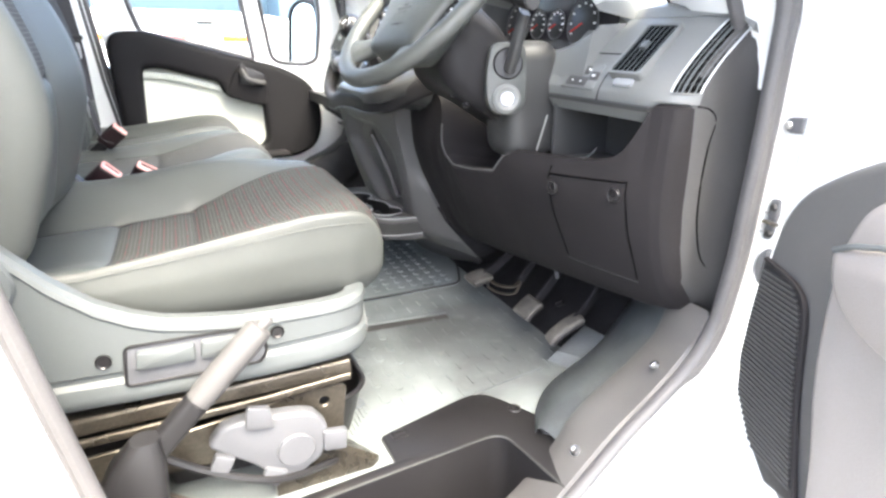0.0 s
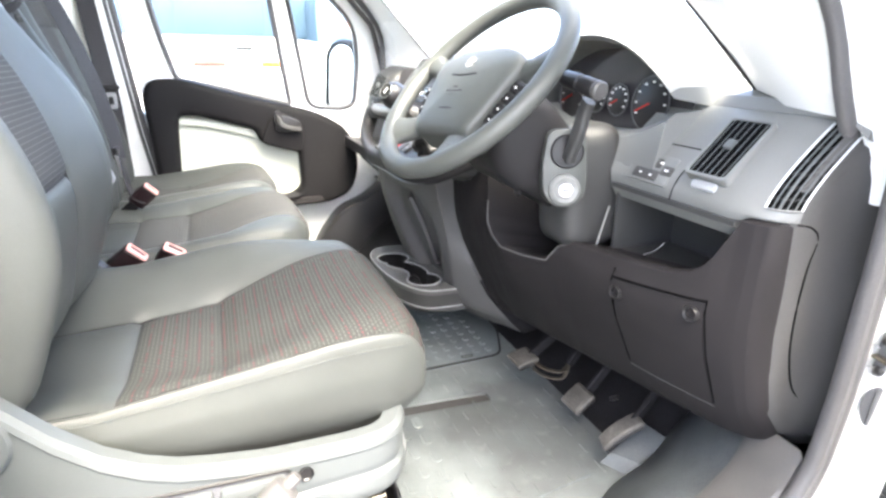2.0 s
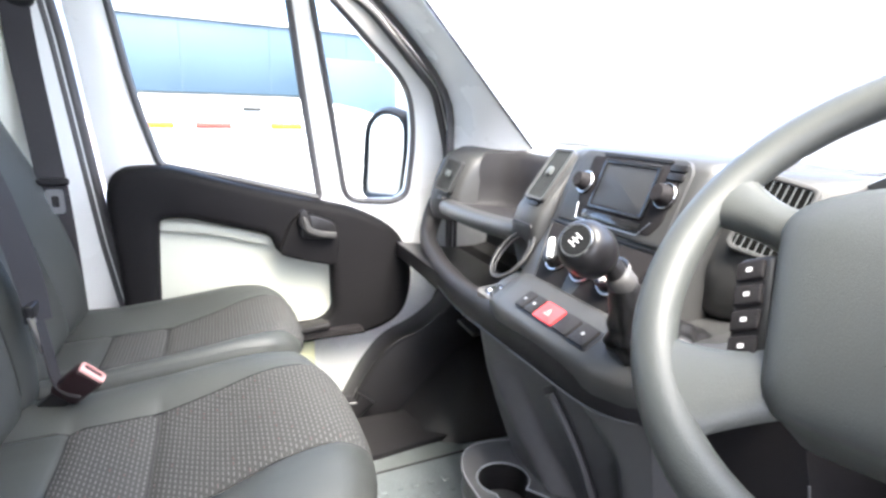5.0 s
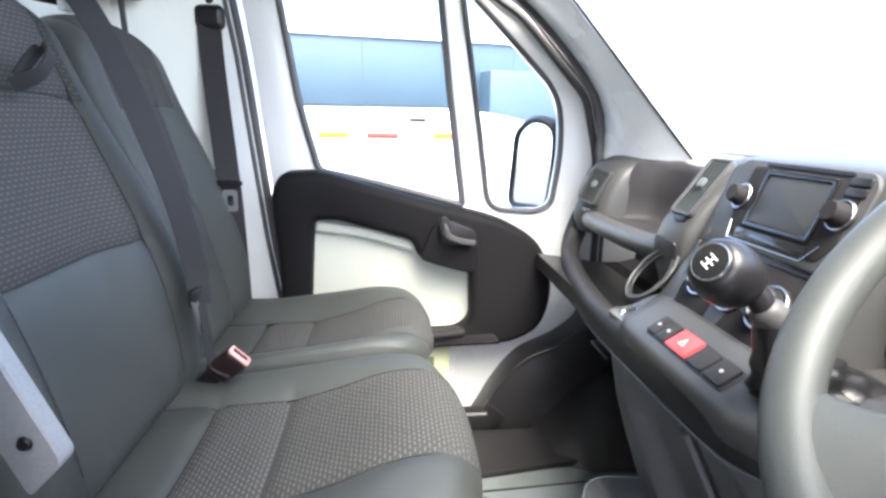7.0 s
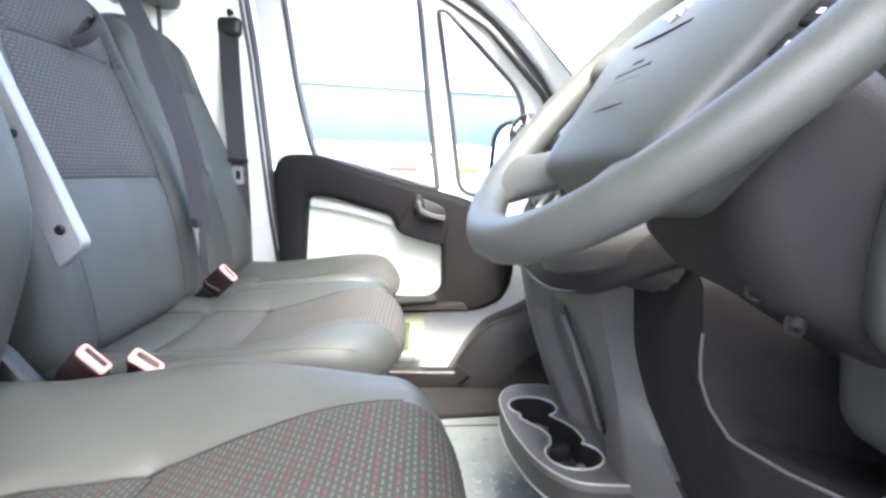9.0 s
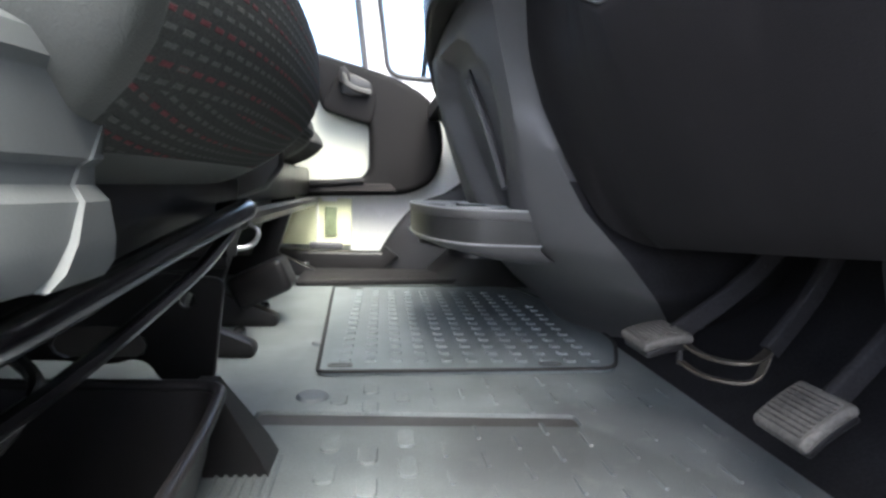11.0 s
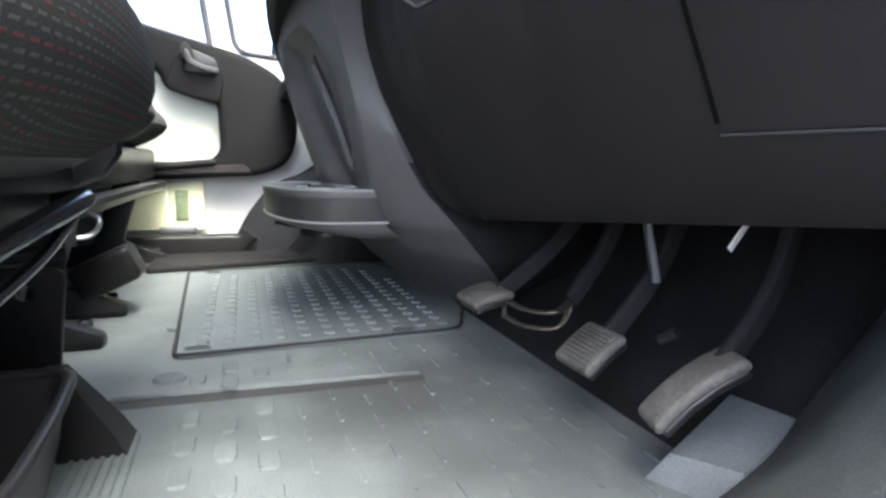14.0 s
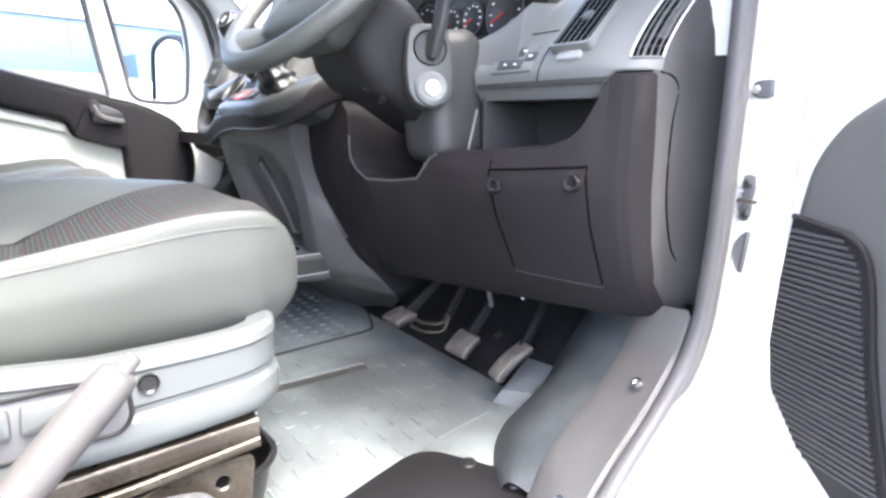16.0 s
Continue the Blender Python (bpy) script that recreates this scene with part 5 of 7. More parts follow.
# ---- dashboard ----
def face_frame(at, normal):
    """Local x to the driver's right, y up the face, z out of it."""
    z = Vector(normal).normalized()
    x = Vector((0, -1, 0))
    x = (x - z * x.dot(z)).normalized()
    y = z.cross(x)
    m = Matrix((x, y, z)).transposed().to_4x4()
    return Matrix.Translation(at) @ m


def flat(outline, depth, m, back=0.01, bevel=0.002, holes=()):
    """A plate lying on a face: from back below it to depth above it."""
    return moved(plate(outline, -back, depth, "xy", holes, bevel, 2), m)


def vent(parent, m, w, h, n, skew=0.0, name="air_vent", tone=None):
    """A framed air vent with turning slats and a thumb wheel."""
    out, inn = rrect(w, h, 0.008), rrect(w - 0.010, h - 0.010, 0.005)
    sh = lambda pts: [(x + skew * y, y) for x, y in pts]
    v = part(name, flat(sh(out), 0.0035, m, 0.012, 0.001, [sh(inn)]), tone or DASH, parent, "framed air vent with pale slats")
    # shallow plate, the deep duct's shade painted in near-black
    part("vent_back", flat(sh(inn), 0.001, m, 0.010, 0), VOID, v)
    for i in range(n):
        x = -w / 2 + 0.005 + (w - 0.010) * (i + 0.5) / n
        s = [(x - 0.0006, -h / 2 + 0.005), (x + 0.0006, -h / 2 + 0.005), (x + 0.0006, h / 2 - 0.005), (x - 0.0006, h / 2 - 0.005)]
        part("slat", flat(sh(s), 0.0024, m, -0.0018, 0), GREYPL, v)
    part("vent_knob", flat(sh([(x, y + 0.004) for x, y in rrect(0.014, 0.016, 0.004)]), 0.0075, m, -0.002, 0.002), GREYPL, v)
    return v


def build_dash():
    dash = thing("dashboard", "charcoal moulded plastic dashboard across the cab", "dashboard", (0.9, CY, 0.5))
    # top pad below the windscreen
    rows = []
    for y in (0.695, 0.72, 0.80, 0.95, 1.42, 1.72, 1.88, 2.24, 2.34, 2.372):
        e = 0.02 if y in (0.695, 2.372) else 0.0
        rows.append([(0.868, y, 0.700 - e), (0.878, y, 0.716 - e), (0.90, y, 0.724 - e), (0.97, y, 0.732 - e), (1.13, y, 0.728 - e), (1.13, y, 0.68), (0.90, y, 0.67)])
    part("top_pad", loft(rows), DASH, dash)

    # driver's side upper face: vents and switches
    rows = []
    bend = [(0.704, 0.056), (0.710, 0.036), (0.722, 0.019), (0.738, 0.011), (0.752, 0.006), (0.78, 0.0), (1.02, 0.0)]
    rise = [(0.579, 0.7645), (0.59, 0.766), (0.605, 0.773), (0.622, 0.785), (0.640, 0.800), (0.658, 0.818), (0.678, 0.839), (0.697, 0.862)]

    def along(tab, v):
        for (a, p), (b, q) in zip(tab, tab[1:]):
            if v <= b:
                return lerp(p, q, max(0.0, (v - a) / (b - a)))
        return tab[-1][1]

    def upper(y, z, off=0.0):
        """A place on the upper face, which bends round to the end of the dash."""
        turn = max(0.0, min(1.0, (0.785 - y) / 0.075))
        return Vector((along(rise, z) + along(bend, y) - off * (1 - 0.6 * turn), y - off * 0.9 * turn, z + off * 0.6))

    for y in (0.710, 0.722, 0.738, 0.752, 0.78, 0.795, 0.80, 0.90, 1.00, 1.02):
        dx = along(bend, y)
        foot = 0.579 if y < 0.757 else 0.547
        rows.append([((0.767 if y < 0.757 else 0.779) + dx, y, foot), *([upper(y, 0.579) + Vector((0.005, 0, -0.018))] if y > 0.757 else [upper(y, 0.582)]), *[upper(y, max(z, 0.5822)) for z, _ in rise], (0.90, y, 0.71), (1.10, y, 0.71), (1.10, y, foot), (0.80 + dx, y, foot)])
    part("driver_upper_face", loft(rows), DASH, dash, "", 50)
    vent(dash, face_frame((0.8045, 0.828, 0.6515), (-0.70, 0.0, 0.71)), 0.074, 0.106, 6)
    part("vent_tab", flat(rrect(0.042, 0.013, 0.005), 0.005, face_frame((0.772, 0.828, 0.602), (-0.85, 0, 0.5))), BARGREY, dash, "pale thumb wheel below the vent")
    # outer vent, bent round the end of the dash
    us = [0.736, 0.733, 0.730, 0.727, 0.724, 0.721, 0.718, 0.715, 0.712, 0.7095]
    vz = [lerp(0.594, 0.692, k / 10) for k in range(11)]
    face = [[upper(u, z, 0.0012) for z in vz] for u in us]
    # near-black sheet paints the shade behind the slats
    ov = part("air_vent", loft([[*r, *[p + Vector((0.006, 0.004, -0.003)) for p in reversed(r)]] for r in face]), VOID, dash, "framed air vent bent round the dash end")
    for u, r, mt in ((0.7370, 0.0014, SILVER), (0.7305, 0.0009, GREYPL), (0.7240, 0.0017, GREYPL), (0.7185, 0.0009, GREYPL), (0.7135, 0.0009, GREYPL), (0.7095, 0.0014, SILVER)):
        edge = mt is SILVER
        part("vent_edge" if edge else "slat", tube([upper(u, z, 0.0026) for z in vz], r, 8), mt, ov)
    for z in (0.606, 0.620, 0.635, 0.650, 0.665, 0.680):
        for u0, u1 in ((0.7365, 0.7310), (0.7300, 0.7255), (0.7225, 0.7190), (0.7180, 0.7140), (0.7130, 0.7100)):
            part("fin", tube([upper(u0, z - 0.002, 0.0014), upper((u0 + u1) / 2, z, 0.0014), upper(u1, z + 0.002, 0.0014)], 0.0007, 6), CONSOLE, ov)
    for z in (0.593, 0.693):
        part("vent_edge", tube([upper(u, z, 0.0020) for u in us], 0.0014, 6), DASH, ov)
    # joints in the face: round the switch panel, beside the vent block
    part("panel_groove", tube([upper(y, 0.643, 0.0002) for y in (0.872, 0.93, 1.0)], 0.0011, 6), FELTSHADE, dash)
    part("panel_groove", tube([upper(lerp(0.882, 0.872, k / 8), lerp(0.566, 0.643, k / 8), 0.0002) for k in range(9)], 0.0011, 6), FELTSHADE, dash)
    # lower driver's panel, swelling round the column
    sec = {
        0.712: (0.577, 0.802, 0.822, 0.842, 0.905), 0.716: (0.577, 0.787, 0.796, 0.820, 0.885), 0.724: (0.577, 0.777, 0.778, 0.806, 0.865), 0.738: (0.577, 0.770, 0.768, 0.799, 0.845), 0.756: (0.577, 0.767, 0.758, 0.795, 0.836), 0.766: (0.549, 0.759, 0.753, 0.793, 0.832), 0.775: (0.526, 0.752, 0.749, 0.791, 0.829), 0.785: (0.509, 0.747, 0.744, 0.788, 0.827),
        0.80: (0.496, 0.741, 0.738, 0.783, 0.825), 0.83: (0.485, 0.733, 0.728, 0.775, 0.82), 0.88: (0.480, 0.723, 0.712, 0.763, 0.812), 0.95: (0.474, 0.712, 0.700, 0.750, 0.805), 1.02: (0.470, 0.698, 0.690, 0.738, 0.795), 1.045: (0.458, 0.692, 0.687, 0.733, 0.792), 1.07: (0.424, 0.684, 0.683, 0.730, 0.79),
        1.13: (0.416, 0.670, 0.670, 0.715, 0.782), 1.19: (0.414, 0.656, 0.656, 0.705, 0.775), 1.225: (0.430, 0.653, 0.652, 0.698, 0.772), 1.25: (0.452, 0.654, 0.650, 0.694, 0.77), 1.262: (0.490, 0.660, 0.650, 0.694, 0.77), 1.278: (0.535, 0.664, 0.650, 0.692, 0.768), 1.30: (0.556, 0.664, 0.649, 0.691, 0.766), 1.36: (0.560, 0.652, 0.648, 0.688, 0.762), 1.425: (0.545, 0.640, 0.650, 0.688, 0.76),
    }
    keys = sorted(sec)

    def knee(y):
        """Points of the panel's section at y, from its top edge down."""
        i = max(0, min(len(keys) - 2, sum(k <= y for k in keys) - 1))
        t = max(0.0, min(1.0, (y - keys[i]) / (keys[i + 1] - keys[i])))
        zt, xt, xm, xl, xb = [lerp(p, q, t) for p, q in zip(sec[keys[i]], sec[keys[i + 1]])]
        zb = 0.245 - 0.06 * (y - 0.69) / 0.73
        zm = min(0.435, zt - 0.012)
        front = [(xt, zt - 0.004), (lerp(xt, xm, 0.5) - 0.001, lerp(zt, zm, 0.55)), (xm, zm), (lerp(xm, xl, 0.45) - 0.003, lerp(zm, 0.31, 0.5)), (xl, 0.31), (lerp(xl, xb, 0.55), zb + 0.022), (xb, zb)]
        # beside the console the lower edge sweeps up along the leg
        zc = along([(1.22, zb), (1.27, max(zb, 0.188)), (1.31, 0.200), (1.345, 0.232), (1.37, 0.272), (1.39, 0.318), (1.408, 0.368), (1.42, 0.43), (1.43, 0.47)], y)
        if zc > zb + 1e-4:
            kept = []
            for k in range(7):
                z = lerp(front[0][1], zc, k / 6)
                for (x0, z0), (x1, z1) in zip(front, front[1:]):
                    if z1 <= z <= z0:
                        kept.append((lerp(x0, x1, (z0 - z) / max(1e-6, z0 - z1)), z))
                        break
            front, xb, zb = kept, kept[-1][0] + 0.004, zc - 0.003
        return [(xt + 0.03, zt - 0.004), (xt + 0.010, zt), *front, (xb + 0.05, zb + 0.01), (xb + 0.05, zt - 0.03)]

    def knee_x(y, z):
        pts = knee(y)[2:9]
        for (x0, z0), (x1, z1) in zip(pts, pts[1:]):
            if z1 <= z <= z0:
                return lerp(x0, x1, (z0 - z) / max(1e-6, z0 - z1))
        return pts[-1][0]

    # the panel's shade comes from the darkest tone of the dash plastic
    part("knee_panel", loft([[(x, y, z) for x, z in knee(y)] for y in sorted(set(keys + [round(lerp(0.716, 1.425, k / 70), 4) for k in range(71)]))]), DASHLOW, dash, "lower knee panel in the shaded dash tone")
    # maintenance flap with two turn fasteners
    ys = [lerp(0.774, 0.914, k / 8) for k in range(9)]
    zs = [lerp(1, 0, k / 8) for k in range(9)]
    face = [[(knee_x(y, lerp(0.285, 0.455 - 0.012 * i / 8, v)) - 0.0012, y, lerp(0.285, 0.455 - 0.012 * i / 8, v)) for v in zs] for i, y in enumerate(ys)]
    rows = [[*r, *[(x + 0.004, y, z) for x, y, z in reversed(r)]] for r in face]
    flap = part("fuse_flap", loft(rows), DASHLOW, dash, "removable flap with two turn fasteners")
    for fy, fz in ((0.787, 0.436), (0.906, 0.424)):
        part("fastener", lathe([(0.001, -0.002), (0.0055, -0.002), (0.0065, 0.004), (0.0095, 0.005), (0.0118, 0.001), (0.0120, -0.004)], 18, facing((knee_x(fy, fz) - 0.0015, fy, fz), (-0.95, -0.22, 0.1))), BLACK, flap, "black turn fastener")
    for gy in (0.7715, 0.9165):
        part("flap_groove", tube([(knee_x(gy, z) - 0.0004, gy, z) for z in (0.460, 0.44, 0.41, 0.38, 0.35, 0.32, 0.29)], 0.0014, 6), VOID, dash)
    part("flap_groove", tube([(knee_x(lerp(0.7715, 0.9165, k / 8), 0.283) - 0.0004, lerp(0.7715, 0.9165, k / 8), 0.283) for k in range(9)], 0.0009, 6), STACK, dash)

    part("notch_rim", tube([(knee(y)[2][0] - 0.001, y, knee(y)[2][1] + 0.002) for y in [lerp(1.03, 1.262, k / 30) for k in range(31)]], 0.0016, 6), LEGPL, dash)
    part("flap_groove", tube([(knee_x(lerp(0.7715, 0.9165, k / 8), 0.458 - 0.012 * k / 8) - 0.0005, lerp(0.7715, 0.9165, k / 8), 0.458 - 0.012 * k / 8) for k in range(9)], 0.0017, 6), VOID, dash)

    # outer cheek of the dash end
    rows = []
    for z, xf in ((0.232, 0.915), (0.262, 0.872), (0.30, 0.842), (0.36, 0.826), (0.42, 0.818), (0.50, 0.812), (0.575, 0.805), (0.62, 0.815), (0.68, 0.868), (0.722, 0.905)):
        rows.append([(xf - 0.008, 0.716, z), (xf - 0.001, 0.711, z), (xf + 0.010, 0.708, z), (xf + 0.024, 0.707, z), (max(xf + 0.03, 0.892), 0.700, z), (max(xf + 0.04, 0.915), 0.684, z), (max(xf + 0.05, 0.945), 0.670, z), (1.03, 0.664, z), (1.03, 0.72, z)])
    part("end_cheek", loft(rows), CHEEK, dash, "", 60)
    groove = smooth_path([(0.806, 0.7105, 0.577), (0.828, 0.7070, 0.572), (0.842, 0.7065, 0.556), (0.836, 0.7065, 0.52), (0.834, 0.7065, 0.46), (0.840, 0.7065, 0.40), (0.858, 0.7060, 0.345), (0.884, 0.7055, 0.315)], 5)
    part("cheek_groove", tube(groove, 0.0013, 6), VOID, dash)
    # storage pocket beside the column
    pk = part("pocket", loft([[(0.76, y, 0.565), (0.90, y, 0.56), (0.90, y, 0.455), (0.79, y, 0.455), (0.79, y, 0.449), (0.912, y, 0.449), (0.912, y, 0.572), (0.76, y, 0.572)] for y in (0.76, 0.88, 1.01)], True), STACK, dash, "open storage pocket")
    part("pocket_end", box((0.775, 1.006, 0.45), (0.91, 1.014, 0.57), 0.002), STACK, pk)
    part("pocket_rib", tube(smooth_path([(0.800, 0.958, 0.458), (0.822, 0.957, 0.462), (0.838, 0.955, 0.476)], 4), 0.0016, 6), DASH, pk)
    part("pocket_edge", tube([(0.728, 0.990, 0.472), (0.752, 0.998, 0.534)], 0.0018, 6), DASH, pk)
    # switch panel
    sp = face_frame((0.7738, 0.938, 0.607), (-0.862, 0, 0.507))
    pan = part("switch_panel", flat(rrect(0.090, 0.046, 0.004), 0.0006, sp), DASH, dash)
    part("switch", flat([(x - 0.012, y + 0.010) for x, y in rrect(0.062, 0.016, 0.003)], 0.0018, sp), CHEEK, pan)
    part("switch", flat([(x - 0.004, y - 0.010) for x, y in rrect(0.054, 0.017, 0.003)], 0.0018, sp), CHEEK, pan)
    part("switch", flat([(x + 0.034, y + 0.001) for x, y in rrect(0.022, 0.016, 0.003)], 0.0018, sp), CHEEK, pan)
    for dx, dy, w in ((0.018, 0.011, 0.006), (-0.014, -0.010, 0.005), (0.008, -0.011, 0.005), (0.034, 0.001, 0.008)):
        part("switch_symbol", flat([(x + dx, y + dy) for x, y in rrect(w, 0.0028, 0.001)], 0.0024, sp, 0.0, 0), WHITEPL, pan)

    # instrument cluster with hood
    rows, face = [], []
    for k in range(-10, 11):
        v = k / 10
        y = 1.155 + 0.224 * v
        zl, zt = 0.640 + 0.048 * abs(v) ** 2.5, 0.794 - 0.084 * abs(v) ** 2.2
        rows.append([(0.785, y, zl - 0.010), (0.800, y, zl), (0.858, y, zl + 0.004), (0.866, y, zt - 0.012), (0.792, y, zt), (0.784, y, zt + 0.008), (0.800, y, zt + 0.015), (0.85, y, zt + 0.018), (0.97, y, 0.735), (0.97, y, 0.56), (0.772, y, 0.56), (0.768, y, 0.59)])
        if abs(v) < 0.98:
            face.append([(0.852, y, zl + 0.003), (0.860, y, zt - 0.008)])
    ic = part("instrument_housing", loft(rows), DASH, dash, "hooded instrument housing")
    part("instrument_face", loft(face, False, False), LENS, ic)
    fm = face_frame((0.848, 1.155, 0.705), (-1, 0, 0.10))
    for dx, r in ((0.115, 0.045), (-0.115, 0.045), (0.03, 0.028), (-0.035, 0.028)):
        part("dial", flat([(dx + r * math.cos(a * math.pi / 16), -0.012 + r * math.sin(a * math.pi / 16)) for a in range(32)], 0.003, fm, 0.0, 0.001), BLACK, ic)
        part("dial_ring", moved(sweep([(dx + r * math.cos(a * math.pi / 16), -0.012 + r * math.sin(a * math.pi / 16), 0.004) for a in range(32)], circle(0.0012, 6), closed=True), fm), MIDGREY, ic)
        for a in range(-30, 211, 30):
            part("dial_mark", flat([(dx + (r * 0.78) * math.cos(radians(a)) + x, -0.012 + (r * 0.78) * math.sin(radians(a)) + y) for x, y in rrect(0.005, 0.003, 0.001)], 0.0045, fm, 0, 0), WHITEPL, ic)
        part("needle", moved(box((-0.001, 0.0, 0.0045), (0.001, r * 0.8, 0.006)), fm @ Matrix.Translation((dx, -0.012, 0)) @ Matrix.Rotation(radians(115), 4, "Z")), REDLENS, ic)

    # small vent between wheel and radio
    rows = []
    for y, dx in ((1.338, 0.075), (1.343, 0.045), (1.352, 0.034), (1.38, 0.016), (1.41, -0.001), (1.425, -0.004), (1.44, 0.004)):
        rows.append([(0.730 + dx, y, 0.56), (0.682 + dx, y, 0.60), (0.684 + dx, y, 0.65), (0.703 + dx, y, 0.70), (0.722 + dx, y, 0.738), (0.732 + dx, y, 0.748), (0.770 + dx, y, 0.752), (0.95, y, 0.742), (0.95, y, 0.56)])
    part("mid_block", loft(rows), STACK, dash, "", 50)
    vent(dash, face_frame((0.7135, 1.384, 0.708), (-0.79, -0.46, 0.41)), 0.060, 0.088, 7, tone=STACK)

    # centre stack, leaning back: radio bay above, heater panel below
    rows = []
    for y, dx in ((1.425, 0.060), (1.432, 0.022), (1.442, 0.007), (1.455, 0.0), (1.57, -0.004), (1.690, 0.0), (1.698, 0.006), (1.702, 0.02)):
        e = 0.3 * dx
        rows.append([(0.572 + dx, y, 0.50), (0.578 + dx, y, 0.545), (0.590 + dx, y, 0.570), (0.612 + dx, y, 0.604 - e), (0.641 + dx, y, 0.650 - e), (0.662 + dx, y, 0.706 - e), (0.680 + dx, y, 0.749 - e), (0.688 + dx, y, 0.758 - e), (0.703 + dx, y, 0.762 - e), (0.80, y, 0.766 - e), (0.95, y, 0.745), (0.95, y, 0.50)])
    part("radio_bay", loft(rows), STACK, dash, "", 50)
    part("stack_groove", tube([(0.6425, 1.446, 0.657), (0.639, 1.57, 0.656), (0.6425, 1.694, 0.655)], 0.0015, 6), BLACK, dash)
    hp = face_frame((0.6165, 1.566, 0.612), (-0.845, 0, 0.535))
    frame_out = rounded([(-0.082, -0.043), (0.078, -0.043), (0.110, 0.048), (-0.118, 0.048)], 0.010, 4)
    heat = part("heater_panel", flat(frame_out, 0.003, hp, 0.012), DASHLOW, dash, "dark heater control panel")
    for dx in (-0.056, 0.004, 0.062):
        k = part("heater_knob", lathe([(0.001, 0.018), (0.017, 0.018), (0.020, 0.015), (0.0215, 0.004), (0.025, 0.003), (0.026, 0.0)], 28, hp @ Matrix.Translation((dx, 0.006, 0.003))), BLACK, heat)
        part("knob_ring", moved(sweep([(dx + 0.0245 * math.cos(a * math.pi / 14), 0.006 + 0.0245 * math.sin(a * math.pi / 14), 0.007) for a in range(28)], circle(0.0014, 6), closed=True), hp), STEEL, k)
        part("pointer", moved(box((-0.005, -0.017, 0.020), (0.005, 0.017, 0.027), 0.003), hp @ Matrix.Translation((dx, 0.006, 0)) @ Matrix.Rotation(radians(35), 4, "Z")), SILVER, k)
    part("panel_groove", moved(tube([(x, y, 0.0005) for x, y in [(-0.121, 0.05), (-0.084, -0.046), (0.080, -0.046), (0.113, 0.05)]], 0.0022, 6), hp), BLACK, heat)

    # vent column between tray and radio
    rows = []
    for y, dx in ((1.702, 0.03), (1.705, 0.006), (1.712, 0.0), (1.755, 0.0), (1.785, 0.004), (1.798, 0.014), (1.806, 0.034), (1.810, 0.07)):
        e = 0.35 * dx
        rows.append([(0.640 + dx, y, 0.555), (0.626 + dx, y, 0.60), (0.624 + dx, y, 0.640), (0.632 + dx, y, 0.664 - e), (0.652 + dx, y, 0.690 - e), (0.680 + dx, y, 0.722 - e), (0.706 + dx, y, 0.748 - e), (0.735 + dx, y, 0.757 - e), (0.80 + dx, y, 0.752 - e), (0.95, y, 0.735), (0.95, y, 0.55)])
    part("vent_column", loft(rows), STACK, dash, "", 50)
    vent(dash, face_frame((0.6705, 1.749, 0.7155), (-0.755, 0.0, 0.656)), 0.058, 0.100, 7, -0.16, tone=STACK)
    part("vent_tab", flat(rrect(0.030, 0.010, 0.004), 0.005, face_frame((0.640, 1.738, 0.672), (-0.85, 0, 0.5))), BLACK, dash)
    part("column_pocket", flat(rrect(0.062, 0.040, 0.006), 0.001, face_frame((0.6235, 1.748, 0.622), (-1.0, 0, -0.03))), BLACK, dash)
    # passenger end vent
    rows = []
    for y, dx in ((2.226, 0.07), (2.229, 0.040), (2.234, 0.027), (2.26, 0.013), (2.285, 0.0), (2.312, -0.010), (2.338, -0.004), (2.354, 0.012), (2.366, 0.04), (2.374, 0.08)):
        e = 0.3 * dx
        rows.append([(0.694 + dx, y, 0.545), (0.686 + dx, y, 0.575), (0.688 + dx, y, 0.605), (0.699 + dx, y, 0.645), (0.718 + dx, y, 0.685 - e), (0.738 + dx, y, 0.708 - e), (0.775 + dx, y, 0.722 - e), (0.86 + dx * 0.5, y, 0.725 - e), (0.98, y, 0.715), (0.98, y, 0.54)])
    part("passenger_end", loft(rows), STACK, dash, "", 50)
    vent(dash, face_frame((0.7045, 2.270, 0.657), (-0.80, -0.42, 0.40)), 0.056, 0.086, 7, tone=STACK)
    part("vent_tab", flat(rrect(0.032, 0.010, 0.004), 0.005, face_frame((0.688, 2.272, 0.601), (-0.99, 0, 0.12))), BLACK, dash)
    # upper tray: floor and back wall curving up to the top pad
    rows = []
    for y, dx in ((1.795, 0.0), (1.90, 0.0), (2.05, 0.0), (2.15, -0.004), (2.195, -0.018), (2.215, -0.045), (2.228, -0.09)):
        rows.append([(0.67, y, 0.598), (0.76 + dx * 0.3, y, 0.592), (0.836 + dx, y, 0.590), (0.848 + dx, y, 0.598), (0.852 + dx, y, 0.640), (0.862 + dx, y, 0.698), (0.872 + dx, y, 0.714), (0.92, y, 0.722), (0.98, y, 0.70), (0.98, y, 0.575), (0.67, y, 0.578)])
    part("upper_tray", loft(rows), CONSOLE, dash, "open storage tray", 60)
    bar_path = smooth_path([(0.660, 1.795, 0.612), (0.658, 1.86, 0.606), (0.664, 1.97, 0.598), (0.676, 2.10, 0.590), (0.692, 2.235, 0.584)], 5)
    part("tray_bar", sweep(bar_path, rrect(0.046, 0.036, 0.016, 5)), STACK, dash, "", 60)
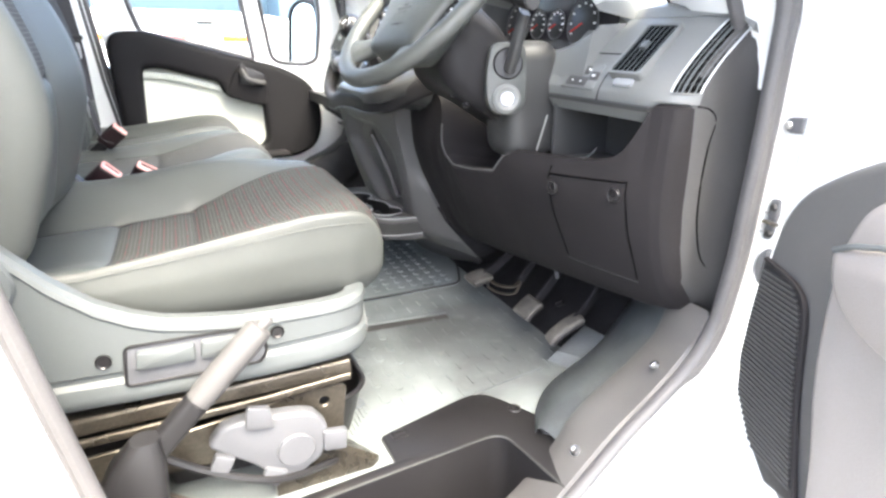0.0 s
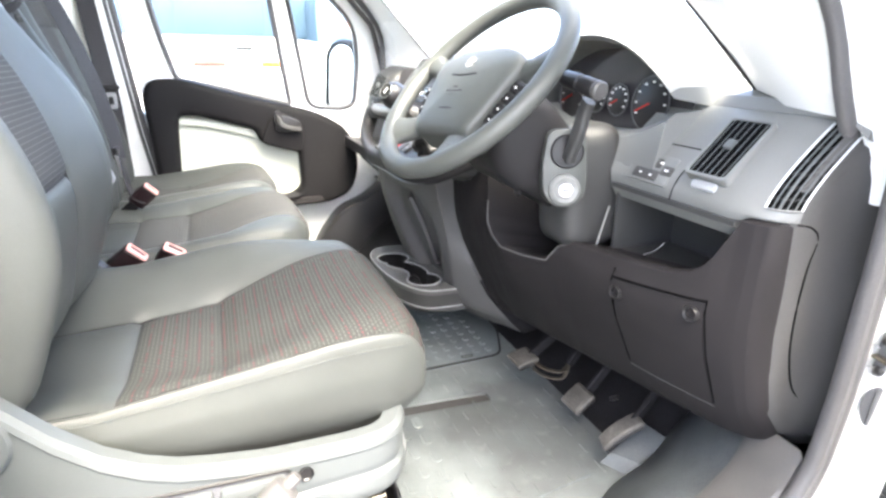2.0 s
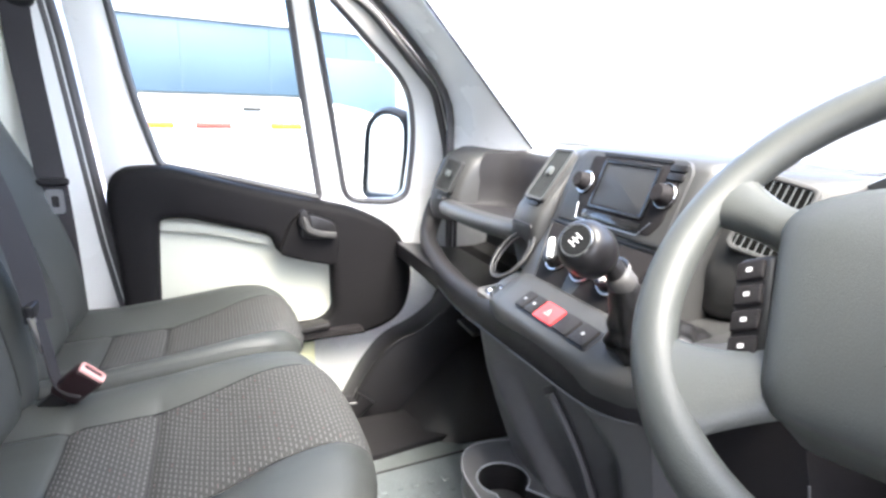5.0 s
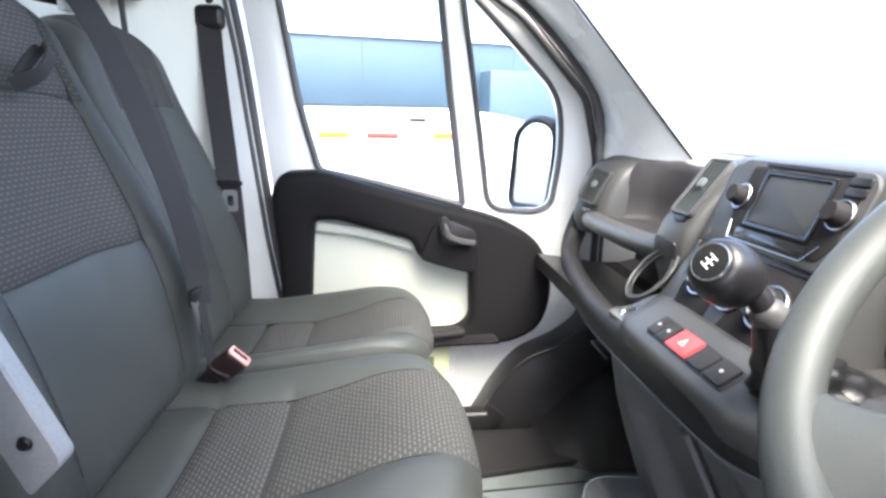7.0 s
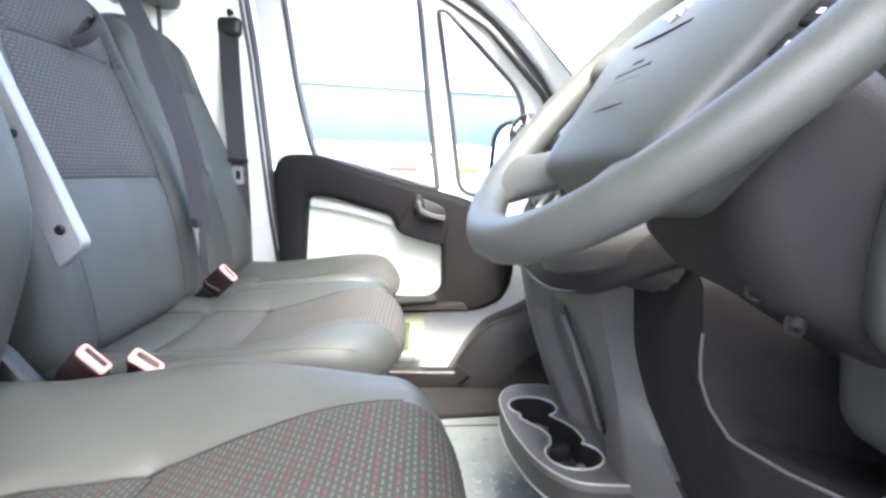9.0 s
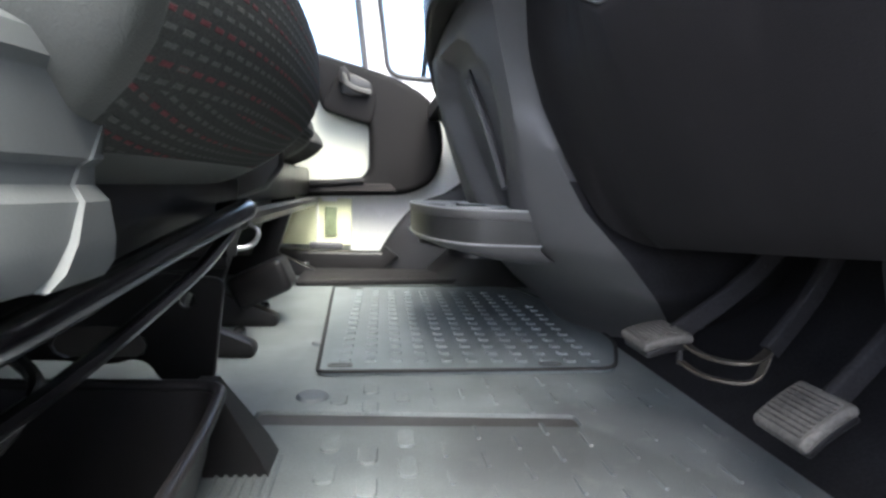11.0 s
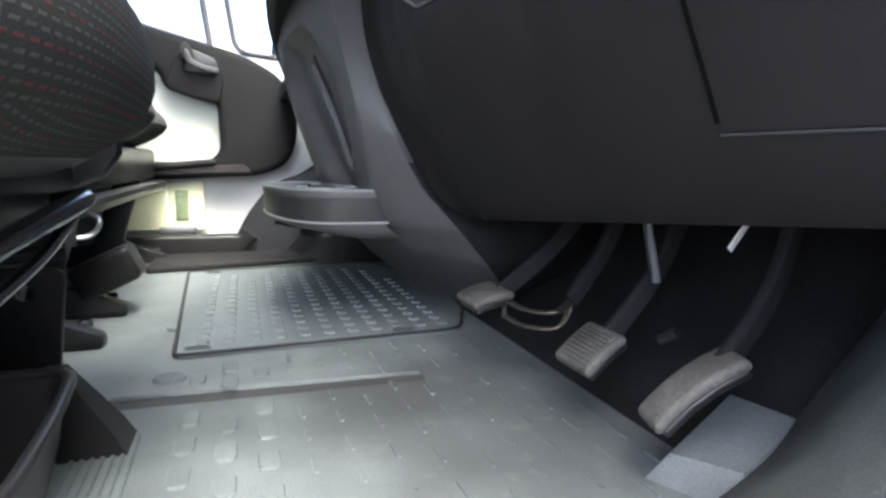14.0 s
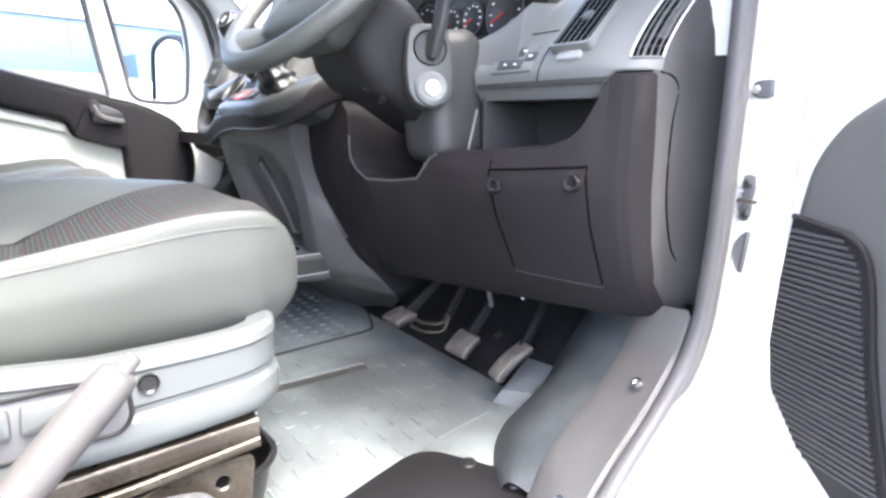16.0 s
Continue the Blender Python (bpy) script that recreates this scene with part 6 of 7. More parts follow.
    # lower open shelf behind the lip
    part("lower_shelf", loft([[(0.60, y, 0.475), (0.80, y, 0.445), (0.86, y, 0.46), (0.87, y, 0.585), (0.88, y, 0.585), (0.88, y, 0.415), (0.60, y, 0.44)] for y in (1.70, 2.0, 2.365)], True), BLACK, dash)
    # rolled lip from the passenger end down to the console
    lip = smooth_path([(0.730, 2.366, 0.615), (0.694, 2.352, 0.556), (0.664, 2.300, 0.500), (0.634, 2.15, 0.476), (0.606, 1.98, 0.478), (0.586, 1.86, 0.490), (0.570, 1.76, 0.505), (0.558, 1.66, 0.518), (0.552, 1.56, 0.526), (0.553, 1.47, 0.527), (0.560, 1.42, 0.528), (0.578, 1.380, 0.534), (0.604, 1.348, 0.552), (0.640, 1.322, 0.574), (0.690, 1.302, 0.592)], 6)
    part("rolled_lip", sweep(lip, rounded([(-0.024, -0.030), (0.016, -0.034), (0.022, 0.002), (0.010, 0.020), (-0.020, 0.014)], 0.012, 5)), CONSOLE, dash, "", 60)
    part("lip_line", sweep([p + Vector((-0.017, 0, -0.030)) for p in lip[8:-10]], circle(0.0018, 6)), MIDGREY, dash)
    # console panel rising to the heater panel, with the row of switches
    rows = []
    for y, d in ((1.305, 0.130), (1.312, 0.095), (1.326, 0.062), (1.348, 0.032), (1.38, 0.010), (1.42, 0.0), (1.50, 0.0), (1.60, 0.0), (1.655, 0.003), (1.69, 0.012), (1.705, 0.03)):
        up = 0.42 * d if y < 1.5 else -0.4 * d
        rows.append([(0.535 + d, y, 0.520 + up), (0.531 + d, y, 0.540 + up), (0.536 + d, y, 0.549 + up), (0.548 + d, y, 0.557 + up), (0.572 + d, y, 0.572 + up), (0.586 + d, y, 0.582 + up), (0.594 + d, y, 0.583 + up), (0.60 + d, y, 0.580 + up), (0.80, y, 0.600), (0.80, y, 0.48)])
    panel = part("console_panel", loft(rows), STACK, dash, "", 50)
    swm = face_frame((0.5575, 1.534, 0.5630), (-0.53, 0, 0.85))
    row = part("switch_bank", flat(rrect(0.166, 0.034, 0.006), 0.001, swm), BLACK, panel)
    for k, (dx, w, mt) in enumerate(((-0.070, 0.020, CONSOLE), (-0.047, 0.020, CONSOLE), (-0.012, 0.042, RED), (0.028, 0.030, CONSOLE), (0.062, 0.030, CONSOLE))):
        s = part("hazard_switch" if mt is RED else "rocker_switch", flat([(x + dx, y) for x, y in rrect(w, 0.029, 0.003)], 0.0045, swm, 0.004, 0.0015), mt, row, "red hazard switch" if mt is RED else "")
        if k in (0, 1, 4):
            part("symbol", flat([(x + dx, y) for x, y in rrect(0.005, 0.004, 0.0015)], 0.0052, swm, 0, 0), BARGREY, s)
        if mt is RED:
            tri = [(dx - 0.006, -0.005), (dx + 0.006, -0.005), (dx, 0.006)]
            tin = [(dx - 0.0034, -0.0036), (dx + 0.0034, -0.0036), (dx, 0.003)]
            part("symbol", flat(tri, 0.0052, swm, 0, 0, [tin]), BUCKLERED, s)
    # folding cup ring and socket beside the panel
    plate_m = face_frame((0.585, 1.722, 0.540), (-0.55, 0.0, 0.83))
    cup = part("socket_panel", flat(rounded([(-0.038, -0.030), (0.020, -0.040), (0.030, 0.045), (-0.020, 0.040)], 0.014, 4), 0.002, plate_m), STACK, dash)
    ring_a, ring_b = Vector((0.572, 1.735, 0.560)), Vector((0.632, 1.735, 0.630))
    mid, ax = (ring_a + ring_b) / 2, (ring_b - ring_a) / 2
    for k, w in enumerate((0.040, 0.032)):
        part("cup_ring", sweep([mid + ax * ((1.0 - 0.16 * k) * math.cos(a * math.pi / 16)) + Vector((0, w * math.sin(a * math.pi / 16), -0.004 * k)) for a in range(32)], circle(0.0024, 8), (0.6, 0, -0.6), closed=True), STACK if k == 0 else BLACK, cup, "ring of a folding cup holder")
    part("socket", lathe([(0.009, -0.01), (0.009, 0.002), (0.012, 0.004), (0.014, 0.002), (0.015, -0.01)], 20, plate_m @ Matrix.Translation((-0.010, -0.012, 0.002))), CHROME, cup, "chrome ringed power socket")
    part("socket_cap", lathe([(0.001, 0.004), (0.008, 0.004), (0.010, 0.0)], 18, plate_m @ Matrix.Translation((0.010, -0.024, 0.002))), MIDGREY, cup)
    # lower passenger side
    rows = []
    for y, s in ((1.78, 0.0), (1.95, 0.0), (2.2, 0.01), (2.34, 0.03), (2.372, 0.06)):
        rows.append([(0.598 + s, y, 0.448), (0.612 + s, y, 0.420), (0.68 + s, y, 0.375), (0.80, y, 0.335), (1.05, y, 0.30), (1.05, y, 0.45)])
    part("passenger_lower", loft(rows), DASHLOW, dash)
    part("slot", box((0.598, 1.86, 0.405), (0.66, 1.94, 0.412), 0.002), BLACK, dash)
    # console leg: slanting rear face with a tall sunk pocket, side face to the driver, keel running forward to the floor
    corner = [(0.0, 0.880, 1.640), (0.04, 0.850, 1.610), (0.09, 0.790, 1.540), (0.13, 0.735, 1.480), (0.18, 0.685, 1.442), (0.229, 0.664, 1.434), (0.30, 0.648, 1.424), (0.36, 0.634, 1.416), (0.43, 0.614, 1.406), (0.47, 0.602, 1.400), (0.53, 0.590, 1.396)]
    flank = [(0.0, 0.930, 1.580), (0.04, 0.900, 1.500), (0.09, 0.850, 1.400), (0.13, 0.800, 1.335), (0.18, 0.752, 1.318), (0.229, 0.716, 1.358), (0.30, 0.684, 1.392), (0.36, 0.672, 1.412), (0.43, 0.668, 1.420), (0.47, 0.668, 1.420), (0.53, 0.668, 1.420)]
    outer = [(0.0, 0.830, 1.780), (0.04, 0.790, 1.780), (0.09, 0.730, 1.770), (0.13, 0.690, 1.760), (0.18, 0.655, 1.745), (0.24, 0.626, 1.740), (0.29, 0.607, 1.742), (0.34, 0.590, 1.745), (0.40, 0.573, 1.750), (0.47, 0.560, 1.755), (0.53, 0.555, 1.760)]

    def place(tab, z):
        return Vector((along([(a, b) for a, b, _ in tab], z), along([(a, c) for a, _, c in tab], z), z))

    def sunk(u, z):
        """Depth of the tall pocket, by the share across the rear face and the height."""
        lo = along([(0.21, 0.20), (0.30, 0.13), (0.40, 0.14), (0.47, 0.34)], z)
        hi = along([(0.21, 0.62), (0.30, 0.80), (0.40, 0.95), (0.47, 0.80)], z)
        side = min((u - lo) / 0.10, (hi - u) / 0.10)
        rise = min((z - 0.205) / 0.014, (0.462 - z) / 0.016)
        k = max(0.0, min(1.0, side, rise))
        return 0.030 * k * k * (3 - 2 * k)

    rows = []
    for k in range(49):
        z = lerp(0.0, 0.53, k / 48)
        c, f, l = place(corner, z), place(flank, z), place(outer, z)
        ring = [Vector((1.05, f.y + 0.10, z)), f + Vector((0.12, 0.03, 0)), f]
        ring += [f.lerp(c, t) for t in (0.35, 0.7, 0.9)]
        for i in range(25):
            t = i / 24
            p = c.lerp(l, t)
            bow = -0.010 * math.sin(math.pi * t)
            ring.append(p + Vector((bow + sunk(t, z), 0, 0)))
        ring += [l + Vector((0.010, 0.012, 0)), l + Vector((0.06, 0.03, 0)), Vector((1.05, l.y + 0.05, z))]
        rows.append(ring)
    body = loft(rows)
    # shade on the lower keel is put in as the dark felt colour
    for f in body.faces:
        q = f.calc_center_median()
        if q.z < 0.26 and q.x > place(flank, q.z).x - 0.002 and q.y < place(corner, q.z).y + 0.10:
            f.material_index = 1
    leg = part("console_leg", body, [LEGPL, FELTSHADE], dash, "dark centre console leg with a tall pocket", 50)

    def on_face(u, z, off):
        return place(corner, z).lerp(place(outer, z), u) + Vector((sunk(u, z) - 0.010 * math.sin(math.pi * u) - off, 0, 0))

    def depth_line(us, zs, off):
        return smooth_path([on_face(u, z, off) for u, z in zip(us, zs)], 4)
    part("recess_slot", sweep(depth_line((0.40, 0.44, 0.50, 0.60), (0.245, 0.31, 0.37, 0.425), 0.001), rrect(0.034, 0.003, 0.001), (1, 0, 0)), BLACK, leg)
    part("recess_bar", sweep(depth_line((0.40, 0.43, 0.49, 0.58), (0.255, 0.31, 0.365, 0.415), 0.006), rrect(0.016, 0.010, 0.003), (1, 0, 0)), LEGPL, leg)
    part("recess_clip", sweep(depth_line((0.34, 0.39, 0.44), (0.2575, 0.2535, 0.2575), 0.006), circle(0.0022, 8), (1, 0, 0)), STEEL, leg, "bright wire clip")
    return dash


build_dash()


# ---- radio ----
def build_radio():
    radio = thing("radio", "black car radio with a small screen and two knobs", "radio", (0.662, 1.562, 0.715))
    m = face_frame((0.6628, 1.564, 0.7075), (-0.925, 0, 0.375))
    part("fascia", flat(rounded([(-0.112, -0.050), (0.104, -0.050), (0.104, 0.044), (0.092, 0.056), (-0.100, 0.056), (-0.112, 0.044)], 0.006, 3), 0.004, m), STACK, radio)
    part("fascia_field", flat(rounded([(-0.064, -0.040), (0.080, -0.040), (0.092, -0.020), (0.092, 0.048), (-0.080, 0.048), (-0.080, -0.012)], 0.006, 3), 0.0055, m), DASHLOW, radio)
    part("screen", flat([(x + 0.006, y + 0.010) for x, y in rrect(0.098, 0.058, 0.003)], 0.0065, m, 0.0, 0.001), SCREEN, radio, "dark switched-off screen")
    part("screen_frame", flat([(x + 0.006, y + 0.010) for x, y in rrect(0.110, 0.070, 0.004)], 0.008, m, 0, 0.001, [[(x + 0.006, y + 0.010) for x, y in rrect(0.098, 0.058, 0.003)]]), GLOSSBLACK, radio)
    part("key_strip", flat([(x + 0.004, y - 0.034) for x, y in rrect(0.118, 0.012, 0.003)], 0.007, m, 0, 0.001), GLOSSBLACK, radio)
    part("slot", flat([(x + 0.006, y + 0.0515) for x, y in rrect(0.13, 0.004, 0.0015)], 0.0060, m, 0.0, 0), BLACK, radio)
    for dx, dy in ((-0.074, 0.008), (0.082, 0.010)):
        k = part("knob", lathe([(0.001, 0.018), (0.0095, 0.018), (0.0115, 0.015), (0.0128, 0.004), (0.0155, 0.003), (0.0165, 0.0)], 24, m @ Matrix.Translation((dx, dy, 0.004))), DASHLOW, radio)
        part("knob_ring", moved(sweep([(dx + 0.0150 * math.cos(a * math.pi / 12), dy + 0.0150 * math.sin(a * math.pi / 12), 0.0080) for a in range(24)], circle(0.0013, 6), closed=True), m), STEEL, k)
    for dx in (0.084,):
        for dy in (0.034, 0.045):
            part("key", flat([(x + dx, y + dy) for x, y in rrect(0.024, 0.009, 0.002)], 0.007, m, 0, 0.001), BLACK, radio)
    part("trim_line", moved(sweep([(-0.070, -0.022, 0.0072), (-0.064, -0.0435, 0.0072), (0.062, -0.0435, 0.0072), (0.078, -0.024, 0.0072)], circle(0.0008, 6)), m), STEEL, radio)


build_radio()


# ---- gear lever ----
def build_gear_lever():
    g = thing("gear_lever", "gear lever with a black knob and a creased gaiter", "gear lever", (0.60, 1.32, 0.53))
    base, neck, cap = Vector((0.612, 1.410, 0.560)), Vector((0.545, 1.405, 0.650)), Vector((0.490, 1.405, 0.694))
    # the bag hangs from a slanting frame in the console and narrows to the collar
    across, slant = Vector((0, 1, 0)), Vector((0.86, 0, 0.5)).normalized()
    out = (neck - base).normalized()
    e1 = (across - out * across.dot(out)).normalized()
    e2 = out.cross(e1)
    if e2.dot(slant) < 0:
        e2 = -e2
    outline = rrect(0.120, 0.110, 0.045, 9)
    rows = []
    for k in range(29):
        t = k / 28
        c = base.lerp(neck, t)
        c.z -= 0.010 * math.sin(math.pi * t)
        q = 1 - t ** 0.8
        ring = []
        for i, (u, v) in enumerate(outline):
            a = math.atan2(v, u)
            wide = across * u + slant * v
            slim = (e1 * math.cos(a) + e2 * math.sin(a)) * 0.013
            pleat = 1 + (0.10 * math.sin(7 * a + 4 * t) + 0.07 * math.sin(t * 30 + 3 * math.sin(a + 1))) * math.sin(math.pi * min(1, t * 1.05)) + 0.05 * math.sin(3 * a - 6 * t) * (1 - t)
            ring.append(c + (wide * q + slim * (1 - q)) * pleat)
        rows.append(ring)
    part("gaiter", loft(rows), GAITER, g, "creased black gaiter", 80)
    top = Vector((-0.80, -0.36, 0.48)).normalized()
    head = cap - top * 0.026
    part("collar", lathe([(0.010, -0.012), (0.0140, -0.009), (0.0150, 0.0), (0.0125, 0.007), (0.009, 0.010)], 22, facing(neck, head - neck)), LEVERGREY, g, "grey collar below the knob")
    part("neck", sweep(smooth_path([neck, neck.lerp(head, 0.5) + Vector((0.006, 0, 0)), head], 5), circle(0.0125, 16, 0.011)), BLACK, g)
    part("knob", lathe([(0.001, -0.031), (0.010, -0.030), (0.0190, -0.0255), (0.0250, -0.016), (0.0275, -0.005), (0.0275, 0.005), (0.0262, 0.013), (0.0235, 0.020), (0.0200, 0.0245), (0.0165, 0.026)], 32, facing(head, top)), BLACK, g, "black gear knob", 60)
    fm = facing(cap, top)
    part("cap_ring", moved(sweep([(0.0158 * math.cos(a * math.pi / 14), 0.0158 * math.sin(a * math.pi / 14), 0.001) for a in range(28)], circle(0.0012, 6), closed=True), fm), STEEL, g, "chrome ring round the shift pattern")
    part("cap", lathe([(0.001, 0.002), (0.0148, 0.002), (0.0160, 0.0)], 24, fm), GLOSSBLACK, g)
    for x0, y0, x1, y1 in ((-0.005, -0.004, -0.005, 0.004), (0.0, -0.004, 0.0, 0.004), (0.005, -0.004, 0.005, 0.004), (-0.005, 0.0, 0.005, 0.0)):
        part("shift_pattern", moved(box((x0 - 0.0006, y0 - 0.0006, 0.002), (x1 + 0.0006, y1 + 0.0006, 0.0026)), fm @ Matrix.Rotation(radians(60), 4, "Z")), WHITEPL, g)


build_gear_lever()


# ---- steering wheel and column ----
WHEEL_AT, WHEEL_AZ, WHEEL_EL, WHEEL_R = Vector((0.554, 1.127, 0.725)), 186.7, 44.1, 0.180


def build_steering():
    az, el = radians(WHEEL_AZ), radians(WHEEL_EL)
    n = Vector((math.cos(el) * math.cos(az), math.cos(el) * math.sin(az), math.sin(el)))
    m = face_frame(WHEEL_AT, n)
    w = thing("steering_wheel", "charcoal four-spoke steering wheel with a padded centre", "steering wheel", tuple(WHEEL_AT))
    R = WHEEL_R
    rim = sweep([(R * math.cos(a * math.pi / 36), R * math.sin(a * math.pi / 36), 0.0) for a in range(72)], circle(0.0165, 14, 0.0150), closed=True)
    part("rim", moved(rim, m), WHEELPL, w)
    # the wheel stands a little turned
    m0, m = m, m @ Matrix.Rotation(radians(10), 4, "Z")

    def spoke(a, r0, w0, w1, z0, flare, bend=0.0):
        """A spoke from the hub to the rim, flaring out where it meets the rim."""
        rows = []
        for k in range(15):
            t = k / 14
            aa = radians(a + bend * t * t)
            d = Vector((math.cos(aa), math.sin(aa), 0))
            s = Vector((-d.y, d.x, 0))
            c = d * lerp(r0, R - 0.003, t) + Vector((0, 0, lerp(z0, -0.001, t ** 1.5)))
            hw = lerp(w0, w1, min(1, t * 1.5)) + flare * max(0.0, (t - 0.5) / 0.5) ** 2.2
            ht = lerp(0.016, 0.0120, t)
            rows.append([c + s * (hw * x) - d * (0.10 * hw * x * x * t) + Vector((0, 0, ht * z)) for x, z in ((-1, -0.15), (-0.94, 0.35), (-0.78, 0.72), (-0.45, 0.95), (0, 1), (0.45, 0.95), (0.78, 0.72), (0.94, 0.35), (1, -0.15), (0.75, -0.8), (0, -1), (-0.75, -0.8))])
        part("spoke", moved(loft(rows), m), WHEELPL, w, "", 70)
    spoke(13, 0.045, 0.030, 0.0150, -0.018, 0.012, 3)
    spoke(167, 0.045, 0.030, 0.0150, -0.018, 0.012, -3)
    spoke(228, 0.030, 0.030, 0.024, -0.034, 0.020, -8)
    spoke(294, 0.030, 0.030, 0.024, -0.034, 0.020, 4)
    # padded centre, flush with the rim, overhanging at its lower edge
    pad = rounded([(-0.119, 0.036), (-0.078, -0.106), (0.078, -0.106), (0.119, 0.036), (0.064, 0.060), (-0.064, 0.060)], [0.026, 0.020, 0.020, 0.026, 0.05, 0.05], 6)
    rows = []
    for z, s in ((-0.060, 0.74), (-0.034, 0.90), (-0.012, 0.985), (-0.002, 1.0), (0.004, 0.985), (0.008, 0.95), (0.0115, 0.86), (0.0145, 0.70), (0.017, 0.45), (0.018, 0.2), (0.018, 0.02)):
        rows.append([(x * s, y * s - 0.012 * (1 - s) - (0.010 if z < -0.03 else 0), z + 0.006 * (y * s / 0.06)) for x, y in pad])
    part("centre_pad", moved(loft(rows), m), WHEELPL, w, "padded charcoal centre", 60)

    def pad_z(y):
        return 0.0190 + 0.006 * y / 0.06 - 0.010 * ((y + 0.012) / 0.08) ** 2
    crest = [(-0.011, 0.022), (-0.005, 0.030), (0.003, 0.033), (0.010, 0.028), (0.008, 0.022), (0.003, 0.024), (0.005, 0.018), (0.009, 0.012), (0.002, 0.014), (-0.003, 0.009), (-0.008, 0.012), (-0.003, 0.018)]
    part("badge", moved(plate([(x * 0.8, y * 0.8 + 0.004) for x, y in crest], 0.012, 0.0225, "xy"), m), SILVER, w, "small bright badge shape")
    for y, hw in ((0.000, 0.034), (-0.060, 0.056)):
        pts = [(hw * (k / 6 - 1), y - 0.004 * math.cos((k / 6 - 1) * 1.4), pad_z(y) - 0.0035 * ((k / 6 - 1) * hw / 0.056) ** 2 * 0.6) for k in range(13)]
        part("pad_groove", moved(sweep(pts, circle(0.0016, 6, 0.0012)), m), DASHLOW, w)
    for y, hw in ((-0.026, 0.006), (-0.033, 0.022), (-0.040, 0.016)):
        part("embossed_bar", moved(box((-hw, y - 0.0012, pad_z(y) - 0.002), (hw, y + 0.0012, pad_z(y) + 0.0006)), m), DASHLOW, w)
    # button pods along the pad's sides
    for s in (-1, 1):
        pm2 = m @ Matrix.Translation((s * 0.1110, -0.038, -0.017)) @ Euler((radians(6), radians(10 * s), radians(-17 * s))).to_matrix().to_4x4()
        c = part("button_pod", moved(soft_box((0.030, 0.086, 0.018), 0.007, (2, 3, 1), (0, 0, 0)), pm2), BLACK, w, "black button pod")
        for k in range(4):
            b = part("button", moved(soft_box((0.020, 0.0155, 0.004), 0.002, (1, 1, 1), (s * 0.002, 0.029 - 0.0195 * k, 0.0098)), pm2), DASHLOW, c)
            part("button_mark", moved(box((s * 0.002 - 0.002, 0.0275 - 0.0195 * k, 0.0110), (s * 0.002 + 0.002, 0.0305 - 0.0195 * k, 0.0122)), pm2), WHITEPL, b)
    m = m0
    part("back_cover", moved(lathe([(0.03, -0.085), (0.062, -0.075), (0.080, -0.045), (0.084, -0.015), (0.070, 0.0)], 28), m), DASHLOW, w)

    # column shroud with ignition and stalk
    col = thing("steering_column", "dark steering column shroud with ignition lock", "steering column", (0.66, 1.11, 0.62))
    rows = []
    for t, hw, up, dn in ((0.050, 0.070, 0.045, 0.050), (0.070, 0.082, 0.058, 0.066), (0.11, 0.090, 0.062, 0.082), (0.15, 0.092, 0.060, 0.082), (0.20, 0.090, 0.055, 0.064), (0.30, 0.084, 0.05, 0.040)):
        ring = []
        for x, y in rrect(2 * hw, up + dn, 0.034, 5):
            ring.append(m @ Vector((x, y + (up - dn) / 2, -t)))
        rows.append(ring)
    part("shroud", loft(rows), CONSOLE, col, "", 50)
    part("column_housing", soft_box((0.118, 0.120, 0.214), 0.034, (4, 4, 4), (0.748, 1.086, 0.553), Euler((0, radians(-6), 0))), STACK, col, "", 60)
    # plate on the lock side
    side = (-0.30, -0.94, 0.12)
    xx = Vector((1, 0, 0)) - Vector(side).normalized() * Vector((1, 0, 0)).dot(Vector(side).normalized())
    z = Vector(side).normalized()
    x = xx.normalized()
    pm = Matrix.Translation((0.672, 1.018, 0.585)) @ Matrix((x, z.cross(x), z)).transposed().to_4x4()
    lockplate = rounded([(-0.034, -0.030), (-0.016, -0.050), (0.018, -0.050), (0.036, -0.030), (0.038, 0.012), (0.036, 0.074), (-0.026, 0.074), (-0.036, 0.012)], 0.016, 4)
    part("lock_plate", moved(plate(lockplate, -0.03, 0.004, "xy", (), 0.004, 2), pm), WHEELPL, col, "grey plate round lock and stalk")
    part("stalk_socket", lathe([(0.001, 0.0045), (0.024, 0.0045), (0.026, 0.0060), (0.0275, 0.0040)], 28, pm @ Matrix.Translation((0.004, 0.038, 0))), BLACK, col)
    lock = part("ignition_lock", lathe([(0.013, 0.004), (0.013, 0.012), (0.020, 0.014), (0.025, 0.010), (0.026, 0.002)], 28, pm @ Matrix.Translation((0.0, -0.022, 0))), DASH, col, "grey ignition lock surround")
    part("lock_barrel", lathe([(0.001, 0.014), (0.011, 0.014), (0.0125, 0.012), (0.0125, 0.002)], 24, pm @ Matrix.Translation((0.0, -0.022, 0))), STEEL, lock, "bright steel lock barrel")
    part("key_slot", moved(box((-0.006, -0.0235, 0.0142), (0.006, -0.0205, 0.0150)), pm), BLACK, lock)
    for at in ((0.600, 1.084, 0.567), (0.621, 1.072, 0.547)):
        part("shroud_screw", lathe([(0.001, -0.002), (0.0035, -0.002), (0.0042, 0.003), (0.0062, 0.003), (0.0068, -0.004)], 14, facing(at, (-0.55, -0.55, -0.63))), BLACK, col, "sunk shroud screw")
    part("adjuster_lever", sweep(smooth_path([(0.640, 1.135, 0.575), (0.605, 1.150, 0.584), (0.585, 1.158, 0.598)], 5), rrect(0.030, 0.016, 0.007, 4)), LEVERGREY, col, "grey column adjuster lever")
    # stalk
    tip = Vector((0.669, 0.938, 0.720))
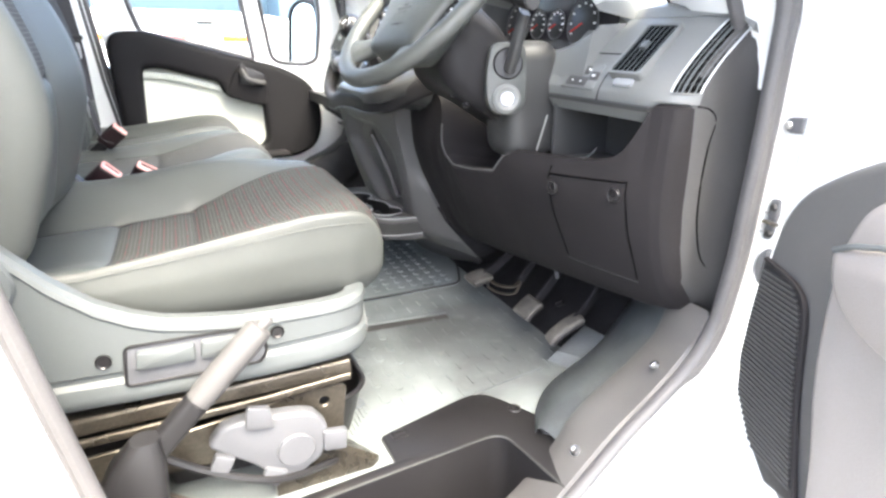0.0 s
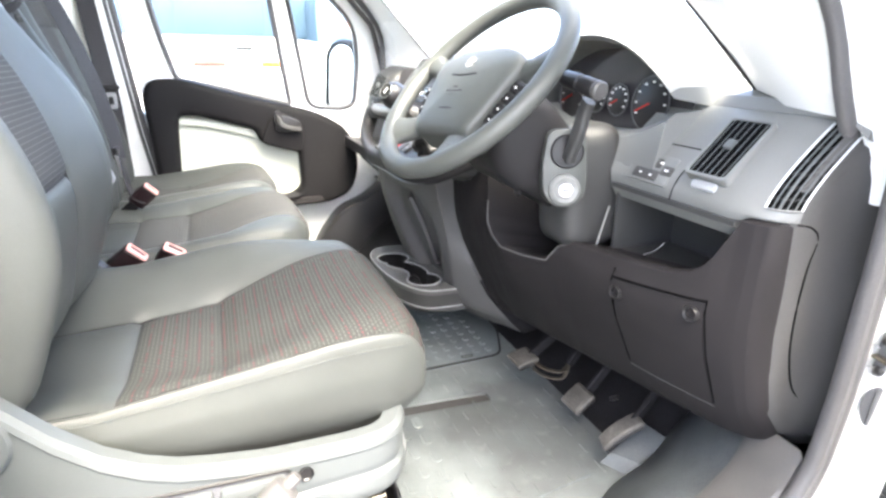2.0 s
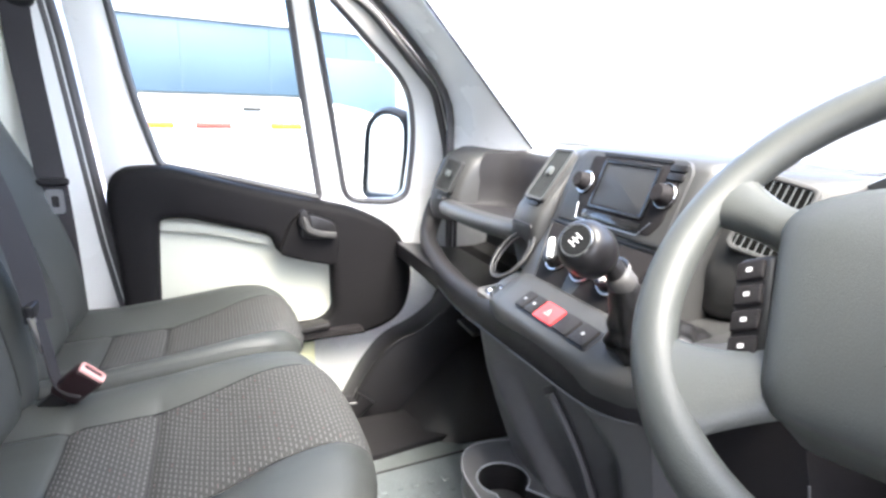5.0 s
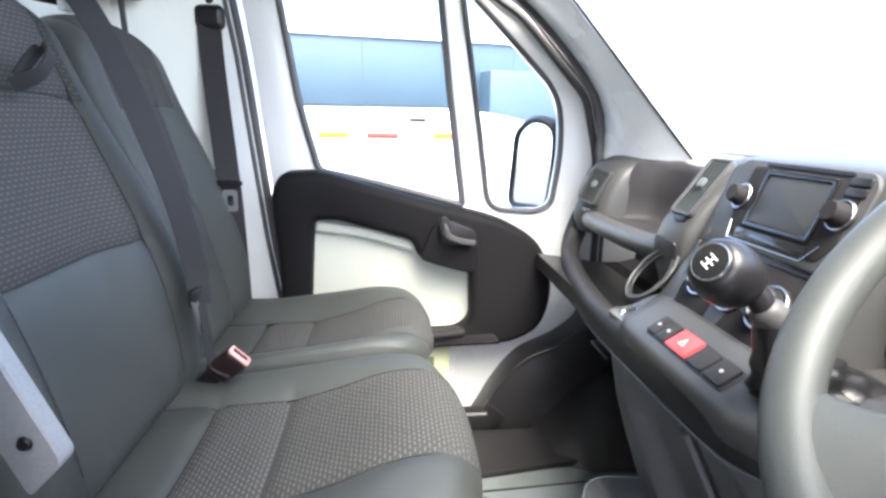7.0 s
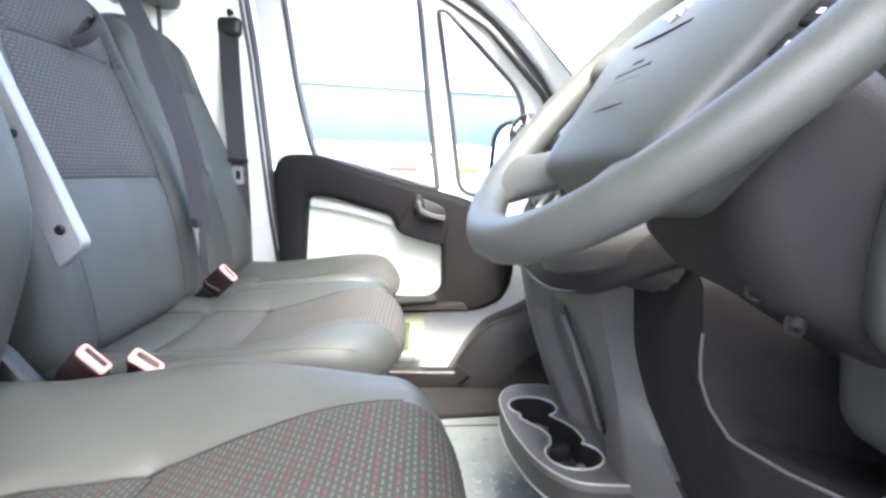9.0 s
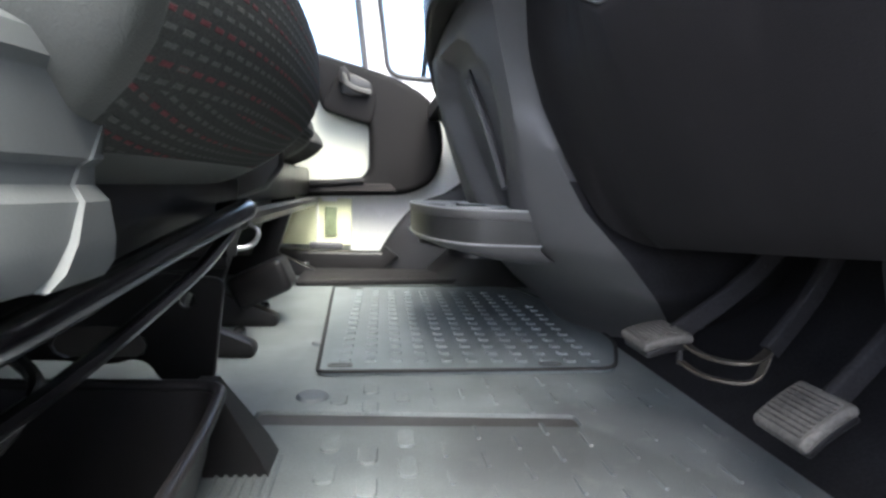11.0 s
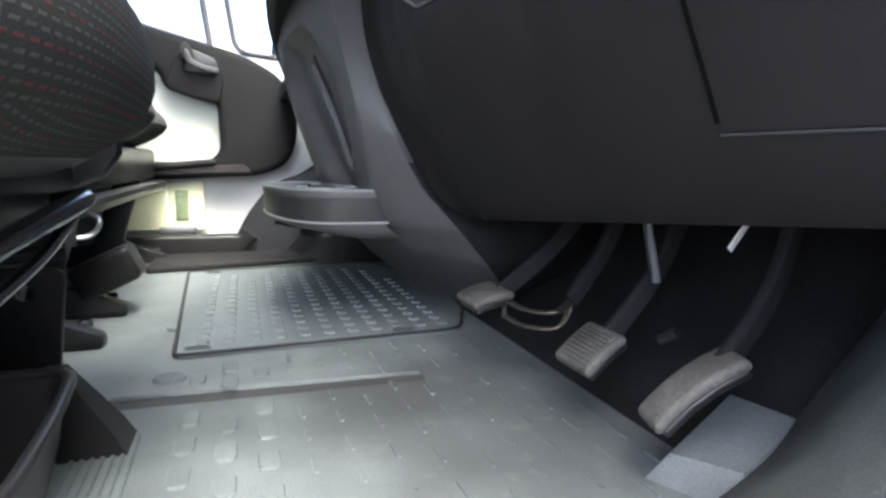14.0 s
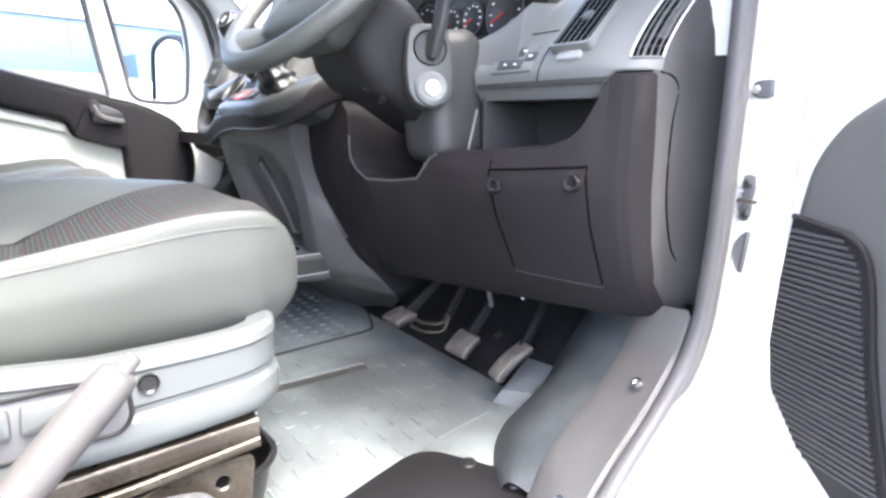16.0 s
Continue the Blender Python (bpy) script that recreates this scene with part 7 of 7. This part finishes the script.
    st = thing("indicator_stalk", "black column stalk with a pale end cap", "stalk", (0.674, 1.012, 0.615))
    pts = smooth_path([(0.674, 1.012, 0.612), (0.674, 0.995, 0.648), (0.676, 0.985, 0.685), (0.676, 0.975, 0.705)], 5)
    part("arm", sweep(pts, rrect(0.016, 0.022, 0.006)), STACK, st)
    ax = (tip - Vector((0.66, 1.02, 0.735))).normalized()
    part("barrel", lathe([(0.010, -0.085), (0.0125, -0.08), (0.0135, -0.045), (0.0120, -0.043), (0.0120, -0.040), (0.0138, -0.038), (0.0138, -0.012), (0.0125, -0.010)], 20, facing(tip, ax)), BLACK, st)
    part("end_cap", lathe([(0.0125, -0.011), (0.0138, -0.008), (0.0138, -0.002), (0.0115, 0.001), (0.001, 0.0015)], 20, facing(tip, ax)), LEVERGREY, st, "pale grey turning end cap")
    # other stalk on the far side
    st2 = thing("wiper_stalk", "black column stalk on the far side of the column", "stalk", (0.66, 1.20, 0.66))
    tip2 = Vector((0.645, 1.300, 0.712))
    ax2 = (tip2 - Vector((0.675, 1.19, 0.655))).normalized()
    part("barrel", lathe([(0.008, -0.12), (0.009, -0.06), (0.0125, -0.05), (0.0138, -0.012), (0.0125, 0.0), (0.001, 0.001)], 18, facing(tip2, ax2)), BLACK, st2)
    # small pale tag hanging in the opening below the column
    tagm = thing("cable_plug", "pale plastic plug hanging below the column", "plug", (0.70, 1.13, 0.435))
    part("plug", soft_box((0.012, 0.014, 0.030), 0.004, (1, 1, 2), (0.775, 1.12, 0.455), Euler((0.4, 0.3, 0))), LEVERGREY, tagm)
    part("lead", tube(smooth_path([(0.775, 1.122, 0.468), (0.78, 1.14, 0.50), (0.79, 1.15, 0.55)], 4), 0.003, 6), BLACK, tagm)
    part("bracket", soft_box((0.02, 0.05, 0.016), 0.005, (1, 2, 1), (0.76, 1.095, 0.50)), DASHLOW, tagm)


build_steering()


# ---- cup holder on the console ----
def build_cup_holder():
    c = thing("cup_holder", "dark plastic double cup holder on the console", "cup holder", (0.60, 1.61, 0.2))
    outline = rounded([(0.690, 1.432), (0.590, 1.436), (0.550, 1.50), (0.525, 1.62), (0.525, 1.735), (0.555, 1.795), (0.62, 1.80), (0.680, 1.775)], [0.005, 0.05, 0.08, 0.1, 0.04, 0.04, 0.04, 0.02], 5)

    def shrink(s, cx=0.605, cy=1.61):
        return [(cx + (x - cx) * s, cy + (y - cy) * s) for x, y in outline]
    # two round wells joined by a narrower slot
    hole = []
    r, ya, yb, xa, xb = 0.043, 1.515, 1.690, 0.612, 0.582
    for a in range(-58, 239, 18):
        hole.append((xb + r * math.cos(radians(a)), yb + r * math.sin(radians(a))))
    hole += [(xb - 0.030, 1.640), (0.566, 1.618), (0.580, 1.600), (0.588, 1.575)]
    for a in range(132, 429, 18):
        hole.append((xa + r * math.cos(radians(a)), ya + r * math.sin(radians(a))))
    hole += [(0.640, 1.562), (0.636, 1.600), (0.622, 1.630)]
    part("top_plate", plate(outline, 0.212, 0.226, "xy", [hole], 0.003), LEGPL, c)
    # highlights along both rims are painted as thin pale tubes
    part("hole_rim", sweep([(px, py, 0.2262) for px, py in hole], circle(0.0020, 6), closed=True), BARGREY, c, "pale line for the rim's highlight")
    part("top_rim", sweep([(px, py, 0.2250) for px, py in shrink(0.994)], circle(0.0016, 6), closed=True), BARGREY, c, "pale line for the rim's highlight")
    rows = [[(px, py, z) for px, py in shrink(s)] for z, s in ((0.214, 0.985), (0.195, 0.98), (0.178, 0.965))]
    part("body", loft(rows, False), STACK, c)
    part("seam", sweep([(px, py, 0.179) for px, py in shrink(0.982)], circle(0.0015, 6), closed=True), BARGREY, c, "thin pale seam line")
    rows = [[(px + dx * (1 - (px - 0.52) / 0.4), py + dy, z) for px, py in shrink(s)] for z, s, dx, dy in ((0.177, 0.970, 0.0, 0.0), (0.172, 0.965, 0.003, 0.0), (0.164, 0.93, 0.024, -0.002), (0.156, 0.86, 0.060, -0.004), (0.150, 0.74, 0.095, -0.006))]
    part("lower_body", loft(rows), LEGPL, c, "", 60)
    part("well", loft([[(px, py, 0.224) for px, py in hole], [(0.600 + (px - 0.600) * 0.94, 1.605 + (py - 1.605) * 0.97, 0.160) for px, py in hole]], False), BLACK, c)
    part("well_floor", plate([(0.600 + (px - 0.600) * 0.95, 1.605 + (py - 1.605) * 0.98) for px, py in hole], 0.156, 0.162, "xy"), BLACK, c)
    part("divider", soft_box((0.050, 0.040, 0.030), 0.010, (2, 2, 1), (0.604, 1.604, 0.185)), DASHLOW, c)
    for sx, sy in ((0.633, 1.545), (0.598, 1.535), (0.560, 1.672)):
        part("finger", soft_box((0.014, 0.014, 0.030), 0.005, (1, 1, 1), (sx, sy, 0.180)), DASH, c)


build_cup_holder()


# ---- pedals ----
def pedal(name, label, at, w, h, tilt, arm_to, ridged=True, yaw=0.0):
    p = thing(name, label, "pedal", at, "pedals")
    m = Matrix.Translation(at) @ Euler((0, radians(tilt), radians(yaw))).to_matrix().to_4x4()
    # local: x along the pad's length, y across, z out of the face
    pad = soft_box((h, w, 0.011), 0.005, (5, 4, 1), (0, 0, 0), None, lambda q: Vector((q.x, q.y, q.z - 3.2 * q.x * q.x)))
    face = part("pad", moved(pad, m), PEDAL, p, "worn ribbed rubber pad")
    if ridged:
        n = 9
        for i in range(n):
            x = -h / 2 + 0.008 + (h - 0.016) * i / (n - 1)
            b = box((x - 0.0016, -w / 2 + 0.006, 0.004 - 3.2 * x * x), (x + 0.0016, w / 2 - 0.006, 0.0075 - 3.2 * x * x), 0.001)
            part("rib", moved(b, m), PEDAL, face)
    part("backing", moved(soft_box((h * 0.9, w * 0.92, 0.008), 0.003, (3, 2, 1), (0, 0, -0.008), None, lambda q: Vector((q.x, q.y, q.z - 3.2 * q.x * q.x))), m), BLACK, p)
    start = m @ Vector((h * 0.1, 0, -0.012))
    mid = start.lerp(Vector(arm_to), 0.45) + Vector((0.02, 0, -0.015))
    part("arm", sweep(smooth_path([start, mid, arm_to], 6), rrect(0.011, 0.022, 0.004)), FELTSHADE, p, "dark steel pedal arm")
    return p


pedal("clutch_pedal", "clutch pedal with a worn rubber pad", (0.768, 1.268, 0.106), 0.062, 0.054, -13, (0.96, 1.25, 0.33))
pedal("brake_pedal", "brake pedal with a worn ribbed rubber pad", (0.814, 1.110, 0.084), 0.060, 0.055, -38, (0.965, 1.125, 0.33))
pedal("accelerator_pedal", "long accelerator pedal with a worn pad", (0.820, 0.980, 0.094), 0.038, 0.090, -38, (0.955, 1.00, 0.30), False, -16)


def build_pedal_bits():
    b = thing("pedal_stop", "black steel loop bracket below the clutch pedal", "bracket", (0.80, 1.24, 0.05))
    part("loop", sweep(smooth_path([(0.785, 1.248, 0.104), (0.80, 1.220, 0.096), (0.825, 1.195, 0.098), (0.85, 1.20, 0.110)], 5), rrect(0.010, 0.003, 0.001)), OLDMETAL, b)
    part("loop", sweep(smooth_path([(0.785, 1.248, 0.084), (0.80, 1.222, 0.076), (0.83, 1.195, 0.080), (0.85, 1.20, 0.110)], 5), rrect(0.008, 0.003, 0.001)), OLDMETAL, b)
    part("link", tube([(0.785, 1.248, 0.106), (0.786, 1.248, 0.080)], 0.003, 8), BLACK, b)
    part("arm", sweep(smooth_path([(0.848, 1.20, 0.108), (0.90, 1.205, 0.18), (0.96, 1.21, 0.32)], 5), rrect(0.012, 0.018, 0.003)), FELTSHADE, b)
    f = thing("heel_pad", "raised grey rubber heel block under the accelerator", "floor pad", (0.80, 0.93, 0.0))
    low = [Vector(p) for p in ((0.805, 1.010, -0.004), (0.842, 0.938, -0.004), (0.955, 0.955, 0.0), (0.945, 1.055, 0.0))]
    top = [Vector(p) for p in ((0.822, 1.002, 0.020), (0.853, 0.950, 0.023), (0.936, 0.965, 0.050), (0.926, 1.038, 0.048))]
    edge = [a.lerp(b, 0.8) for a, b in zip(low, top)]
    mid = sum(top, Vector()) / 4
    part("skirt", loft([low, edge], False), RUBBER, f)
    part("tread_face", loft([edge, [q.lerp(mid, 0.06) + Vector((0, 0, 0.003)) for q in top], [mid + Vector((0, 0, 0.004))] * 4], False), RUBBER, f)
    d = thing("pedal_rod", "pale steel rod of the pedal linkage", "rod", (0.89, 1.10, 0.2))
    part("rod", sweep([(0.873, 1.114, 0.262), (0.878, 1.111, 0.20), (0.887, 1.106, 0.148)], rrect(0.021, 0.008, 0.003)), MIDGREY, d)
    part("pin", tube([(0.862, 1.065, 0.10), (0.868, 1.05, 0.112)], 0.005, 8), BLACK, d)
    hv = thing("hvac_duct", "dark air duct and wiring behind the pedals", "duct", (0.98, 1.1, 0.3))
    part("duct", soft_box((0.14, 0.50, 0.12), 0.03, (2, 4, 2), (0.99, 1.10, 0.31)), BLACK, hv)
    part("harness", tube(smooth_path([(0.92, 0.86, 0.30), (0.93, 1.0, 0.26), (0.95, 1.2, 0.27), (0.93, 1.35, 0.25)], 6), 0.012, 8), BLACK, hv)
    # small label with unreadable writing
    tg = thing("wire_tag", "pale cable tag below the dash", "tag", (0.87, 0.98, 0.23))
    part("strip", moved(box((-0.004, -0.001, -0.028), (0.004, 0.001, 0.028), 0.0008), Matrix.Translation((0.872, 0.985, 0.222)) @ Euler((0.3, 0.5, 0.4)).to_matrix().to_4x4()), WHITEPL, tg)


build_pedal_bits()


# ---- loose mat on the passenger floor ----
def build_mat():
    mat = thing("floor_mat", "grey rubber floor mat with raised studs", "floor mat", (0.6, 1.75, 0.0))
    outline = rounded([(0.397, 1.442), (0.81, 1.455), (0.87, 1.60), (0.86, 1.88), (0.80, 2.10), (0.366, 2.065)], [0.012, 0.03, 0.05, 0.05, 0.05, 0.012], 4)
    part("sheet", plate(outline, 0.0005, 0.007, "xy", (), 0.002), MATR, mat)
    part("border", sweep([(x, y, 0.007) for x, y in outline], rrect(0.006, 0.004, 0.0015), closed=True), SEAM, mat, "dark worn edge of the mat")
    studs = bmesh.new()
    for i in range(11):
        for j in range(15):
            x, y = 0.43 + 0.036 * i, 1.49 + 0.037 * j
            if x > 0.80 - 0.06 * max(0, (y - 1.85) / 0.2):
                continue
            ring = rrect(0.017, 0.019, 0.005, 2)
            loft([[(x + a, y + b, 0.0068) for a, b in ring], [(x + a * 0.8, y + b * 0.8, 0.0098) for a, b in ring]], True, True, studs)
    part("studs", studs, MATR, mat)
    for x, y in ((0.425, 1.468), (0.42, 2.045), (0.72, 1.475)):
        part("emblem", plate([(x + a, y + b) for a, b in rrect(0.034, 0.014, 0.005)], 0.0069, 0.0082, "xy", [[(x + a, y + b) for a, b in rrect(0.026, 0.007, 0.003)]]), BLACK, mat)
    edge = thing("floor_strip", "dark rubber edge strip beside the passenger door", "strip", (0.5, 2.16, 0.0))
    part("strip", plate(rounded([(0.27, 2.096), (0.60, 2.150), (0.74, 2.165), (0.74, 2.312), (0.27, 2.312)], 0.01), 0.0, 0.016, "xy", (), 0.005), CONSOLE, edge)
    bar = thing("sill_bar", "black plastic bar along the passenger sill", "sill", (0.38, 2.36, 0.03))
    part("bar", sweep([(0.16, 2.335, 0.035), (0.48, 2.335, 0.035), (0.505, 2.335, 0.065)], rrect(0.05, 0.055, 0.012)), BLACK, bar)


build_mat()


# ---- step panel by the driver's door ----
def build_step():
    s = thing("step_panel", "black plastic step panel with screws below the driver seat", "step", (0.5, 0.85, 0.0))
    outer = rounded([(0.13, 0.602), (0.13, 0.800), (0.223, 0.815), (0.388, 0.832), (0.386, 0.902), (0.612, 0.962), (0.70, 0.80), (0.70, 0.602)], [0.01, 0.02, 0.02, 0.004, 0.008, 0.05, 0.04, 0.01], 6)
    well = rounded([(0.150, 0.612), (0.150, 0.782), (0.258, 0.797), (0.588, 0.828), (0.612, 0.668), (0.620, 0.612)], [0.01, 0.02, 0.03, 0.035, 0.03, 0.01], 6)
    part("top", plate(outer, -0.03, 0.006, "xy", [well], 0.004), BLACK, s)
    part("wall", loft([[(x, y, 0.004) for x, y in well], [(0.46 + (x - 0.46) * 0.97, 0.70 + (y - 0.70) * 0.95, -0.10) for x, y in well], [(0.46 + (x - 0.46) * 0.92, 0.70 + (y - 0.70) * 0.85, -0.29) for x, y in well]], False), BLACK, s)
    part("tread", plate(well, -0.284, -0.278, "xy"), BLACK, s)
    part("edge_slot", box((0.3895, 0.836, 0.0005), (0.3945, 0.892, 0.004)), VOID, s)
    part("well_rim", tube([(x, y, 0.0055) for x, y in well if y > 0.66], 0.0022, 6), STACK, s)
    for x, y in ((0.645, 0.878), (0.665, 0.80)):
        part("screw", lathe([(0.001, 0.008), (0.006, 0.007), (0.011, 0.009), (0.013, 0.006)], 16, Matrix.Translation((x, y, 0.0))), BLACK, s)
    part("label", plate([(0.418 + a, 0.893 + b) for a, b in rrect(0.030, 0.020, 0.005)], 0.006, 0.0085, "xy", [[(0.418 + a, 0.893 + b) for a, b in rrect(0.020, 0.010, 0.003)]]), BLACK, s)


build_step()


# ---- driver's door, standing open ----
def build_driver_door():
    d = thing("driver_door", "open white driver door with dark trim and speaker grille", "door", (0.76, 0.1, -0.2))
    swing = Matrix.Translation((0.724, 0.503, 0)) @ Matrix.Rotation(radians(-20), 4, "Z")
    shell = rounded([(0.040, -0.14), (0.045, 0.62), (-0.22, 1.22), (-0.94, 1.26), (-1.02, 0.6), (-0.98, -0.14)], 0.06, 5)
    win = rounded([(-0.05, 0.68), (-0.24, 1.14), (-0.88, 1.18), (-0.94, 0.68)], 0.05, 5)
    part("frame", moved(plate(shell, 0.034, 0.16, "yz", [win], 0.012, 3), swing), WHITE, d, "white painted door shell")
    p = part("window_pane", moved(plate(win, 0.10, 0.104, "yz"), swing), GLASS, d)
    p.visible_shadow = False
    edge = [(0.004, 0.431), (0.009, 0.37), (0.011, 0.305), (0.002, 0.26), (-0.033, 0.218), (-0.075, 0.188), (-0.14, 0.165)]
    trim = rounded([(-0.30, 0.622), (-0.118, 0.572), (-0.070, 0.547), (-0.030, 0.520), (-0.013, 0.497), (-0.003, 0.474), *edge, (-0.45, 0.12), (-0.92, 0.10), (-0.96, 0.60), (-0.55, 0.64)], [0.1, 0.05, 0.03, 0.03, 0.03, 0.03, 0.03, 0.03, 0.03, 0.03, 0.03, 0.03, 0.05, 0.05, 0.05, 0.05, 0.1], 4)
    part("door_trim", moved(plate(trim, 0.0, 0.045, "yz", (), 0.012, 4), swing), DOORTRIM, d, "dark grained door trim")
    right = [(-0.060, 0.421), (-0.078, 0.400), (-0.094, 0.322), (-0.110, 0.262), (-0.130, 0.200)]

    def bound(tab, z):
        tab = sorted((b, a) for a, b in tab)
        for (z0, u0), (z1, u1) in zip(tab, tab[1:]):
            if z <= z1:
                return lerp(u0, u1, max(0.0, (z - z0) / (z1 - z0)))
        return tab[-1][1]
    field = [(a - 0.003, b) for a, b in edge[:-1]] + [right[-1]] + right[:-1][::-1]
    g = part("speaker_grille", moved(plate(field, -0.0025, 0.004, "yz", (), 0.001), swing), CONSOLE, d, "ribbed dark speaker grille")
    for k in range(38):
        z = 0.420 - 0.0056 * k
        u0, u1 = bound(right, z) + 0.008, bound(edge, z) - 0.006
        part("grille_rib", moved(box((-0.0050, u0, z - 0.0014), (-0.0020, u1, z + 0.0014)), swing), CHEEK, g)
    line = smooth_path([(-0.002, 0.0, 0.433), (-0.003, -0.030, 0.429), (-0.004, -0.060, 0.423), (-0.004, -0.079, 0.400), (-0.004, -0.095, 0.322), (-0.004, -0.111, 0.262), (-0.004, -0.131, 0.200)], 5)
    part("grille_border", moved(sweep(line, rrect(0.005, 0.006, 0.002), (1, 0, 0)), swing), DASHLOW, g)
    # pale inner field behind the dark border, with the arm rest and its pull standing on it
    panel = rounded([(-0.104, 0.490), (-0.103, 0.42), (-0.112, 0.34), (-0.140, 0.25), (-0.150, 0.13), (-0.62, 0.11), (-0.62, 0.545), (-0.20, 0.556), (-0.124, 0.534)], [0.03, 0.05, 0.05, 0.05, 0.03, 0.05, 0.05, 0.06, 0.03], 5)
    c = Vector((-0.37, 0.34))
    rows = [[(x, c.x + (u - c.x) * k, c.y + (z - c.y) * k) for u, z in panel] for x, k in ((0.004, 1.0), (-0.004, 0.998), (-0.008, 0.985), (-0.010, 0.96), (-0.011, 0.86))]
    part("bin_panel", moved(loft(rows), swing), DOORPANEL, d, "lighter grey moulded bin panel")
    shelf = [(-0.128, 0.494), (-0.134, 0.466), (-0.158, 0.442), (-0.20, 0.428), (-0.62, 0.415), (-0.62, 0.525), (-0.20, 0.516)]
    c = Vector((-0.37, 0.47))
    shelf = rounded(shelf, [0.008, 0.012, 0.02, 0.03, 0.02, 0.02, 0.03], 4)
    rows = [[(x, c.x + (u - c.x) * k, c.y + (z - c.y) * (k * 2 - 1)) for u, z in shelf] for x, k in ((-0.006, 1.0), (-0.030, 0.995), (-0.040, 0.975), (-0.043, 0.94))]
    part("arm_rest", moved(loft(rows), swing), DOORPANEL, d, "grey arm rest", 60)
    part("pull_recess", moved(soft_box((0.012, 0.34, 0.017), 0.005, (2, 4, 2), (-0.036, -0.310, 0.487)), swing), BLACK, d)
    part("arm_rest_edge", moved(tube(smooth_path([(-0.040, -0.136, 0.494), (-0.042, -0.17, 0.508), (-0.042, -0.24, 0.516), (-0.042, -0.60, 0.522)], 5), 0.003, 6), swing), GREYPL, d)

    # white post behind the door opening
    solo("post_face", box((0.936, 0.52, -0.30), (1.10, 0.640, 1.0), 0.006), WHITE, "white painted front post face", "pillar", kind="structure")


build_driver_door()


# ---- outside mirror on the passenger side ----
def build_mirror():
    m = thing("door_mirror", "black cased door mirror outside the passenger window", "mirror", (0.69, 2.66, 0.68))
    face = face_frame((0.660, 2.665, 0.675), (-0.86, -0.50, 0.06))
    shape = rounded([(-0.088, -0.140), (0.080, -0.128), (0.088, 0.02), (0.076, 0.125), (-0.02, 0.142), (-0.088, 0.10)], [0.035, 0.035, 0.06, 0.05, 0.06, 0.05], 5)
    rows = []
    for z, k in ((0.002, 0.86), (0.016, 0.90), (0.018, 0.97), (0.006, 1.04), (-0.01, 1.06), (-0.05, 1.02), (-0.085, 0.82), (-0.10, 0.4)):
        rows.append([face @ Vector((x * k, y * k, z)) for x, y in shape])
    part("casing", loft(rows), BLACK, m, "", 50)
    part("mirror_glass", moved(plate([(x * 0.88, y * 0.885) for x, y in shape], 0.004, 0.008, "xy"), face), MIRRORM, m, "bright mirror glass")
    part("arm", soft_box((0.06, 0.16, 0.045), 0.018, (2, 2, 2), (0.72, 2.56, 0.575)), BLACK, m)


build_mirror()


# ---- fittings of the driver's door on the white post ----
def build_post_fittings():
    x = 0.9135
    ck = thing("door_check", "greasy steel door check strap bolted to the white post", "door check", (x, 0.640, 0.420))
    base = part("plate", plate(rounded([(0.634, 0.388), (0.645, 0.388), (0.646, 0.404), (0.643, 0.414), (0.645, 0.430), (0.644, 0.450), (0.630, 0.450), (0.628, 0.430), (0.631, 0.414), (0.630, 0.404)], 0.005, 3), x - 0.005, x + 0.006, "yz", (), 0.002), MIDGREY, ck)
    for z in (0.398, 0.438):
        part("bolt", lathe([(0.001, 0.004), (0.004, 0.004), (0.006, 0.002), (0.007, -0.001)], 6, facing((x - 0.005, 0.637, z), (-1, 0, 0))), BLACK, base)
    part("roller", tube([(x - 0.010, 0.642, 0.407), (x - 0.010, 0.642, 0.427)], 0.006, 12), OLDMETAL, ck)
    part("strap", sweep([(x - 0.008, 0.644, 0.416), (x - 0.011, 0.632, 0.416), (x - 0.014, 0.622, 0.416)], rrect(0.010, 0.005, 0.002)), OLDMETAL, ck)
    part("strap_wire", tube(smooth_path([(x - 0.007, 0.640, 0.428), (x - 0.009, 0.654, 0.429), (x - 0.009, 0.656, 0.414), (x - 0.009, 0.654, 0.400), (x - 0.007, 0.640, 0.400)], 3), 0.0014, 6), STEEL, ck)
    bump = thing("rubber_stop", "grey rubber buffer on the white post", "rubber stop", (x, 0.636, 0.352))
    part("buffer", plate(rounded([(0.630, 0.318), (0.638, 0.319), (0.646, 0.334), (0.647, 0.350), (0.643, 0.366), (0.633, 0.376), (0.627, 0.376)], [0.003, 0.006, 0.01, 0.012, 0.012, 0.006, 0.003], 4), x - 0.008, x + 0.006, "yz", (), 0.004, 3), MIDGREY, bump)
    hg = thing("post_bracket", "grey painted steel bracket bolted to the white post", "bracket", (x, 0.640, 0.556))
    part("leaf", plate(rounded([(0.622, 0.546), (0.642, 0.545), (0.648, 0.556), (0.643, 0.567), (0.622, 0.568)], [0.003, 0.008, 0.008, 0.008, 0.003], 3), x - 0.006, x + 0.006, "yz", (), 0.002), MIDGREY, hg)
    part("bolt", lathe([(0.001, 0.004), (0.004, 0.004), (0.0055, 0.002), (0.006, -0.001)], 6, facing((x - 0.006, 0.640, 0.556), (-1, 0, 0))), STEEL, hg)


build_post_fittings()
